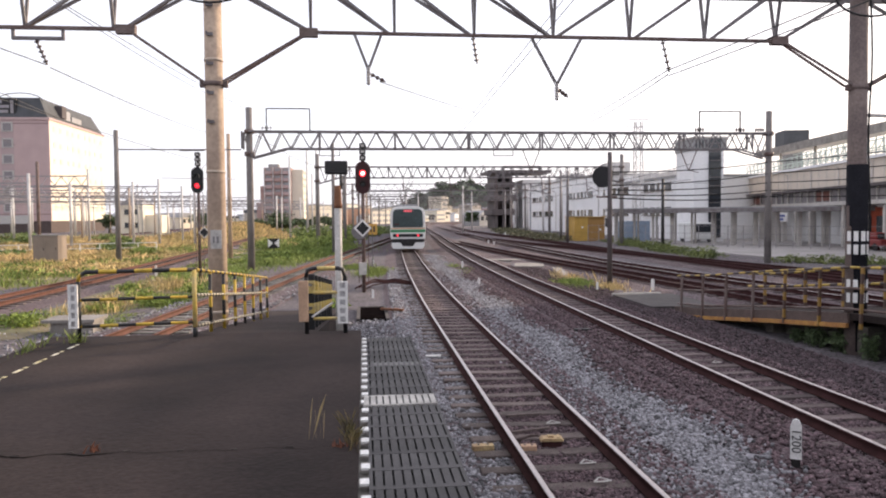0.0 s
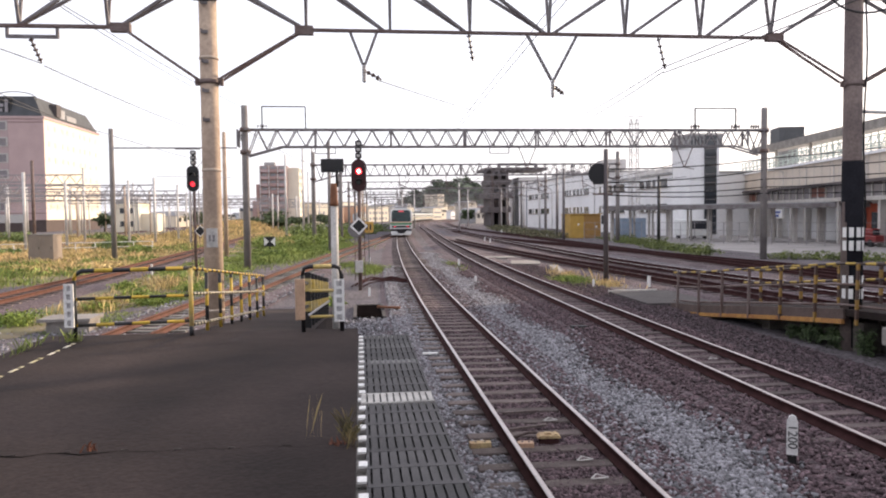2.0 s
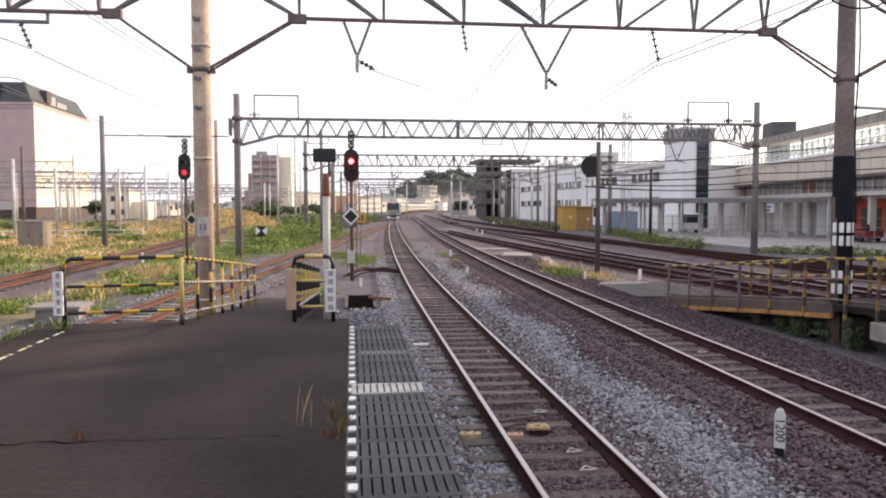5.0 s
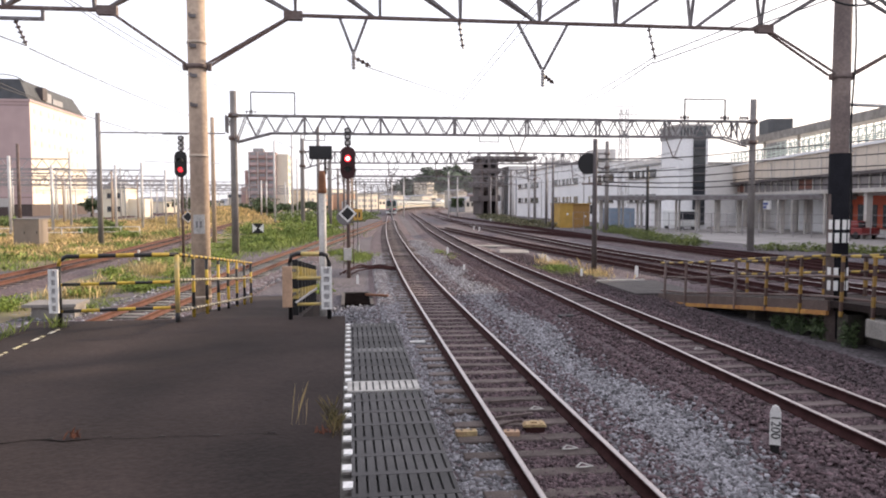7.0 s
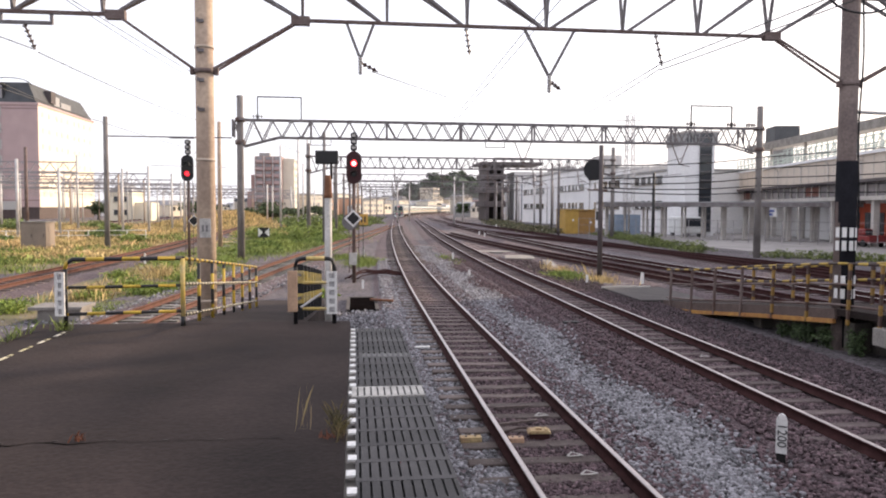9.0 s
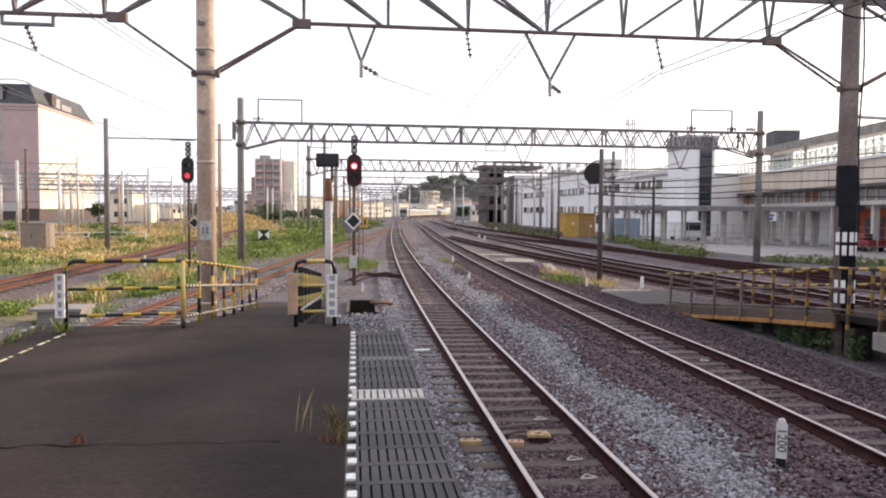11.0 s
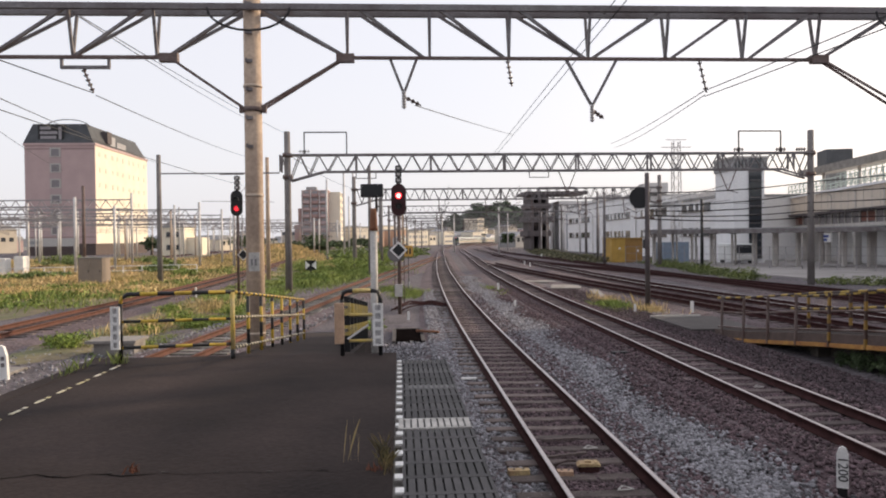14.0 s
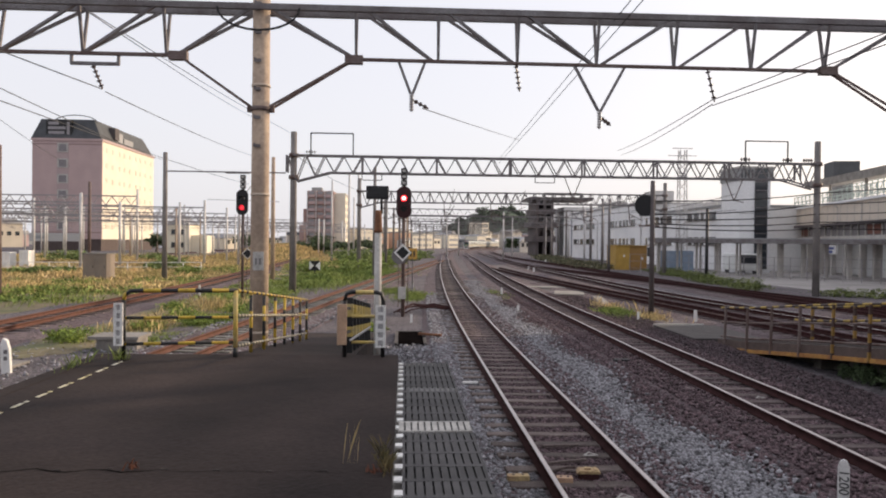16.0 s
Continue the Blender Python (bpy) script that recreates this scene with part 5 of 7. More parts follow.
bm = B(); tube(bm, [(5.0 + 5.4 * (1 - math.cos(math.pi * k / 14)), 1.2, 33.2 + 1.9 * math.sin(math.pi * k / 14)) for k in range(15)], 0.12, 6); part("roof_arch", bm, M["dark_steel"], hotel, "thin arched pipe over the roof")
bm = B(); box(bm, 15.6, 17.3, 9.5, 12.5, 30.0, 33.2); part("roof_vent", bm, M["brown_wall"], hotel)
for z in (27.3, 4.6):
    bm = B(); box(bm, -0.06, 17.6, -0.06, 0.0, z, z + 0.22); part("string_course", bm, mat("dark_rose_band", (0.27, 0.19, 0.19), 0.8, 0, 0.1) if z > 20 else bpy.data.materials["dark_rose_band"], hotel)
bm = B(); box(bm, 14, 17, 12, 16, 29.5, 32.2); box(bm, 14, 17, 17, 24, 29.5, 31.2); part("roof_vent", bm, M["roof_grey"], hotel)
bm = B(); box(bm, 6.2, 9.2, -0.04, 0.0, 3, 28.2); part("stair_strip", bm, mat("greyed_rose_tile", (0.43, 0.33, 0.325), 0.8, 0, 0.1, 0.3, 6, 0.05), hotel, "greyer stair strip")
FW = mat("grey_curtained_glass", (0.22, 0.20, 0.21), 0.25, 0, 0.15)
for f in range(6):
    z = 5.6 + 4.0 * f
    bm = B(); box(bm, 6.35, 9.05, -0.16, -0.04, z - 0.25, z + 2.1); wf_ = part("window_frame", bm, M["dirty_white"], hotel, "pale window surround")
    bm = B(); box(bm, 6.75, 8.65, -0.2, -0.16, z, z + 1.8); part("pane", bm, FW, wf_)
for f in range(6):
    z = 5.6 + f * 4.0
    for b2 in range(9):
        y = 2.5 + b2 * 4.2 + (0.7 if b2 % 3 == 2 else 0)
        # pane colour kept near the wall's, as if washed out by sun
        bm = B(); box(bm, 17.6, 17.66, y, y + 1.3, z, z + 1.3); part("window", bm, mat("sun_washed_window", (0.66, 0.57, 0.46), 0.3, 0, 0.1) if "sun_washed_window" not in bpy.data.materials else bpy.data.materials["sun_washed_window"], hotel)

apt = thing("apartment_block", (-40.4, 302, -0.16), "tall brownish pink apartment block with stepped side and pale balconies", "building")
APT = mat("brown_pink_tile", (0.42, 0.285, 0.265), 0.85, 0, 0.15, 0.4, 6, 0.05)
bm = B(); box(bm, 1.6, 12.2, 0, 20, 0, 23.2); part("body", bm, APT, apt)
for k, zt_ in enumerate((16.0, 9.5)):
    bm = B(); box(bm, 1.6 - 1.5 * (k + 1), 1.6 - 1.5 * k, 1, 18, 0, zt_); part("stepped_side", bm, APT, apt)
# paler material paints the sunlight on this side into the wall
bm = B(); box(bm, 12.2, 16.6, 3, 20, 0, 22.6); part("side_wing", bm, M["cream_wall"], apt, "side wing coloured cream for the sunlit side")
bm = B(); box(bm, 3.0, 7.0, 4, 9, 23.2, 24.8); part("roof_house", bm, M["grey_wall"], apt)
for f in range(8):
    z = 1.4 + f * 2.75
    for k in range(3):
        x = 2.2 + k * 3.4
        bm = B(); box(bm, x, x + 2.6, -0.9, 0, z, z + 1.05); bl_ = part("balcony", bm, M["brick_pink"] if k != 1 else APT, apt, "tiled balcony")
        bm = B(); box(bm, x + 0.2, x + 2.4, -0.06, 0.0, z + 1.15, z + 2.3); part("window", bm, M["roof_grey"], bl_)
for x in (1.75, 5.15, 8.55):
    bm = B(); box(bm, x, x + 0.3, -1.0, 0, 0, 23.2); part("pier", bm, M["galv"], apt, "pale downpipe pier")
for f in range(8):
    for k in range(3):
        bm = B(); box(bm, 16.6, 16.68, 5 + k * 5, 6.6 + k * 5, 1.8 + f * 2.75, 3.2 + f * 2.75); part("window", bm, M["roof_grey"], apt)
random.seed(31)
for i, (x, y, w, h) in enumerate(((-19.5, 322, 9, 10.5), (-12.5, 335, 8, 8.5), (-7.5, 350, 9, 11.5), (-1.5, 345, 8, 9.0), (4.5, 380, 10, 8.0), (-25.5, 340, 8, 7.0), (10, 400, 8, 9.5))):
    tb = thing("town_block", (x, y, -0.16), "small sunlit cream and salmon town block with flat roof", "building", "sunlit town blocks")
    tb.rotation_euler = (0, 0, radians(46 + 8 * random.random()))
    wm_ = mat("salmon_render", (0.62, 0.40, 0.28), 0.85, 0, 0.12, 0.3, 6, 0.05) if "salmon_render" not in bpy.data.materials else bpy.data.materials["salmon_render"]
    bm = B(); h *= 0.82; box(bm, 0, w, 0, 8, 0, h); part("wall", bm, wm_ if i % 2 else M["cream_wall"], tb)
    bm = B(); box(bm, -0.2, w + 0.2, -0.2, 8.2, h, h + 0.4); part("parapet", bm, M["grey_wall"], tb)
    for f in range(int(h / 2.9)):
        for k in range(int(w / 2.4)):
            bm = B(); box(bm, 0.6 + k * 2.4, 1.9 + k * 2.4, -0.06, 0, 1.0 + f * 2.9, 2.3 + f * 2.9); part("window", bm, M["roof_grey"], tb)

wb_ = thing("white_building", (40, 92, -0.16), "long white three-storey building beside the tracks", "building")
bm = B(); box(bm, 0, 16, 0, 34, 0, 8.0); part("wall", bm, M["white_wall"], wb_)
bm = B(); box(bm, 0, 16, 34, 86, 0, 10.1); part("far_wing", bm, M["white_wall"], wb_, "taller white far wing")
bm = B(); box(bm, -0.2, 16.2, -0.2, 33.9, 8.0, 8.3); part("parapet", bm, M["grey_wall"], wb_)
bm = B(); box(bm, -0.2, 16.2, 34.1, 86.2, 10.1, 10.4); part("parapet", bm, M["grey_wall"], wb_)
for k in range(6):
    zr_ = 8.3 if k < 2 else 10.4
    bm = B(); box(bm, 1.5 + (k % 2) * 2, 5 + (k % 2) * 2, 6 + 13 * k, 11 + 13 * k, zr_, zr_ + 0.8 + 0.5 * (k % 3)); part("roof_unit", bm, M["galv"], wb_)
for ya, yb in ((3, 13), (19, 31), (37, 53), (65, 72), (75, 84)):
    for z in (3.2, 6.5):
        bm = B(); box(bm, -0.06, 0.0, ya, yb, z, z + 1.05); wn_ = part("window", bm, M["glass"], wb_, "long strip window")
        bm = B(); box(bm, -0.16, 0, ya - 0.2, yb + 0.2, z - 0.16, z); part("sill", bm, M["concrete"], wn_)
        for k in range(1, int((yb - ya) / 2.4)):
            y = ya + k * 2.4
            bm = B(); box(bm, -0.12, -0.06, y, y + 0.5 + 0.7 * (k % 3 == 1), z, z + 1.05); part("mullion", bm, M["white_wall"], wn_)
for y in (15.5, 33.4, 57, 62):
    bm = B(); tube(bm, [(-0.12, y, 0), (-0.12, y, 8.0)], 0.1, 6); part("downpipe", bm, M["galv"], wb_)
for k in range(17):
    bm = B(); beam(bm, (0.4, 1 + 2 * k, 8.3), (0.4, 1 + 2 * k, 9.2), 0.05); part("roof_rail_post", bm, M["galv"], wb_)
bm = B(); beam(bm, (0.4, 0, 9.2), (0.4, 33, 9.2), 0.05); part("roof_rail", bm, M["galv"], wb_)

tw = thing("stair_tower", (36.6, 84, -0.16), "white stair tower with a dark glass strip and capped roof", "building")
bm = B()
prism(bm, [(1.5, 0), (5.1, 0), (5.1, 10.6), (1.5, 10.6)], 0, 5); part("wall", bm, M["white_wall"], tw)
bm = B(); box(bm, 3.25, 4.7, -0.14, 0, 0.5, 12.1); gs = part("glass_strip", bm, M["glass"], tw, "dark vertical glass strip")
for k in range(12):
    bm = B(); box(bm, 3.2, 4.75, -0.18, -0.12, 0.6 + k * 0.98, 0.68 + k * 0.98); part("transom", bm, M["steel"], gs)
bm = B(); box(bm, 1.4, 5.4, -0.1, 5.2, 10.6, 12.0); part("cap", bm, M["grey_wall"], tw, "grey roof cap")
bm = B(); box(bm, 1.3, 5.5, -0.2, 5.3, 12.0, 12.2); part("coping", bm, M["canopy_post"], tw)
for k in range(4):
    bm = B(); box(bm, 1.6 + k * 0.4, 1.8 + k * 0.4, -0.13, -0.1, 10.9, 11.8); part("vent_slot", bm, M["roof_dark"], tw)
for z in (3.4, 6.8):
    bm = B(); box(bm, 1.52, 5.08, -0.03, 0.0, z, z + 0.06); part("wall_joint", bm, M["grey_wall"], tw)

# the raised walkway runs obliquely towards the camera's right
DKD = Vector((-9.1, -45.0, 0)).normalized()
dk = thing("elevated_deck", (49.5, 94, -0.16), "beige elevated walkway deck with pale green lattice railings", "building")
dk.rotation_euler = (0, 0, math.atan2(DKD.y, DKD.x))
LD = 50
# panel beige brightened to stand in for haze and sun glare
bm = B(); box(bm, 0, LD, 0, 9, 5.7, 7.75); part("deck_wall", bm, mat("warm_beige_panel", (0.64, 0.56, 0.48), 0.8, 0, 0.12, 0.25, 5, 0.05), dk, "beige panel band")
bm = B(); box(bm, -0.2, LD, -0.25, 9, 7.75, 8.0); part("coping", bm, M["white_wall"], dk)
bm = B(); box(bm, -0.2, LD, -0.35, 9, 5.45, 5.7); part("ledge", bm, M["brown_wall"], dk, "dark lower ledge")
bm = B(); box(bm, 0.2, LD, 0.7, 9, 4.3, 5.45); part("window_band", bm, FW, dk)
for k in range(26):
    bm = B(); box(bm, 0.6 + k * 1.9, 0.8 + k * 1.9, 0.6, 0.7, 4.3, 5.45); part("mullion", bm, M["canopy_post"], dk)
for k in range(9):
    if k % 4 == 0:
        bm = B(); box(bm, 1.2 + k * 5.2, 4.6 + k * 5.2, 0.62, 0.68, 4.45, 5.35); part("pane", bm, mat("rust_red_blind", (0.20, 0.08, 0.06), 0.7, 0, 0.2) if "rust_red_blind" not in bpy.data.materials else bpy.data.materials["rust_red_blind"], dk)
bm = B(); box(bm, 0, LD, 0.3, 9, 3.95, 4.3); part("lower_band", bm, M["canopy_post"], dk)
# made white so the space below the walkway gets brighter
bm = B(); box(bm, 0, LD, 3.2, 9, 0, 3.95); part("rear_wall", bm, M["white_wall"], dk, "shaded rear wall under the walkway")
for k in range(13):
    bm = B(); box(bm, k * 4.0, k * 4.0 + 0.45, 0.6, 1.1, 0, 4.0); part("column", bm, M["canopy_post"], dk)
for k in range(26):
    bm = B(); box(bm, 1.4 + k * 1.9, 1.46 + k * 1.9, -0.03, 0.0, 5.7, 7.75); part("panel_joint", bm, M["canopy_post"], dk)
for y_, z0_, z1_ in ((0.3, 8.0, 9.3), (5.0, 8.0, 10.6)):
    for z in (z0_ + 0.3, (z0_ + z1_) / 2, z1_):
        bm = B(); beam(bm, (0, y_, z), (LD, y_, z), 0.10); part("railing_bar", bm, M["mint"], dk)
    for k in range(34):
        x = k * 1.47
        bm = B(); beam(bm, (x, y_, z0_), (x, y_, z1_), 0.09); rpst = part("railing_post", bm, M["mint"], dk)
        bm = B(); beam(bm, (x, y_, z0_ + 0.3), (x + 1.47, y_, z1_), 0.05); part("lattice_bar", bm, M["mint"], rpst)
bm = B(); box(bm, 0.5, 3.9, 3.6, 6.6, 11.4, 13.6); part("plant_box", bm, M["roof_dark"], dk, "dark rooftop plant box")
bm = B(); box(bm, 1.6, 3.0, 4.2, 6.2, 7.75, 11.4); part("plant_base", bm, M["grey_wall"], dk)
for k in range(7):
    bm = B(); tube(bm, [(3 + k * 6.5, -0.1, 5.6), (3 + k * 6.5, -0.1, 7.3), (3.5 + k * 6.5, -0.5, 7.5)], 0.05, 6); part("lamp_post", bm, M["galv"], dk)
bm = B(); box(bm, 27, 39, 3.05, 3.2, 0.8, 3.7); part("shop_front", bm, M["red_panel"], dk, "orange-red shop front")
for k in range(5):
    bm = B(); box(bm, 27.4 + k * 2.3, 28.6 + k * 2.3, 2.98, 3.05, 0.9, 2.9); part("shop_window", bm, M["glass"], dk)
bm = B(); box(bm, 11, 14.5, 0.35, 0.55, 2.3, 3.3); sb_ = part("shop_sign", bm, M["white"], dk, "white sign board with blue bars")
for k in range(2):
    bm = B(); box(bm, 11.3 + 0.8 * k, 13.4 + 0.5 * k, 0.3, 0.35, 2.45 + 0.4 * k, 2.7 + 0.4 * k); part("blue_bar", bm, mat("signal_blue", (0.03, 0.07, 0.30), 0.5, 0, 0.1) if "signal_blue" not in bpy.data.materials else bpy.data.materials["signal_blue"], sb_)

rf = thing("sloping_roof_beam", (0, 0, -0.16), "long grey concrete walkway roof on slim columns", "walkway roof")
RA, RB = Vector((51.1, 90.8, 10.75)), Vector((44.6, 49.0, 10.75))
bm = B(); beam(bm, RA, RB, 3.0, 0.5); part("roof_slab", bm, M["canopy_post"], rf)
bm = B(); beam(bm, RA + Vector((-1.56, 0.2, -0.1)), RB + Vector((-1.56, 0.2, -0.1)), 0.12, 0.85); part("fascia", bm, M["concrete"], rf)
for t in (0.12, 0.34, 0.56, 0.78, 0.97):
    c_ = RA.lerp(RB, t)
    bm = B(); tube(bm, [(c_.x - 0.6, c_.y, 0), (c_.x - 0.6, c_.y, 10.4)], 0.16, 10); part("column", bm, M["canopy_post"], rf)

cn = thing("station_canopy", (0, 0, -0.16), "low flat grey canopy on many slim white columns", "canopy")
bm = B(); beam(bm, (27.5, 82, 3.75), (52, 63, 3.75), 3.4, 0.32); part("roof", bm, M["roof_grey"], cn)
bm = B(); beam(bm, (26.8, 80.2, 3.6), (51.3, 61.2, 3.6), 0.14, 0.42); part("fascia", bm, M["steel"], cn)
for k in range(15):
    t = (k + 0.3) / 15
    x, y = 27.5 + 24.5 * t, 82 - 19 * t
    bm = B(); beam(bm, (x, y, 0), (x, y, 3.7), 0.20 if k % 3 else 0.34); part("column", bm, M["canopy_post"], cn)
    bm = B(); beam(bm, (x + 0.9, y + 1.2, 0), (x + 0.9, y + 1.2, 3.7), 0.16); part("column", bm, M["canopy_post"], cn)
    bm = B(); beam(bm, (x - 0.8, y - 1.0, 3.45), (x + 1.6, y + 2.0, 3.45), 0.14, 0.2); part("roof_rafter", bm, M["steel"], cn)
# forecourt slab added pale, to bounce light up under the canopy
bm = B(); box(bm, 29, 60, 44, 92, -0.3, -0.12)
tagged(part("forecourt", bm, mat("pale_forecourt_paving", (0.34, 0.32, 0.31), 0.9, 0, 0.25, 0.4, 10, 0.2)), "pale grey paved station forecourt", "pavement", kind="structure")
# yard fence and parked bits before the canopy
yf = thing("mesh_fence", (0, 0, -0.16), "pale steel mesh fence along the station forecourt", "fence")
for k in range(26):
    t = k / 25
    x, y = 25.5 + 21 * t, 84 - 34 * t
    bm = B(); beam(bm, (x, y, 0), (x, y, 2.1), 0.05); part("post", bm, M["yard_steel"], yf)
for z in (0.5, 1.3, 2.05):
    bm = B(); beam(bm, (25.5, 84, z), (46.5, 50, z), 0.03); part("rail_bar", bm, M["yard_steel"], yf)

ob_ = thing("ochre_shed", (26.2, 92.0, -0.16), "plain ochre sheet-metal shed beside the tracks", "shed")
bm = B(); box(bm, 0, 1.7, 0, 4.2, 0, 2.95); part("wall", bm, M["orange_box"], ob_)
# browner colour paints in the face that gets less light
bm = B(); box(bm, 1.7, 3.9, 0.1, 4.2, 0, 2.95); part("side_wall", bm, mat("shaded_face_sheet_metal", (0.34, 0.19, 0.06), 0.7, 0, 0.2, 1.5, 20, 0.05), ob_, "half coloured browner as the less lit face")
bm = B(); box(bm, -0.1, 4.0, -0.1, 4.3, 2.95, 3.05); part("roof", bm, M["orange_box"], ob_)
for x, z in ((0.9, 1.6), (3.2, 1.3)):
    bm = B(); box(bm, x, x + 0.2, -0.03, 0.0, z, z + 0.25); part("small_plate", bm, M["white"], ob_)
bm = B(); box(bm, 31.4, 34.4, 88, 91, -0.16, 2.3); tagged(part("covered_load", bm, M["blue_sheet"]), "load covered in blue-grey sheeting", "covered load")
hv = thing("parked_van", (36.6, 80.5, -0.16), "white van parked under the station canopy", "van")
bm = B(); box(bm, 0, 2.3, 0, 4.4, 0.4, 2.3); soft_part("body", bm, M["train_white"], hv, "", 0.12)
bm = B(); box(bm, 0.2, 2.1, -0.03, 0.02, 1.2, 2.1); part("windscreen", bm, M["glass"], hv)
for x in (0.1, 1.95):
    for y in (0.7, 3.6):
        bm = B(); disc(bm, (x + 0.1, y, 0.35), (1, 0, 0), 0.35, 0.25, 14); part("wheel", bm, M["black"], hv)
cr = thing("parked_car", (42.0, 57.5, -0.12), "dark red car parked in the forecourt", "car")
bm = B(); box(bm, 0, 1.7, 0, 4.0, 0.35, 0.95); box(bm, 0.15, 1.55, 0.7, 3.2, 0.95, 1.5); soft_part("body", bm, mat("dark_red_car_paint", (0.22, 0.03, 0.03), 0.3, 0, 0.1), cr, "", 0.1)
bm = B(); box(bm, 0.25, 1.45, 0.68, 0.7, 1.0, 1.42); part("windscreen", bm, M["glass"], cr)
for x in (0.0, 1.5):
    for y in (0.7, 3.2):
        bm = B(); disc(bm, (x + 0.1, y, 0.32), (1, 0, 0), 0.32, 0.22, 14); part("wheel", bm, M["black"], cr)
# steel tower
lt = thing("lattice_mast", (37.4, 100, -0.16), "slim pale lattice radio mast", "mast")
for sx in (-0.6, 0.6):
    for sy in (-0.6, 0.6):
        bm = B(); beam(bm, (sx, sy, 0), (sx * 0.7, sy * 0.7, 16), 0.1)
        part("leg", bm, M["galv"], lt)
bm = B()
for k in range(12):
    z = k * 1.33; s = 0.6 - 0.18 * z / 16
    for a1, b1 in (((-s, -s), (s, -s)), ((s, -s), (s, s)), ((s, s), (-s, s)), ((-s, s), (-s, -s))):
        beam(bm, (*a1, z), (*b1, z + 1.33), 0.06)
part("bracing", bm, M["galv"], lt)
bm = B(); beam(bm, (-2, 0, 15.2), (2, 0, 15.2), 0.1); beam(bm, (-1.4, 0, 16.2), (1.4, 0, 16.2), 0.1); part("crossarm", bm, M["galv"], lt)

# brown steel structure in mid distance
br = thing("brown_steel_frame", (33.5, 196, -0.16), "dark brown steel parking structure with stacked decks", "building")
for z, x0, x1, th in ((3.6, 0.2, 6.2, 1.5), (7.4, 0.0, 6.6, 1.5), (10.9, 0.6, 6.2, 1.4), (14.6, -0.6, 16, 0.8)):
    bm = B(); box(bm, x0, x1, 0, 14, z, z + th); part("deck", bm, M["brown_wall"], br)
for x in (1.0, 3.0, 5.0):
    bm = B(); box(bm, x, x + 0.7, 0.5, 13, 0, 15); part("column", bm, M["brown_wall"], br)
bm = B(); box(bm, 9, 20, 3, 16, 0, 13); part("block", bm, M["white_wall"], br, "white block behind")
bm = B(); box(bm, 11, 14, 2.8, 3, 0, 9.5); part("blue_panel", bm, mat("slate_blue_panel", (0.06, 0.08, 0.14), 0.5, 0, 0.1), br)
bm = B(); box(bm, 14.4, 15.8, 2.8, 3, 0, 6); part("yellow_panel", bm, mat("yellow_green_panel", (0.52, 0.46, 0.06), 0.6, 0, 0.1), br)
bm = B(); beam(bm, (4, 6, 16.6), (14, 6, 16.6), 3, 0.5); part("roof_frame", bm, M["brown_wall"], br)

# low houses and sheds toward the horizon
random.seed(11)
WALLS = ["cream_wall", "white_wall", "beige_wall", "grey_wall", "brick_pink"]
for i in range(70):
    d = 260 + 330 * random.random()
    ang = radians(-30 + 56 * (i + random.random()) / 70)
    x, y = d * math.sin(ang), d * math.cos(ang)
    ty = min(y, 600)
    if abs(x - float(np.interp(ty, *LINES["main"]))) < 16 and y < 520 or -8 < math.degrees(ang) < 1 and d < 330:
        continue
    w, l, h = 5 + 7 * random.random(), 6 + 6 * random.random(), 3.5 + 4.5 * random.random() ** 2
    hs = thing("town_house", (x, y, -0.16), "distant low town building with plain walls", "house", "distant town buildings")
    hs.rotation_euler = (0, 0, radians(38 + 26 * random.random()))
    bm = B(); box(bm, 0, w, 0, l, 0, h); part("wall", bm, M[WALLS[i % 5]], hs)
    bm = B(); prism(bm, [(-0.4, h), (w + 0.4, h), (w / 2 + 2, h + 1.6), (w / 2 - 2, h + 1.6)], -0.4, l + 0.4); part("roof", bm, M["roof_dark"] if i % 2 else M["roof_grey"], hs)
    for k in range(int(w / 3)):
        bm = B(); box(bm, 1 + k * 3, 2.6 + k * 3, -0.08, 0, h * 0.5, h * 0.5 + 1.4); part("window", bm, M["glass"], hs)
random.seed(23)
for i in range(80):
    d = 430 + 230 * random.random()
    ang = radians(-5 + 17 * (i + random.random()) / 80)
    x, y = d * math.sin(ang), d * math.cos(ang)
    if abs(x - float(np.interp(min(y, 640), *LINES["main"]))) < 12 and y < 600:
        continue
    w, l, h = 5 + 7 * random.random(), 6 + 6 * random.random(), 5 + 7 * random.random() ** 1.5
    hs = thing("town_house", (x, y, -0.16), "distant sunlit town building with pale walls", "house", "distant town buildings")
    hs.rotation_euler = (0, 0, radians(45 + 22 * random.random()))
    bm = B(); box(bm, 0, w, 0, l, 0, h); part("wall", bm, M[("white_wall", "cream_wall", "beige_wall", "brick_pink", "cream_wall")[i % 5]], hs)
    bm = B(); prism(bm, [(-0.3, h), (w + 0.3, h), (w / 2 + 1, h + 1.2), (w / 2 - 1, h + 1.2)], -0.3, l + 0.3); part("roof", bm, M["roof_grey"], hs)
    for f in range(int(h / 3)):
        bm = B(); box(bm, 0.8, w - 0.8, -0.08, 0, 1.2 + 3 * f, 2.4 + 3 * f); part("window_band", bm, M["roof_grey"], hs)
wh = thing("white_hall", (26, 492, -0.16), "large sunlit white hall at the end of the tracks", "building")
wh.rotation_euler = (0, 0, radians(48))
bm = B(); box(bm, 0, 30, 0, 20, 0, 5.6); part("wall", bm, M["white_wall"], wh)
bm = B(); prism(bm, [(-0.5, 5.6), (30.5, 5.6), (24, 7), (6, 7)], -0.5, 20.5); part("roof", bm, M["white_wall"], wh)
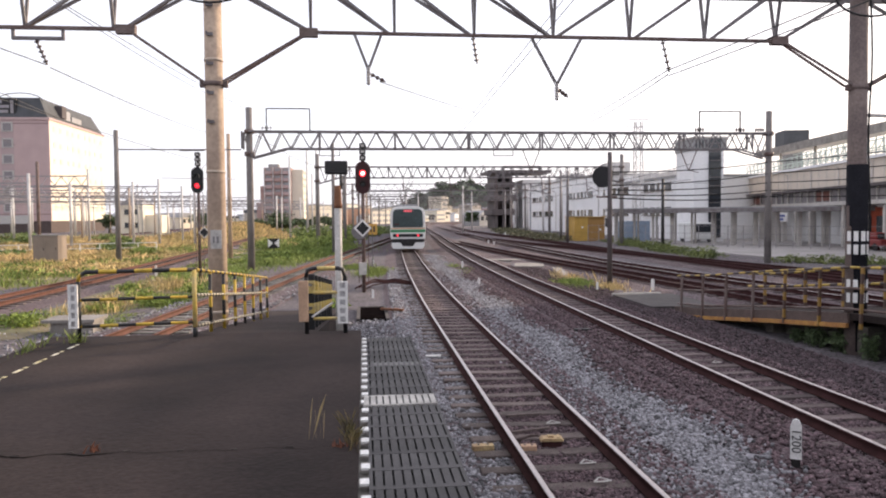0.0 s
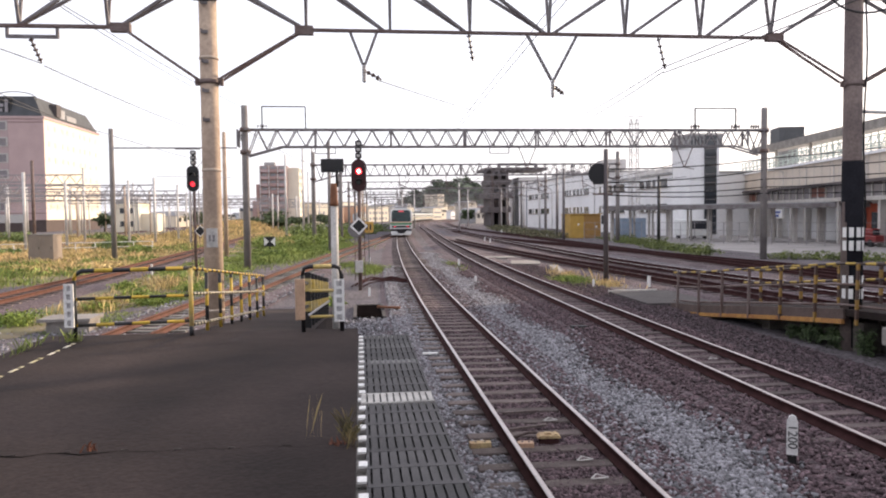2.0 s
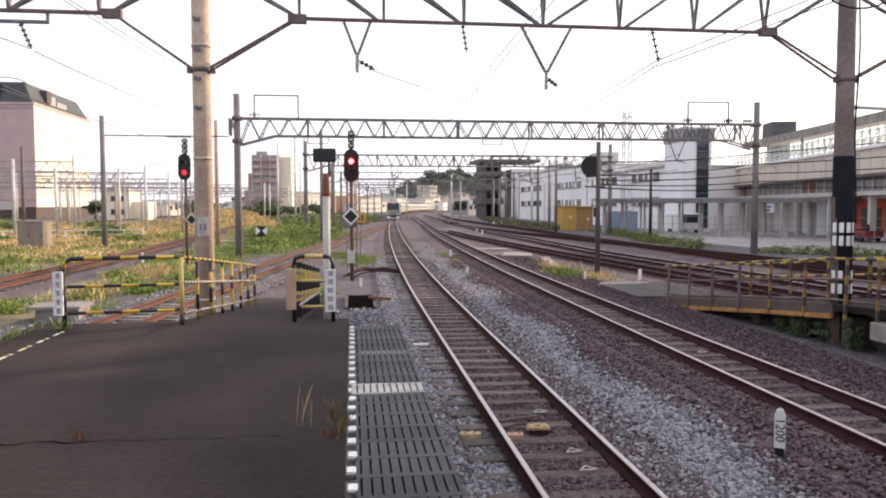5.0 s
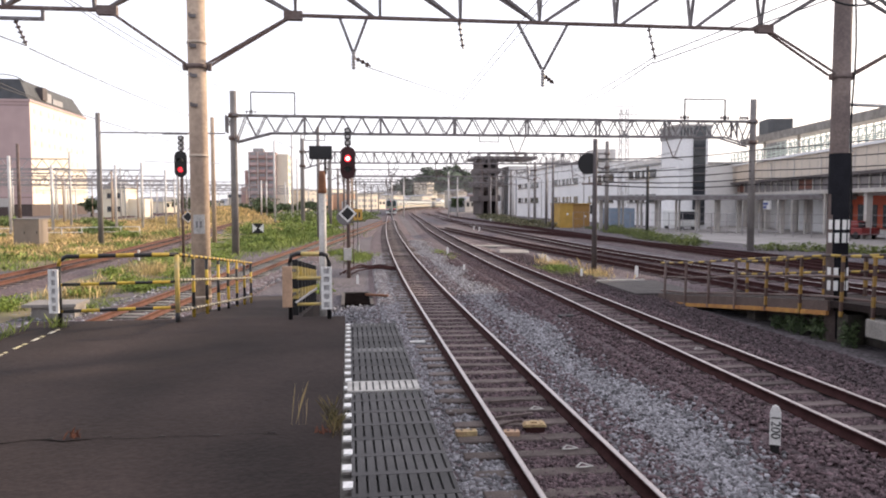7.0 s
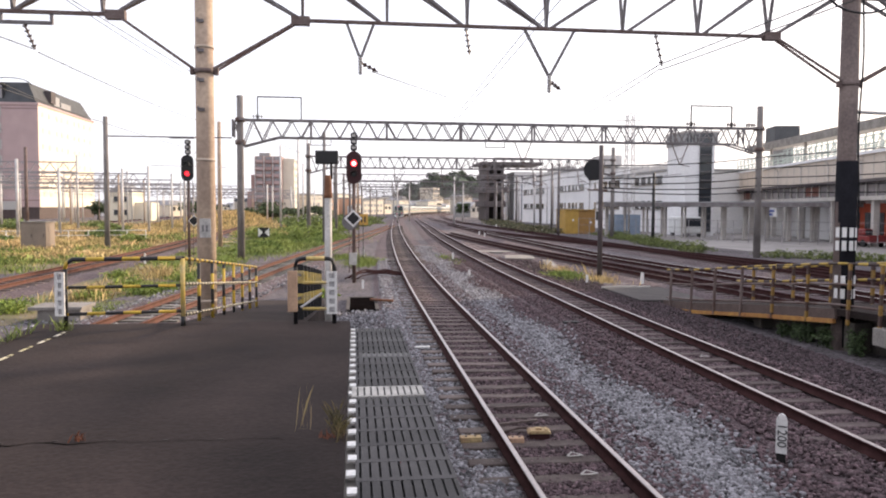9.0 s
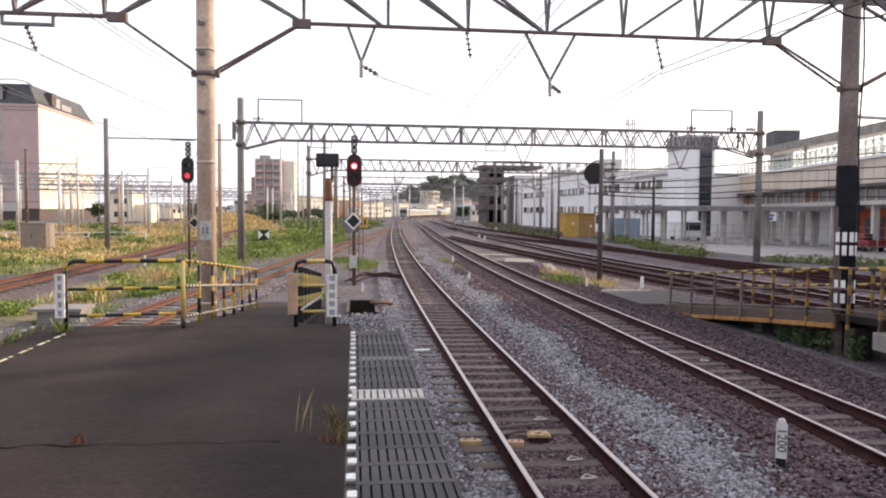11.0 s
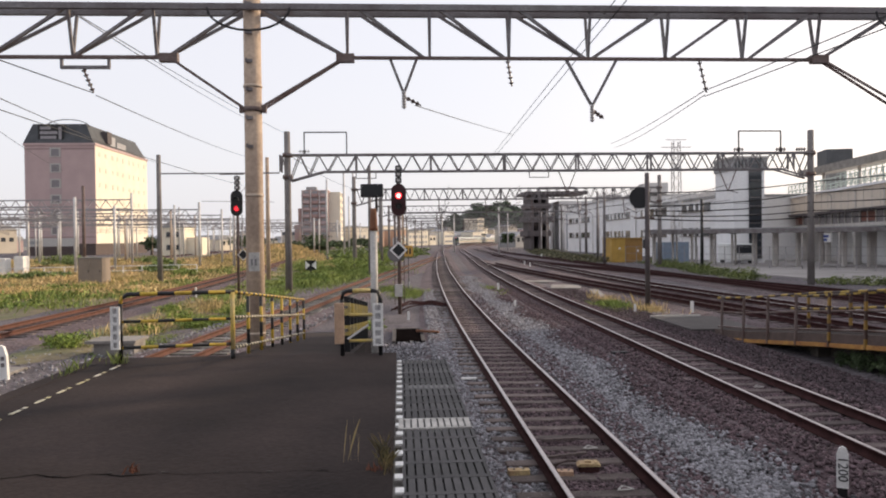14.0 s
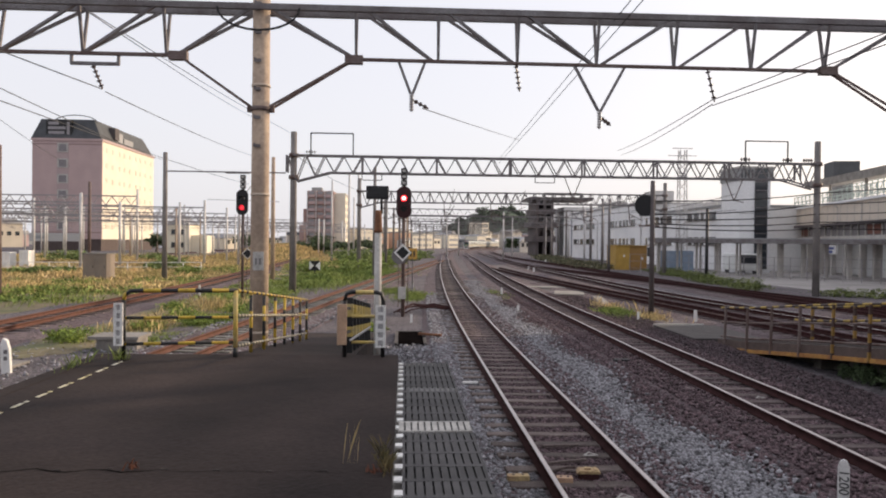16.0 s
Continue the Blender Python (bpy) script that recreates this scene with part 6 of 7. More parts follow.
bt = thing("cream_tower_block", (58, 560, -0.16), "cream stepped tower block in the distance", "building")
bt.rotation_euler = (0, 0, radians(50))
bm = B(); box(bm, 0, 9, 0, 12, 0, 19); box(bm, 9, 14, 0, 12, 0, 12); part("wall", bm, M["cream_wall"], bt)
for f in range(5):
    bm = B(); box(bm, 1, 8, -0.1, 0, 2 + f * 3.3, 3.6 + f * 3.3); part("window_band", bm, M["roof_grey"], bt)

# left yard: low white railing, boxes and a long pale board below the hotel
wr = thing("white_railing", (0, 0, -0.16), "low white pipe railing along the far yard", "railing")
for k in range(16):
    bm = B(); beam(bm, (-44 + k * 1.6, 68 + k * 0.5, 0), (-44 + k * 1.6, 68 + k * 0.5, 0.9), 0.07); part("post", bm, M["white"], wr)
for z in (0.45, 0.9):
    bm = B(); beam(bm, (-44, 68, z), (-20, 75.5, z), 0.06); part("rail_bar", bm, M["white"], wr)
for x, y, w, h in ((-39.6, 76, 1.0, 1.7), (-38.0, 76.5, 0.9, 1.9)):
    bx = thing("relay_box", (x, y, -0.16), "white metal relay box in the far yard", "cabinet", "white relay boxes")
    bm = B(); box(bm, 0, w, 0, 1.2, 0.15, h); soft_part("body", bm, M["white"], bx, "", 0.03)
    bm = B(); box(bm, -0.05, w + 0.05, -0.05, 1.25, 0, 0.15); part("plinth", bm, M["concrete"], bx)
lbd = thing("long_sign_board", (-92, 190, -0.16), "long pale sign board on posts below the hotel", "sign board")
bm = B(); box(bm, 0, 13, 0, 0.2, 2.4, 4.4); pbd = part("board", bm, M["dirty_white"], lbd)
bm = B(); box(bm, 1, 4.5, -0.05, 0, 3.0, 3.8); part("dark_bar", bm, M["grey_wall"], pbd)
for x in (1, 12):
    bm = B(); beam(bm, (x, 0.1, 0), (x, 0.1, 2.5), 0.25); part("post", bm, M["steel"], lbd)
sh = thing("cream_house", (-55, 178, -0.16), "sunlit cream two-storey house beside the yard", "house")
bm = B(); box(bm, 0, 5, 0, 10, 0, 6.6); part("wall", bm, M["cream_wall"], sh)
bm = B(); prism(bm, [(-0.3, 6.6), (5.3, 6.6), (2.5, 8.3)], -0.3, 10.3); part("roof", bm, M["roof_grey"], sh)
rect_windows(sh, "x", 0.4, 4.6, 0.0, 1.4, 3.0, 2, 2, 0.9, 1.1, -0.08, M["glass"])
bm = B(); box(bm, 5.0, 8.6, 2, 9, 0, 4.2); part("annexe", bm, M["cream_wall"], sh, "lower cream annexe")


# ---- unseen roofs and halls behind and beside the camera, added for shade ----
st = thing("station_roof", (0, 0, 0), "unseen canopies and halls added to shade the near platform and tracks", "station roof", kind="structure")
bm = B(); box(bm, -9.5, 3.5, -60, -1.6, 5.2, 5.5); part("canopy_roof", bm, M["roof_grey"], st)
for y in (-6, -16, -26, -36):
    bm = B(); tube(bm, [(-2.2, y, PZ - 0.1), (-2.2, y, 5.3)], 0.15, 10); part("column", bm, M["steel"], st)
bm = B(); box(bm, 10.5, 24, -60, 4, 5.2, 5.5); part("canopy_roof", bm, M["roof_grey"], st)
for y in (-4, -16, -28):
    bm = B(); tube(bm, [(15.5, y, -0.5), (15.5, y, 5.3)], 0.15, 10); part("column", bm, M["steel"], st)
# hall out of view: blocks the sun over the foreground, white for bounce
bm = B(); box(bm, 34, 60, -80, 40, -0.5, 14.5); part("station_hall", bm, M["white_wall"], st)
bm = B(); box(bm, -50, 60, -90, -70, -0.5, 8); part("rear_hall", bm, M["grey_wall"], st)

# ---- trees, hill ----
def leaf_cloud(n, cx, cy, cz, rx, ry, rz, size, seed, shell=0.55):
    """Many small leaf-shaped quads in an uneven cloud."""
    r = np.random.RandomState(seed)
    d = r.normal(size=(n, 3)); d /= np.linalg.norm(d, axis=1)[:, None]
    lump = 0.75 + 0.35 * np.sin(d[:, 0] * 5 + seed) * np.sin(d[:, 1] * 4 + 2 * seed) + 0.2 * np.sin(d[:, 2] * 7 + seed)
    rad = (shell + (1 - shell) * r.rand(n) ** 0.6) * lump
    c = d * rad[:, None] * np.array([rx, ry, rz]) + np.array([cx, cy, cz])
    u = r.normal(size=(n, 3)); u /= np.linalg.norm(u, axis=1)[:, None]
    w = np.cross(u, r.normal(size=(n, 3))); w /= np.linalg.norm(w, axis=1)[:, None]
    s = size * (0.5 + r.rand(n))[:, None]
    v = np.stack([c - u * s, c + w * s * 0.5, c + u * s, c - w * s * 0.5], 1).reshape(-1, 3)
    return v, np.arange(4 * n).reshape(-1, 4)


def blades(n, area, hmin, hmax, wide, seed, lean=0.45, cluster=0.0):
    """Grass: bent three-point blades over a patch given as a list of (x, y, rx, ry, weight) ovals."""
    r = np.random.RandomState(seed)
    A = np.array(area, float)
    p = A[:, 4] * A[:, 2] * A[:, 3]
    k = r.choice(len(A), n, p=p / p.sum())
    q = r.normal(size=(n, 2)) * 0.5
    x, y = A[k, 0] + q[:, 0] * A[k, 2], A[k, 1] + q[:, 1] * A[k, 3]
    dens = np.sin(x * 1.3 + seed) * np.sin(y * 0.9 + 2 * seed) + 0.6 * np.sin(x * 3.1) * np.sin(y * 2.3)
    h = (hmin + (hmax - hmin) * r.rand(n)) * np.clip(0.75 + 0.45 * dens, 0.25, 1.3)
    a = r.rand(n) * 2 * np.pi
    dx, dy = np.cos(a), np.sin(a)
    b = r.rand(n) * 2 * np.pi
    lx, ly = np.cos(b) * lean * h * r.rand(n), np.sin(b) * lean * h * r.rand(n)
    w = wide * (0.6 + 0.8 * r.rand(n))
    z0 = np.full(n, -0.2)
    v = np.stack([np.stack([x - dx * w, y - dy * w, z0], 1), np.stack([x + dx * w, y + dy * w, z0], 1),
                  np.stack([x + dx * w * 0.7 + lx * 0.5, y + dy * w * 0.7 + ly * 0.5, z0 + h * 0.65], 1), np.stack([x + lx, y + ly, z0 + h], 1)], 1).reshape(-1, 3)
    return v, np.arange(4 * n).reshape(-1, 4)


def trodden(v, f):
    """Growth kept off the left track and the siding, and low beside the left track."""
    q = v.reshape(-1, 4, 3).copy()
    c = q.mean(1)
    d = c[:, 0] - np.interp(c[:, 1], *LINES["left"])
    e = c[:, 0] - np.interp(c[:, 1], *LINES["siding"])
    low = (d > 0) & (d < 7.5) & (c[:, 1] < 85)
    q[low, :, 2] = -0.2 + (q[low, :, 2] + 0.2) * (0.35 + 0.65 * np.clip((d[low] - 4) / 3.5, 0, 1))[:, None]
    q = q[(np.abs(d) > 1.3) & (np.abs(e) > 0.9)]
    return q.reshape(-1, 3), np.arange(q.shape[0] * 4).reshape(-1, 4)


def stuff(name, vf, material, label, category):
    if name in ("green_weeds", "dry_grass", "green_cover", "dry_cover", "near_weeds"):
        vf = trodden(*vf)
    ob = part(name, raw_mesh(name, *vf, material), None)
    return tagged(ob, label, category, kind="stuff")


by_, bx_ = np.meshgrid(np.linspace(0, 1, 40), np.linspace(0, 1, 16))
bank_x = -22.5 - 9 * by_ + (bx_ - 0.5) * 15 - 9 * by_ * 0.6
bank_y = 118 + 150 * by_
bank_z = 1.9 * np.clip(np.sin(np.pi * bx_), 0, 1) ** 1.3 * np.clip(np.sin(np.pi * by_), 0, 1) ** 0.7 + 0.12 * np.sin(bx_ * 17) * np.sin(by_ * 43) - 0.2
bv_ = np.stack([bank_x, bank_y, bank_z], -1).reshape(-1, 3)
bf_ = np.array([[j * 40 + i, j * 40 + i + 1, (j + 1) * 40 + i + 1, (j + 1) * 40 + i] for j in range(15) for i in range(39)])
tagged(part("grassy_bank", raw_mesh("bank", bv_, bf_[:, ::-1], gm), None), "low bank of dry grass beside the yard", "bank", kind="structure")
rb_ = np.random.RandomState(77)
kb = rb_.randint(len(bv_), size=26000)
pb_ = bv_[kb] + np.stack([rb_.normal(size=26000) * 1.2, rb_.normal(size=26000) * 2.5, np.full(26000, -0.1)], -1)
hb_ = 0.35 + 0.6 * rb_.rand(26000)
ab_ = rb_.rand(26000) * 6.283
ob_x, ob_y = 0.06 * np.cos(ab_), 0.06 * np.sin(ab_)
vb_ = np.stack([pb_ + np.stack([-ob_x, -ob_y, 0 * hb_], -1), pb_ + np.stack([ob_x, ob_y, 0 * hb_], -1), pb_ + np.stack([ob_x * 3, ob_y * 3, hb_ * 0.7], -1), pb_ + np.stack([ob_y * 4, ob_x * 4, hb_], -1)], 1).reshape(-1, 3)
stuff("bank_grass", (vb_, np.arange(len(vb_)).reshape(-1, 4)), M["dry_grass"], "dry straw grass on the low bank", "dry grass")

GREEN = [(-9, 56, 4.5, 9, 1.2), (-7.5, 66, 4.5, 12, 1.4), (-5, 78, 4, 12, 1.2), (-10.5, 44, 3, 7, 0.8), (-20, 44, 6, 2.5, 0.55), (-23, 52, 5, 3, 0.4), (-17, 56, 4, 4, 0.5), (-18, 78, 3.5, 10, 0.4), (-21, 38, 6, 3, 0.5), (-11.5, 90, 4, 14, 1)]
stuff("green_weeds", blades(110000, GREEN, 0.15, 0.55, 0.018, 3, 0.9), M["grass"], "lush green weeds between the left tracks", "weeds")
DRY = [(-17, 48, 4, 5, 0.8), (-26, 48, 8, 4, 1), (-20, 58, 6, 5, 0.9), (-12, 66, 2, 10, 0.5), (-9, 88, 4, 10, 0.8), (-30, 58, 12, 8, 1), (-24, 66, 9, 8, 0.9), (-36, 70, 14, 10, 0.9), (-22, 84, 8, 14, 0.8), (-16, 102, 6, 20, 0.8), (-30, 44, 9, 5, 0.7), (-13, 120, 8, 22, 0.8), (-26, 34, 6, 3, 0.4), (-48, 100, 16, 14, 0.5), (-40, 120, 14, 16, 0.5), (-62, 130, 16, 16, 0.4), (-30, 100, 8, 12, 0.6)]
stuff("dry_grass", blades(190000, DRY, 0.15, 0.6, 0.026, 5, 0.9), M["dry_grass"], "tall straw-coloured grass in the left yard", "dry grass")
NEARG = [(-8.3, 24.5, 1.2, 3.5, 1), (-7.2, 30, 1.4, 5, 1), (-8.6, 33, 1.5, 5, 0.8), (-9.9, 22.6, 0.7, 0.7, 1.6), (-10.6, 25, 0.5, 1.2, 0.8), (-7.9, 40, 1.8, 5, 0.8), (-10.0, 30, 1, 4, 0.5), (-1.6, 30, 0.8, 1.6, 0.35), (0.4, 43, 1.0, 3.0, 2.2), (-2.2, 52, 1.0, 3, 1.6), (5.6, 44, 0.5, 3.5, 0.6), (-0.9, 47, 1.2, 3, 0.6), (9.4, 33, 1.0, 3.2, 0.55), (-12, 28, 0.6, 5, 0.4)]
stuff("near_weeds", blades(36000, NEARG, 0.08, 0.36, 0.008, 8, 0.9), M["grass"], "green weeds growing through the gravel", "weeds")
DRYN = [(10.6, 31.5, 0.7, 1.6, 1), (9.9, 36, 0.7, 2, 0.6), (-8.8, 36, 1.5, 4, 0.6), (-9.2, 27, 1.0, 3, 0.5)]
stuff("dry_weeds", blades(3000, DRYN, 0.2, 0.6, 0.012, 9, 0.6), M["dry_grass"], "dry yellow weeds between the tracks", "weeds")
PLATW = [(-0.12, 5.75, 0.07, 0.16, 1), (-0.16, 6.05, 0.04, 0.22, 0.7), (-0.11, 5.5, 0.05, 0.1, 0.6)]
v, f = blades(150, PLATW, 0.03, 0.15, 0.0022, 12, 0.9); v[:, 2] += PZ + 0.2
stuff("platform_weeds", (v, f), mat("withered_weed", (0.23, 0.16, 0.075), 0.9, 0, 0.3, 4, 20, 0, (0.10, 0.10, 0.035), per="island"), "withered weeds in the platform joint", "weeds")
v, f = blades(6, [(-0.33, 5.75, 0.12, 0.06, 1)], 0.2, 0.42, 0.0008, 14, 0.35); v[:, 2] += PZ + 0.2
stuff("dry_stalks", (v, f), M["dry_grass"], "thin dry stalks in the platform crack", "weeds")
v, f = blades(60, [(-3.1, 5.68, 0.05, 0.03, 1), (-2.0, 5.66, 0.06, 0.03, 1), (-0.2, 5.55, 0.1, 0.04, 1)], 0.03, 0.1, 0.006, 15, 1.2); v[:, 2] += PZ + 0.2
stuff("red_sprouts", (v, f), mat("reddish_sprout", (0.20, 0.08, 0.05), 0.9, 0, 0.3, 4, 20, 0), "small reddish sprouts in the platform crack", "weeds")
v, f = blades(150, [(-4.0, 10.85, 0.12, 0.12, 1), (-4.35, 10.2, 0.06, 0.6, 0.3)], 0.05, 0.22, 0.005, 16, 0.8); v[:, 2] += PZ + 0.16
stuff("edge_weeds", (v, f), M["grass"], "weeds at the corner of the platform", "weeds")

vs, fs, o = [], [], 0
for i, (x, y, rx, h) in enumerate([(24.5 + 0.32 * k + 0.6 * math.sin(k), 52 + 2.1 * k, 1.6, 1.0 + 0.4 * math.sin(k * 2.1)) for k in range(18)] + [(27.5 + k * 1.4, 46 - k * 1.3, 1.6, 0.9) for k in range(7)]):
    v, f = leaf_cloud(900, x, y, h * 0.2 - 0.15, rx, 1.7, h * 0.42, 0.07, 20 + i)
    vs.append(v); fs.append(f + o); o += len(v)
stuff("hedge", (np.concatenate(vs), np.concatenate(fs)), mat("sunlit_hedge_leaves", (0.17, 0.20, 0.055), 0.7, 0, 0.35, 0.7, 9, 0, (0.09, 0.12, 0.035), per="island"), "low untidy hedge along the right fence", "hedge")
vs, fs, o = [], [], 0
for i, (x, y, rx, rz) in enumerate([(20 + k * 0.9, 95 + 9 * k, 4.0, 1.2 + 0.5 * math.sin(k)) for k in range(9)]):
    v, f = leaf_cloud(900, x + 4, y, rz * 0.08, rx, 5, rz * 0.4, 0.16, 60 + i)
    vs.append(v); fs.append(f + o); o += len(v)
stuff("far_scrub", (np.concatenate(vs), np.concatenate(fs)), mat("brown_olive_scrub", (0.17, 0.15, 0.09), 0.8, 0, 0.35, 0.5, 9, 0, (0.09, 0.10, 0.05), per="island"), "dark scrub along the far right tracks", "scrub")
vs, fs, o = [], [], 0
for i, (x, y, rx, rz) in enumerate([(-4.5, 72, 1.8, 1.5), (-3.4, 80, 1.6, 1.3), (-6.0, 84, 2.0, 1.5), (-9.2, 76, 2, 1.1), (-2.2, 92, 1.6, 1.5), (-18.6, 66, 0.9, 0.7), (-6.3, 60, 1.3, 0.6)]):
    v, f = leaf_cloud(2600, x, y, rz * 0.3, rx * 1.2, 3.0, rz * 0.75, 0.085, 80 + i)
    vs.append(v); fs.append(f + o); o += len(v)
stuff("weed_bushes", (np.concatenate(vs), np.concatenate(fs)), M["grass"], "taller green bushes among the weeds", "bushes")

# low leafy ground cover under the blades
for nm, patches, key, lab in (("green_cover", GREEN, "grass", "low leafy weeds covering the ground"), ("dry_cover", DRY, "dry_grass", "matted dry grass covering the ground")):
    vs, fs, o = [], [], 0
    for i, (x, y, rx, ry, wt) in enumerate(patches):
        v, f = leaf_cloud(int(3200 * wt), x, y, -0.08, rx * 0.95, ry * 0.95, 0.34, 0.10, 400 + i, 0.0)
        vs.append(v); fs.append(f + o); o += len(v)
    stuff(nm, (np.concatenate(vs), np.concatenate(fs)), M[key], lab, "ground cover")
vs, fs, o = [], [], 0
for i, (x, y, rx, rz) in enumerate(((-9.8, 22.9, 0.75, 0.42), (-10.5, 23.6, 0.5, 0.3), (-8.9, 26.5, 0.7, 0.3), (-7.6, 28, 0.8, 0.3), (-7.3, 33, 0.9, 0.35), (-8.6, 30, 0.9, 0.4), (-8.8, 37, 1.1, 0.45), (-7.0, 42, 1.2, 0.4), (-10.2, 34, 0.8, 0.35), (11.4, 20.4, 0.35, 0.3), (9.5, 33.5, 0.8, 0.22), (-0.95, 26.3, 0.5, 0.25))):
    v, f = leaf_cloud(1500, x, y, rz * 0.3 - 0.12, rx, rx * 1.1, rz, 0.04, 500 + i, 0.1)
    vs.append(v); fs.append(f + o); o += len(v)
stuff("weed_clumps", (np.concatenate(vs), np.concatenate(fs)), mat("yellow_green_weed", (0.30, 0.36, 0.07), 0.75, 0, 0.35, 2, 9, 0, (0.15, 0.23, 0.05), per="island"), "leafy yellow-green weed clumps in the gravel", "weeds")

vs, fs, o = [], [], 0
for i, (x, y, z, rx, rz) in enumerate(((10.55, 15.7, 0.1, 0.3, 0.35), (10.5, 16.5, 0.05, 0.35, 0.3), (10.6, 14.8, 0.1, 0.25, 0.4), (10.55, 17.3, 0.0, 0.3, 0.25))):
    v, f = leaf_cloud(1100, x, y, z, rx, rx * 1.3, rz, 0.03, 900 + i, 0.1)
    vs.append(v); fs.append(f + o); o += len(v)
stuff("ramp_creeper", (np.concatenate(vs), np.concatenate(fs)), M["leaf"], "dark creeper growing under the ramp", "creeper")
vs, fs, o = [], [], 0
for i, (x, y, rx, rz) in enumerate([(-6.5, 96, 3, 1.5), (-4, 104, 2.6, 1.7), (-1.5, 110, 2.4, 1.5), (-8, 112, 3, 1.6), (-3, 122, 3, 1.7), (1.0, 128, 2.6, 1.4), (-7, 132, 4, 1.8), (-1, 142, 4, 1.6), (3.0, 150, 3.2, 1.5), (-12, 146, 4, 1.6), (-36, 112, 3, 1.0), (-44, 104, 4, 1.0), (-28, 92, 2.5, 0.8), (-50, 116, 5, 1.2), (-24, 76, 2.2, 0.7), (-31, 66, 3, 0.6)]):
    v, f = leaf_cloud(1500, x, y, rz * 0.3, rx, 4.0, rz * 0.8, 0.16, 700 + i)
    vs.append(v); fs.append(f + o); o += len(v)
stuff("far_bushes", (np.concatenate(vs), np.concatenate(fs)), mat("mixed_green_scrub", (0.20, 0.25, 0.07), 0.75, 0, 0.35, 0.5, 9, 0, (0.10, 0.15, 0.045), per="island"), "mixed green scrub along the far left tracks", "scrub")

# wooded hill
gx, gy = np.meshgrid(np.linspace(0, 1, 46), np.linspace(0, 1, 14))
hx, hy = 28 + 150 * gx, 620 + 120 * gy
hz_ = 34 * np.clip(np.sin(np.pi * np.clip(gx * 1.25, 0, 1)) ** 0.6, 0, 1) * np.sin(np.pi * gy) ** 0.7 + 2.5 * np.sin(gx * 40) * np.sin(gy * 11) - 2
hv_ = np.stack([hx, hy, hz_], -1).reshape(-1, 3)
hf = np.array([[j * 46 + i, j * 46 + i + 1, (j + 1) * 46 + i + 1, (j + 1) * 46 + i] for j in range(13) for i in range(45)])
# foliage colour lifted paler, standing in for distance haze
HLF = mat("hazed_hill_foliage", (0.12, 0.15, 0.10), 0.8, 0, 0.3, 0.05, 1, 0, (0.09, 0.11, 0.08), per="island")
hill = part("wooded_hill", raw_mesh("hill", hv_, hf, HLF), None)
tagged(hill, "wooded hill behind the town, paled for haze", "hill", kind="structure")
r_ = np.random.RandomState(4)
vs, fs, o = [], [], 0
for i in range(130):
    k = r_.randint(len(hv_) // 2)
    v, f = leaf_cloud(110, *hv_[k] + np.array([0, 0, 1.0]), 5, 5, 3.5, 1.3, 200 + i)
    vs.append(v); fs.append(f + o); o += len(v)
stuff("hill_trees", (np.concatenate(vs), np.concatenate(fs)), HLF, "dense tree crowns on the hill, paled for haze", "trees")


def tree(x, y, h, rx, seed, label):
    t = thing("tree", (x, y, -0.16), label, "tree", "trees of the town")
    bm = B(); tube(bm, [(0, 0, 0), (0.1, 0, h * 0.3), (0, 0.1, h * 0.7)], 0.22, 8, 0.08)
    for k in range(5):
        a1 = 2 * math.pi * k / 5
        tube(bm, [(0, 0, h * (0.3 + 0.06 * k)), (rx * 0.6 * math.cos(a1), rx * 0.6 * math.sin(a1), h * (0.55 + 0.06 * k))], 0.07, 6, 0.03)
    part("trunk", bm, M["brown_wall"], t)
    part("crown", raw_mesh("crown", *leaf_cloud(1300, 0, 0, h * 0.65, rx, rx, h * 0.38, 0.3, seed, 0.3), M["leaf"]), None, t)


for i, (x, y, h, rx) in enumerate(((29.5, 205, 5, 2.2), (-36, 190, 4, 4), (-18, 172, 3, 3.4), (-62, 192, 4.5, 3), (-22, 205, 3.6, 4), (-50, 240, 5, 5), (-12, 230, 4, 4), (-30, 270, 6, 6), (-26, 188, 3.2, 4), (-8, 200, 3.2, 3.5), (62, 150, 9, 5), (70, 130, 10, 6), (-15, 190, 3.2, 3.5))):
    tree(x, y, h, rx, 300 + i, "dark leafy tree beside the railway yard" if x > 0 else "green tree at the far edge of the yard")


# ---- sleepers and loose stone ----
for key, (n0, n1, me_, sp) in {"main": (-2, 130, SLEEPER, 0.62), "second": (2, 120, SLEEPER_C, 0.64), "siding": (6, 90, SLEEPER_P, 0.66), "third": (14, 86, SLEEPER_C, 0.66), "fourth": (20, 120, SLEEPER_C, 0.66), "fifth": (26, 120, SLEEPER_C, 0.7), "left": (14, 120, SLEEPER, 0.68), "sixth": (26, 100, SLEEPER_C, 0.7)}.items():
    ys, xs = LINES[key]
    tr = [o_ for o_ in bpy.data.objects if o_.name.startswith("track") and o_.name.split(".")[0] == "track"][list(TRACKS).index(key)]
    y, k = n0, 0
    rr = random.Random(hash(len(key)) + 3)
    while y < n1:
        x = float(np.interp(y, ys, xs))
        ob = part("sleeper", me_, None, tr)
        sl = float(np.interp(y + 0.5, ys, xs)) - x
        ob.location = (x + rr.uniform(-0.05, 0.05), y, -0.004 - rr.uniform(0, 0.018))
        ob.rotation_euler = (rr.uniform(-0.02, 0.02), rr.uniform(-0.008, 0.008), -math.atan(sl * 2) + rr.uniform(-0.02, 0.02))
        y += sp * rr.uniform(0.93, 1.07)
        k += 1

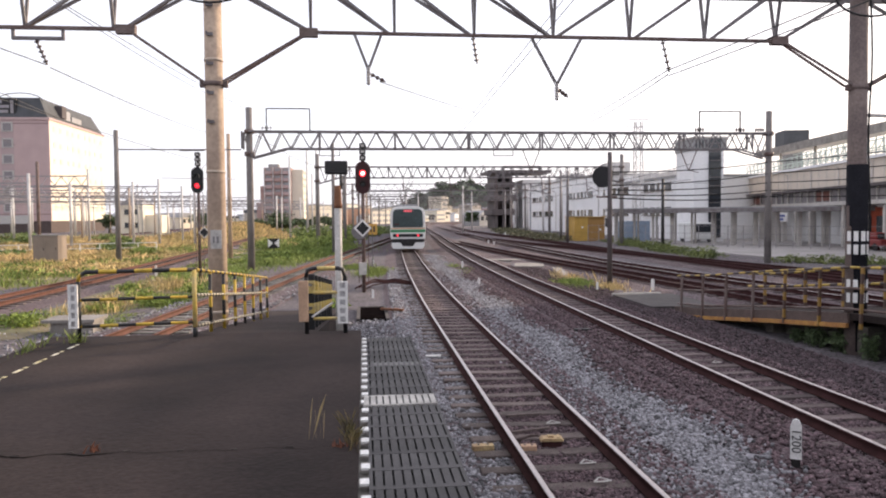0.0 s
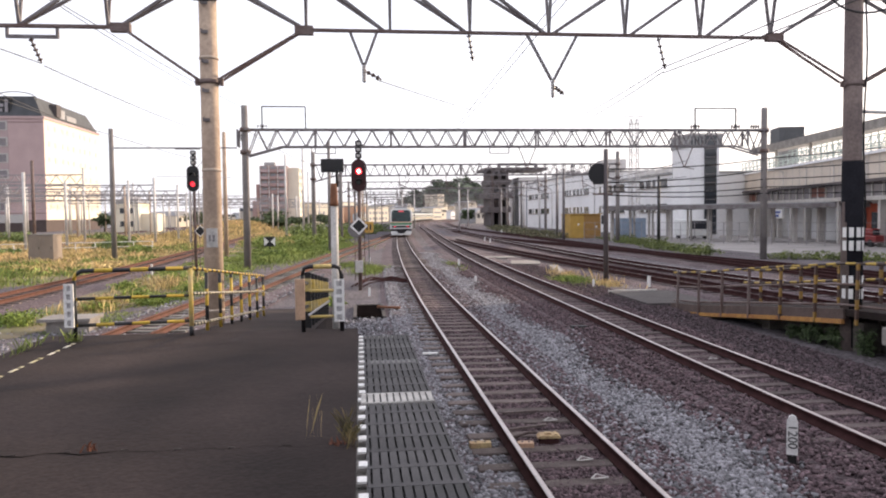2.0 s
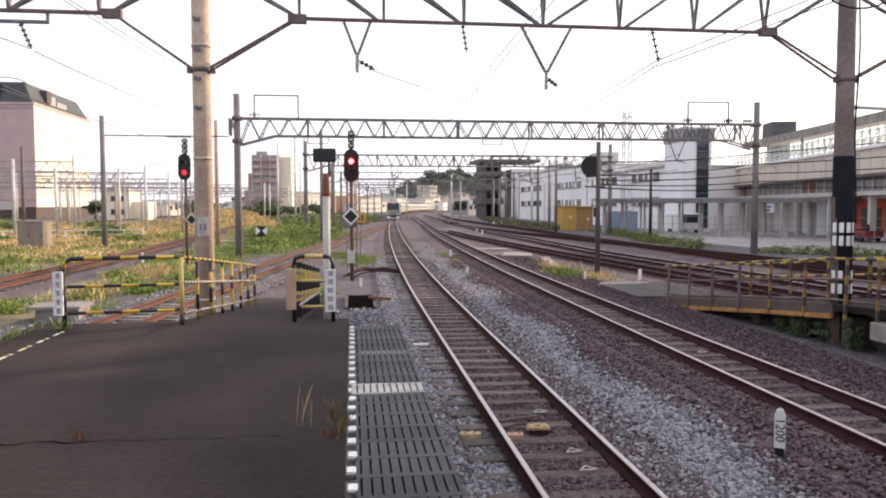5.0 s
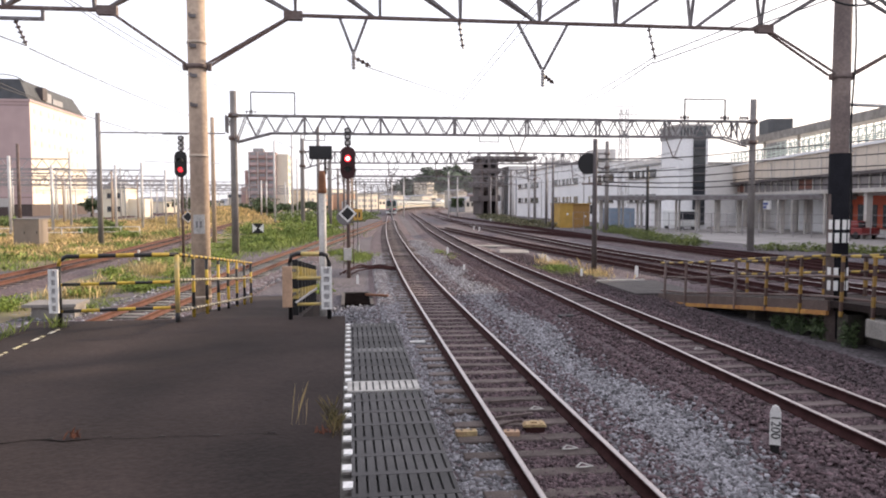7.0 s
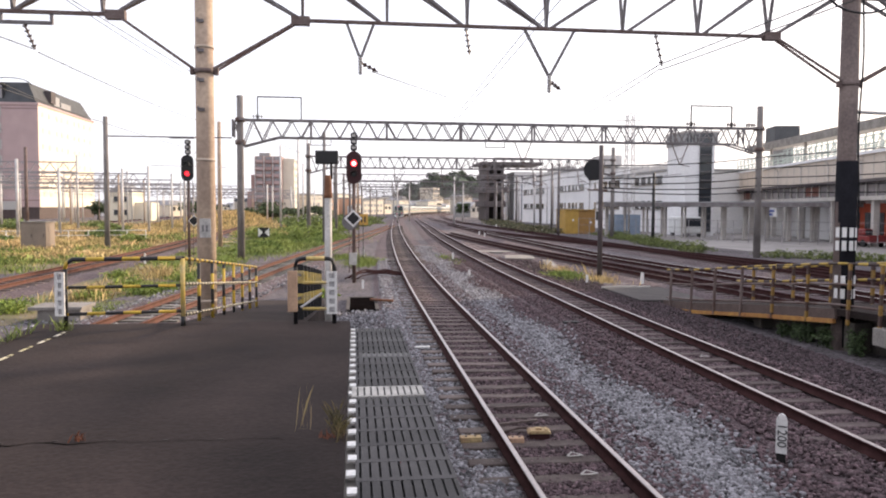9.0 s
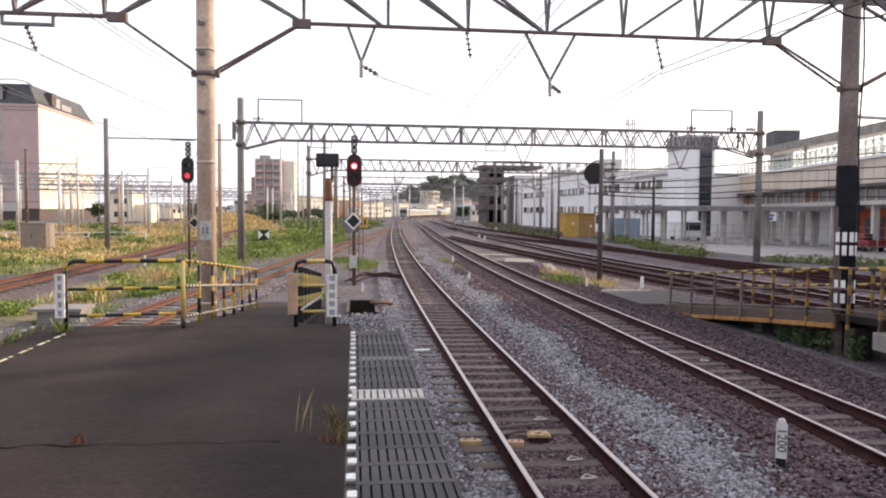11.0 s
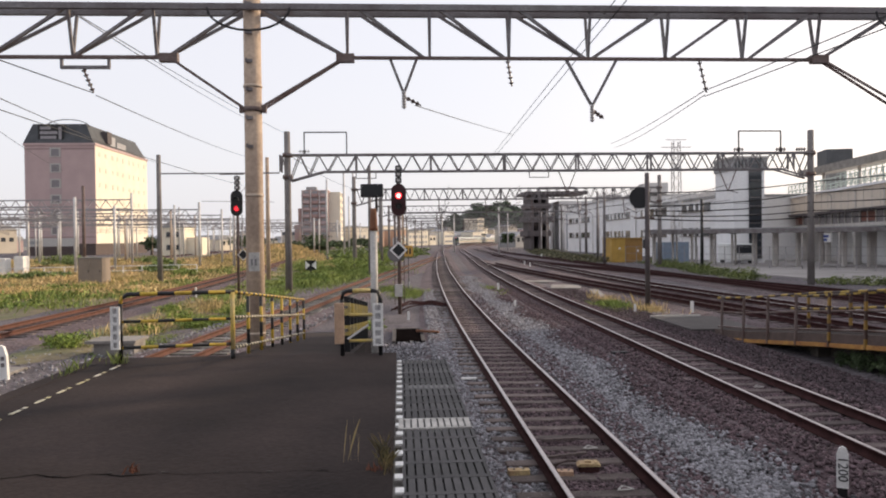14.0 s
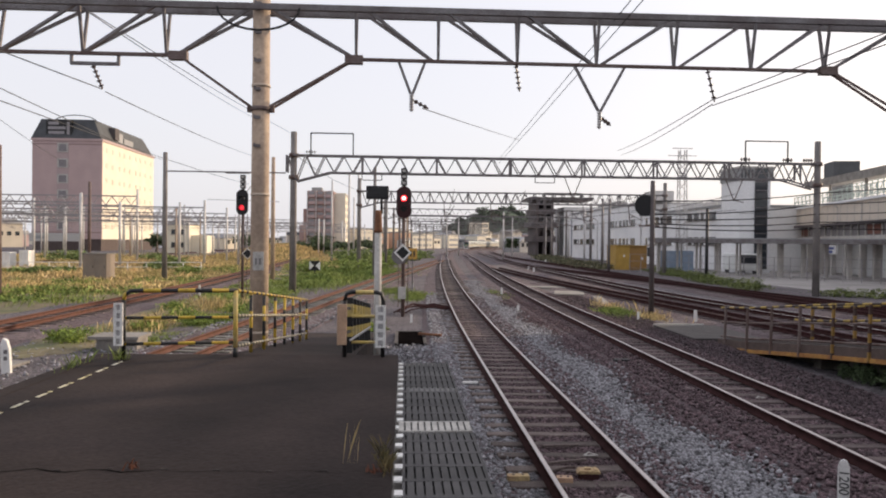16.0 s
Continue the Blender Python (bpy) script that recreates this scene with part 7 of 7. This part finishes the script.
def stones(n, area, size, material, seed, name, label):
    """Broken stones: jittered twenty-sided pieces laid over a strip area(r, n) -> x, y, z."""
    bm = B()
    bmesh.ops.create_icosphere(bm, subdivisions=1, radius=1)
    bv = np.array([v.co[:] for v in bm.verts]); bf = np.array([[v.index for v in f.verts] for f in bm.faces])
    bm.free()
    r = np.random.RandomState(seed)
    x, y, z = area(r, n)
    s = size * (0.6 + 0.8 * r.rand(n))
    v = bv[None] * (1 + 1.15 * (r.rand(n, len(bv), 1) - 0.5)) * (s[:, None] * (0.65 + 0.7 * r.rand(n, 3)))[:, None, :]
    a1 = r.rand(n) * 6.283
    c, q = np.cos(a1)[:, None], np.sin(a1)[:, None]
    v = np.stack([v[..., 0] * c - v[..., 1] * q, v[..., 0] * q + v[..., 1] * c, v[..., 2] * 0.8], -1)
    v += np.stack([x, y, z], -1)[:, None, :]
    f = (bf[None] + (np.arange(n) * len(bv))[:, None, None]).reshape(-1, 3)
    return stuff(name, (v.reshape(-1, 3), f), material, label, "ballast")


def near_y(r, n, y0, y1):
    """Denser towards the camera."""
    u = r.rand(n)
    return y0 * (y1 / y0) ** u


MX = lambda y: np.interp(y, *LINES["main"])
SX = lambda y: np.interp(y, *LINES["second"])
GX = lambda y: np.interp(y, *LINES["siding"])


def strip(f0, a0, a1, y0, y1, z):
    def area(r, n):
        y = near_y(r, n, y0, y1)
        return f0(y) + a0 + (a1 - a0) * r.rand(n), y, np.full(n, z) + 0.02 * r.rand(n)
    return area


def heap(f0, mid, sd, y0, y1, z):
    def area(r, n):
        y = near_y(r, n, y0, y1)
        return f0(y) + mid + sd * r.normal(size=n) + 0.25 * np.sin(y * 0.8), y, np.full(n, z) + 0.03 * r.rand(n)
    return area


stones(24000, heap(MX, 1.62, 0.33, 4, 60, -0.05), 0.027, M["stone_grey"], 1, "grey_ballast", "fresh blue-grey ballast beside the main track")
stones(14000, strip(MX, -1.65, -0.66, 4, 45, -0.06), 0.027, M["stone_grey"], 2, "grey_ballast", "grey ballast between the platform edge and the rail")
stones(20000, strip(MX, -0.52, 0.52, 4.5, 40, -0.052), 0.023, M["stone_brown"], 3, "brown_ballast", "rusty brown ballast between the rails")
stones(26000, strip(MX, 0.65, 3.6, 4.5, 45, -0.07), 0.027, M["stone_brown"], 4, "brown_ballast", "rusty brown ballast between two tracks")
stones(9000, strip(MX, 0.64, 1.35, 4.5, 40, -0.018), 0.026, M["stone_brown"], 14, "brown_ballast", "brown ballast heaped over the sleeper ends")
stones(5000, strip(MX, 0.7, 1.5, 4.5, 40, -0.012), 0.026, M["stone_grey"], 15, "grey_ballast", "grey ballast heaped over the sleeper ends")
stones(6000, strip(SX, -1.4, -0.64, 6, 45, -0.02), 0.026, M["stone_brown"], 16, "brown_ballast", "brown ballast over the sleeper ends")
stones(6000, strip(SX, 0.64, 1.4, 6, 45, -0.02), 0.026, M["stone_brown"], 17, "brown_ballast", "brown ballast over the far sleeper ends")
stones(12000, strip(SX, -0.5, 0.5, 6, 45, -0.062), 0.026, M["stone_brown"], 5, "brown_ballast", "rusty brown ballast of the second track")
# shoulder stones in a darker tone than the other brown ballast
stones(20000, strip(SX, 0.7, 3.0, 8, 45, -0.10), 0.026, mat("dark_ballast_stone", (0.098, 0.070, 0.078), 0.95, 0, 0.35, 8, 60, 0.3, per="island"), 6, "brown_ballast", "dark ballast shoulder beside the second track")
stones(7000, strip(GX, -1.9, 1.9, 8, 40, -0.075), 0.034, M["stone_grey"], 7, "grey_ballast", "grey ballast round the rusty siding")
stones(2600, lambda r, n: (-0.6 + 2.2 * r.rand(n), 11.5 + 11 * r.rand(n), -0.15 + 0.05 * r.rand(n)), 0.035, M["stone_grey"], 8, "grey_ballast", "grey ballast beyond the platform's end")
stones(1500, lambda r, n: (-11 + 6 * r.rand(n), 9 + 14 * r.rand(n), -0.16 + 0.02 * r.rand(n)), 0.035, M["stone_grey"], 9, "grey_ballast", "scattered grey ballast left of the siding")


# ---- the departing train ----
def train_car(last):
    """A commuter car, origin at rail level at its rear coupler, running along +y."""
    c = thing("train_car", (0, 0, 0), "silver train rear cab car with green and orange stripes" if last else "silver commuter train car with green and orange stripes", "train car", "cars of the departing train")
    L = 19.6
    bm = B()
    prism(bm, [(-1.40, 0.95), (1.40, 0.95), (1.475, 1.6), (1.45, 3.2), (1.30, 3.52), (0.8, 3.68), (-0.8, 3.68), (-1.30, 3.52), (-1.45, 3.2), (-1.475, 1.6)], 0.12 if last else 0.0, L)
    body = part("body", bm, M["silver"], c)
    for z0, z1, key in ((1.75, 1.93, "train_green"), (1.55, 1.72, "train_orange"), (3.3, 3.38, "train_green")):
        for s in (-1, 1):
            bm = B(); box(bm, min(s * 1.47, s * 1.49), max(s * 1.47, s * 1.49), 0.6, L, z0, z1); part("stripe", bm, M[key], body)
    for s in (-1, 1):
        for k in range(4):
            y = 2.0 + k * 4.8
            bm = B(); box(bm, min(s * 1.44, s * 1.492), max(s * 1.44, s * 1.492), y + 1.6, y + 3.6, 2.1, 3.0); part("window", bm, M["glass"], body)
            bm = B(); box(bm, min(s * 1.45, s * 1.488), max(s * 1.45, s * 1.488), y, y + 1.3, 1.1, 3.15); part("door", bm, M["galv"], body)
    for k in range(2):
        bm = B(); box(bm, -0.85, 0.85, 3 + k * 10, 5.6 + k * 10, 3.66, 3.95); part("air_conditioner", bm, M["roof_grey"], c)
    for y in (3.0, 16.6):
        bm = B(); box(bm, -1.1, 1.1, y - 1.4, y + 1.4, 0.35, 0.85); bg = part("bogie", bm, M["dark_steel"], c)
        for dy in (-1.05, 1.05):
            for s in (-1, 1):
                bm = B(); disc(bm, (s * 0.566, y + dy, 0.43), (1, 0, 0), 0.43, 0.13, 16); part("wheel", bm, M["rust_steel"], bg)
    bm = B(); box(bm, -1.2, 1.2, 6, 13.5, 0.4, 0.95); part("underframe_boxes", bm, M["dark_steel"], c)
    if last:
        bm = B()
        prism(bm, [(-1.42, 1.0), (1.42, 1.0), (1.475, 1.6), (1.46, 3.2), (1.30, 3.56), (0.8, 3.72), (-0.8, 3.72), (-1.30, 3.56), (-1.46, 3.2), (-1.475, 1.6)], -0.08, 0.14)
        fr = soft_part("cab_front", bm, M["train_white"], c, "white cab front", 0.05)
        bm = B(); prism(bm, [(-1.24, 1.98), (1.24, 1.98), (1.27, 2.3), (1.22, 3.30), (1.0, 3.50), (-1.0, 3.50), (-1.22, 3.30), (-1.27, 2.3)], -0.12, -0.07)
        ws = part("windscreen", bm, mat("teal_tinted_glass", (0.05, 0.075, 0.08), 0.15, 0, 0.2, 1, 5, 0, spec=0.6), fr, "dark tinted cab window")
        bm = B(); box(bm, -0.34, 0.34, -0.135, -0.12, 3.27, 3.43); part("destination_sign", bm, glow("red_destination", (0.75, 0.10, 0.12), 0.45), ws, "lit red destination sign")
        bm = B(); box(bm, -1.12, -0.7, -0.135, -0.12, 2.18, 2.30); part("cab_lamp", bm, M["red_hood"], ws)
        for z0, z1, key in ((1.86, 1.93, "train_orange"), (1.56, 1.80, "train_green")):
            bm = B(); box(bm, -1.44, 1.44, -0.095, -0.08, z0, z1); part("stripe", bm, M[key], fr)
        bm = B(); box(bm, -1.25, 1.25, -0.11, -0.08, 1.18, 1.44); lb_ = part("lamp_band", bm, M["black"], fr, "black lamp band")
        for s in (-1, 1):
            bm = B(); disc(bm, (s * 0.86, -0.12, 1.31), (0, 1, 0), 0.085, 0.03, 14); part("tail_light", bm, M["red_dim"], lb_, "red tail light")
        bm = B(); prism(bm, [(-1.36, 0.72), (-0.62, 0.72), (-0.42, 0.42), (0.42, 0.42), (0.62, 0.72), (1.36, 0.72), (1.38, 0.45), (1.22, 0.2), (-1.22, 0.2), (-1.38, 0.45)], -0.1, 0.2)
        part("skirt", bm, M["train_white"], c, "white lower skirt")
        # black panels fill the gap and skirt cutout in place of their shade
        bm = B(); box(bm, -1.34, 1.34, -0.06, 0.1, 0.70, 1.0); part("dark_gap", bm, M["black"], c)
        bm = B(); prism(bm, [(-0.74, 1.02), (0.74, 1.02), (0.62, 0.7), (0.42, 0.42), (-0.42, 0.42), (-0.62, 0.7)], -0.13, 0.0); part("coupler_cover", bm, M["black"], c)
        bm = B(); beam(bm, (0, -0.45, 0.8), (0, 0.2, 0.8), 0.2, 0.22); part("coupler", bm, M["dark_steel"], c)
        for s in (-1, 1):
            bm = B(); beam(bm, (-0.3 * s, -0.1, 3.7), (-0.3 * s, 0.3, 4.1), 0.03); part("aerial", bm, M["dark_steel"], c)
    return c


CARS = [train_car(True)]
proto = train_car(False)
CARS.append(proto)
for i in range(13):
    CARS.append(copy_thing(proto, pose(0, 60 + 20 * (i + 2), RZ)))

# a silver train standing far off on the left
for i in range(3):
    ob = copy_thing(proto, pose(-1.0 + i * 0.9, 262 + i * 20, RZ, 0, 0, -2.5))
    tagged(ob, "silver commuter train car standing far off in the yard", "train car", "cars of the standing train")


def motions():
    """The train leaves along the main track at a steady speed."""
    ys, xs = LINES["main"]
    s = np.concatenate([[0], np.cumsum(np.hypot(np.diff(xs), np.diff(ys)))])
    s0 = float(np.interp(62.9, ys, s))

    def at(d):
        return Vector((float(np.interp(d, s, xs)), float(np.interp(d, s, ys)), RZ))

    for i, car in enumerate(CARS):
        rows = []
        for k in range(0, 17):
            d = s0 + 18.75 * k + 20.0 * i
            a1, b1 = at(d + 3.0), at(d + 16.6)
            v = b1 - a1
            yaw = math.degrees(math.atan2(-v.x, v.y))
            p = a1 - v.normalized() * 3.0
            rows.append((float(k), pose(p.x, p.y, RZ, 0, 0, yaw)))
        walk(car, rows)


motions()
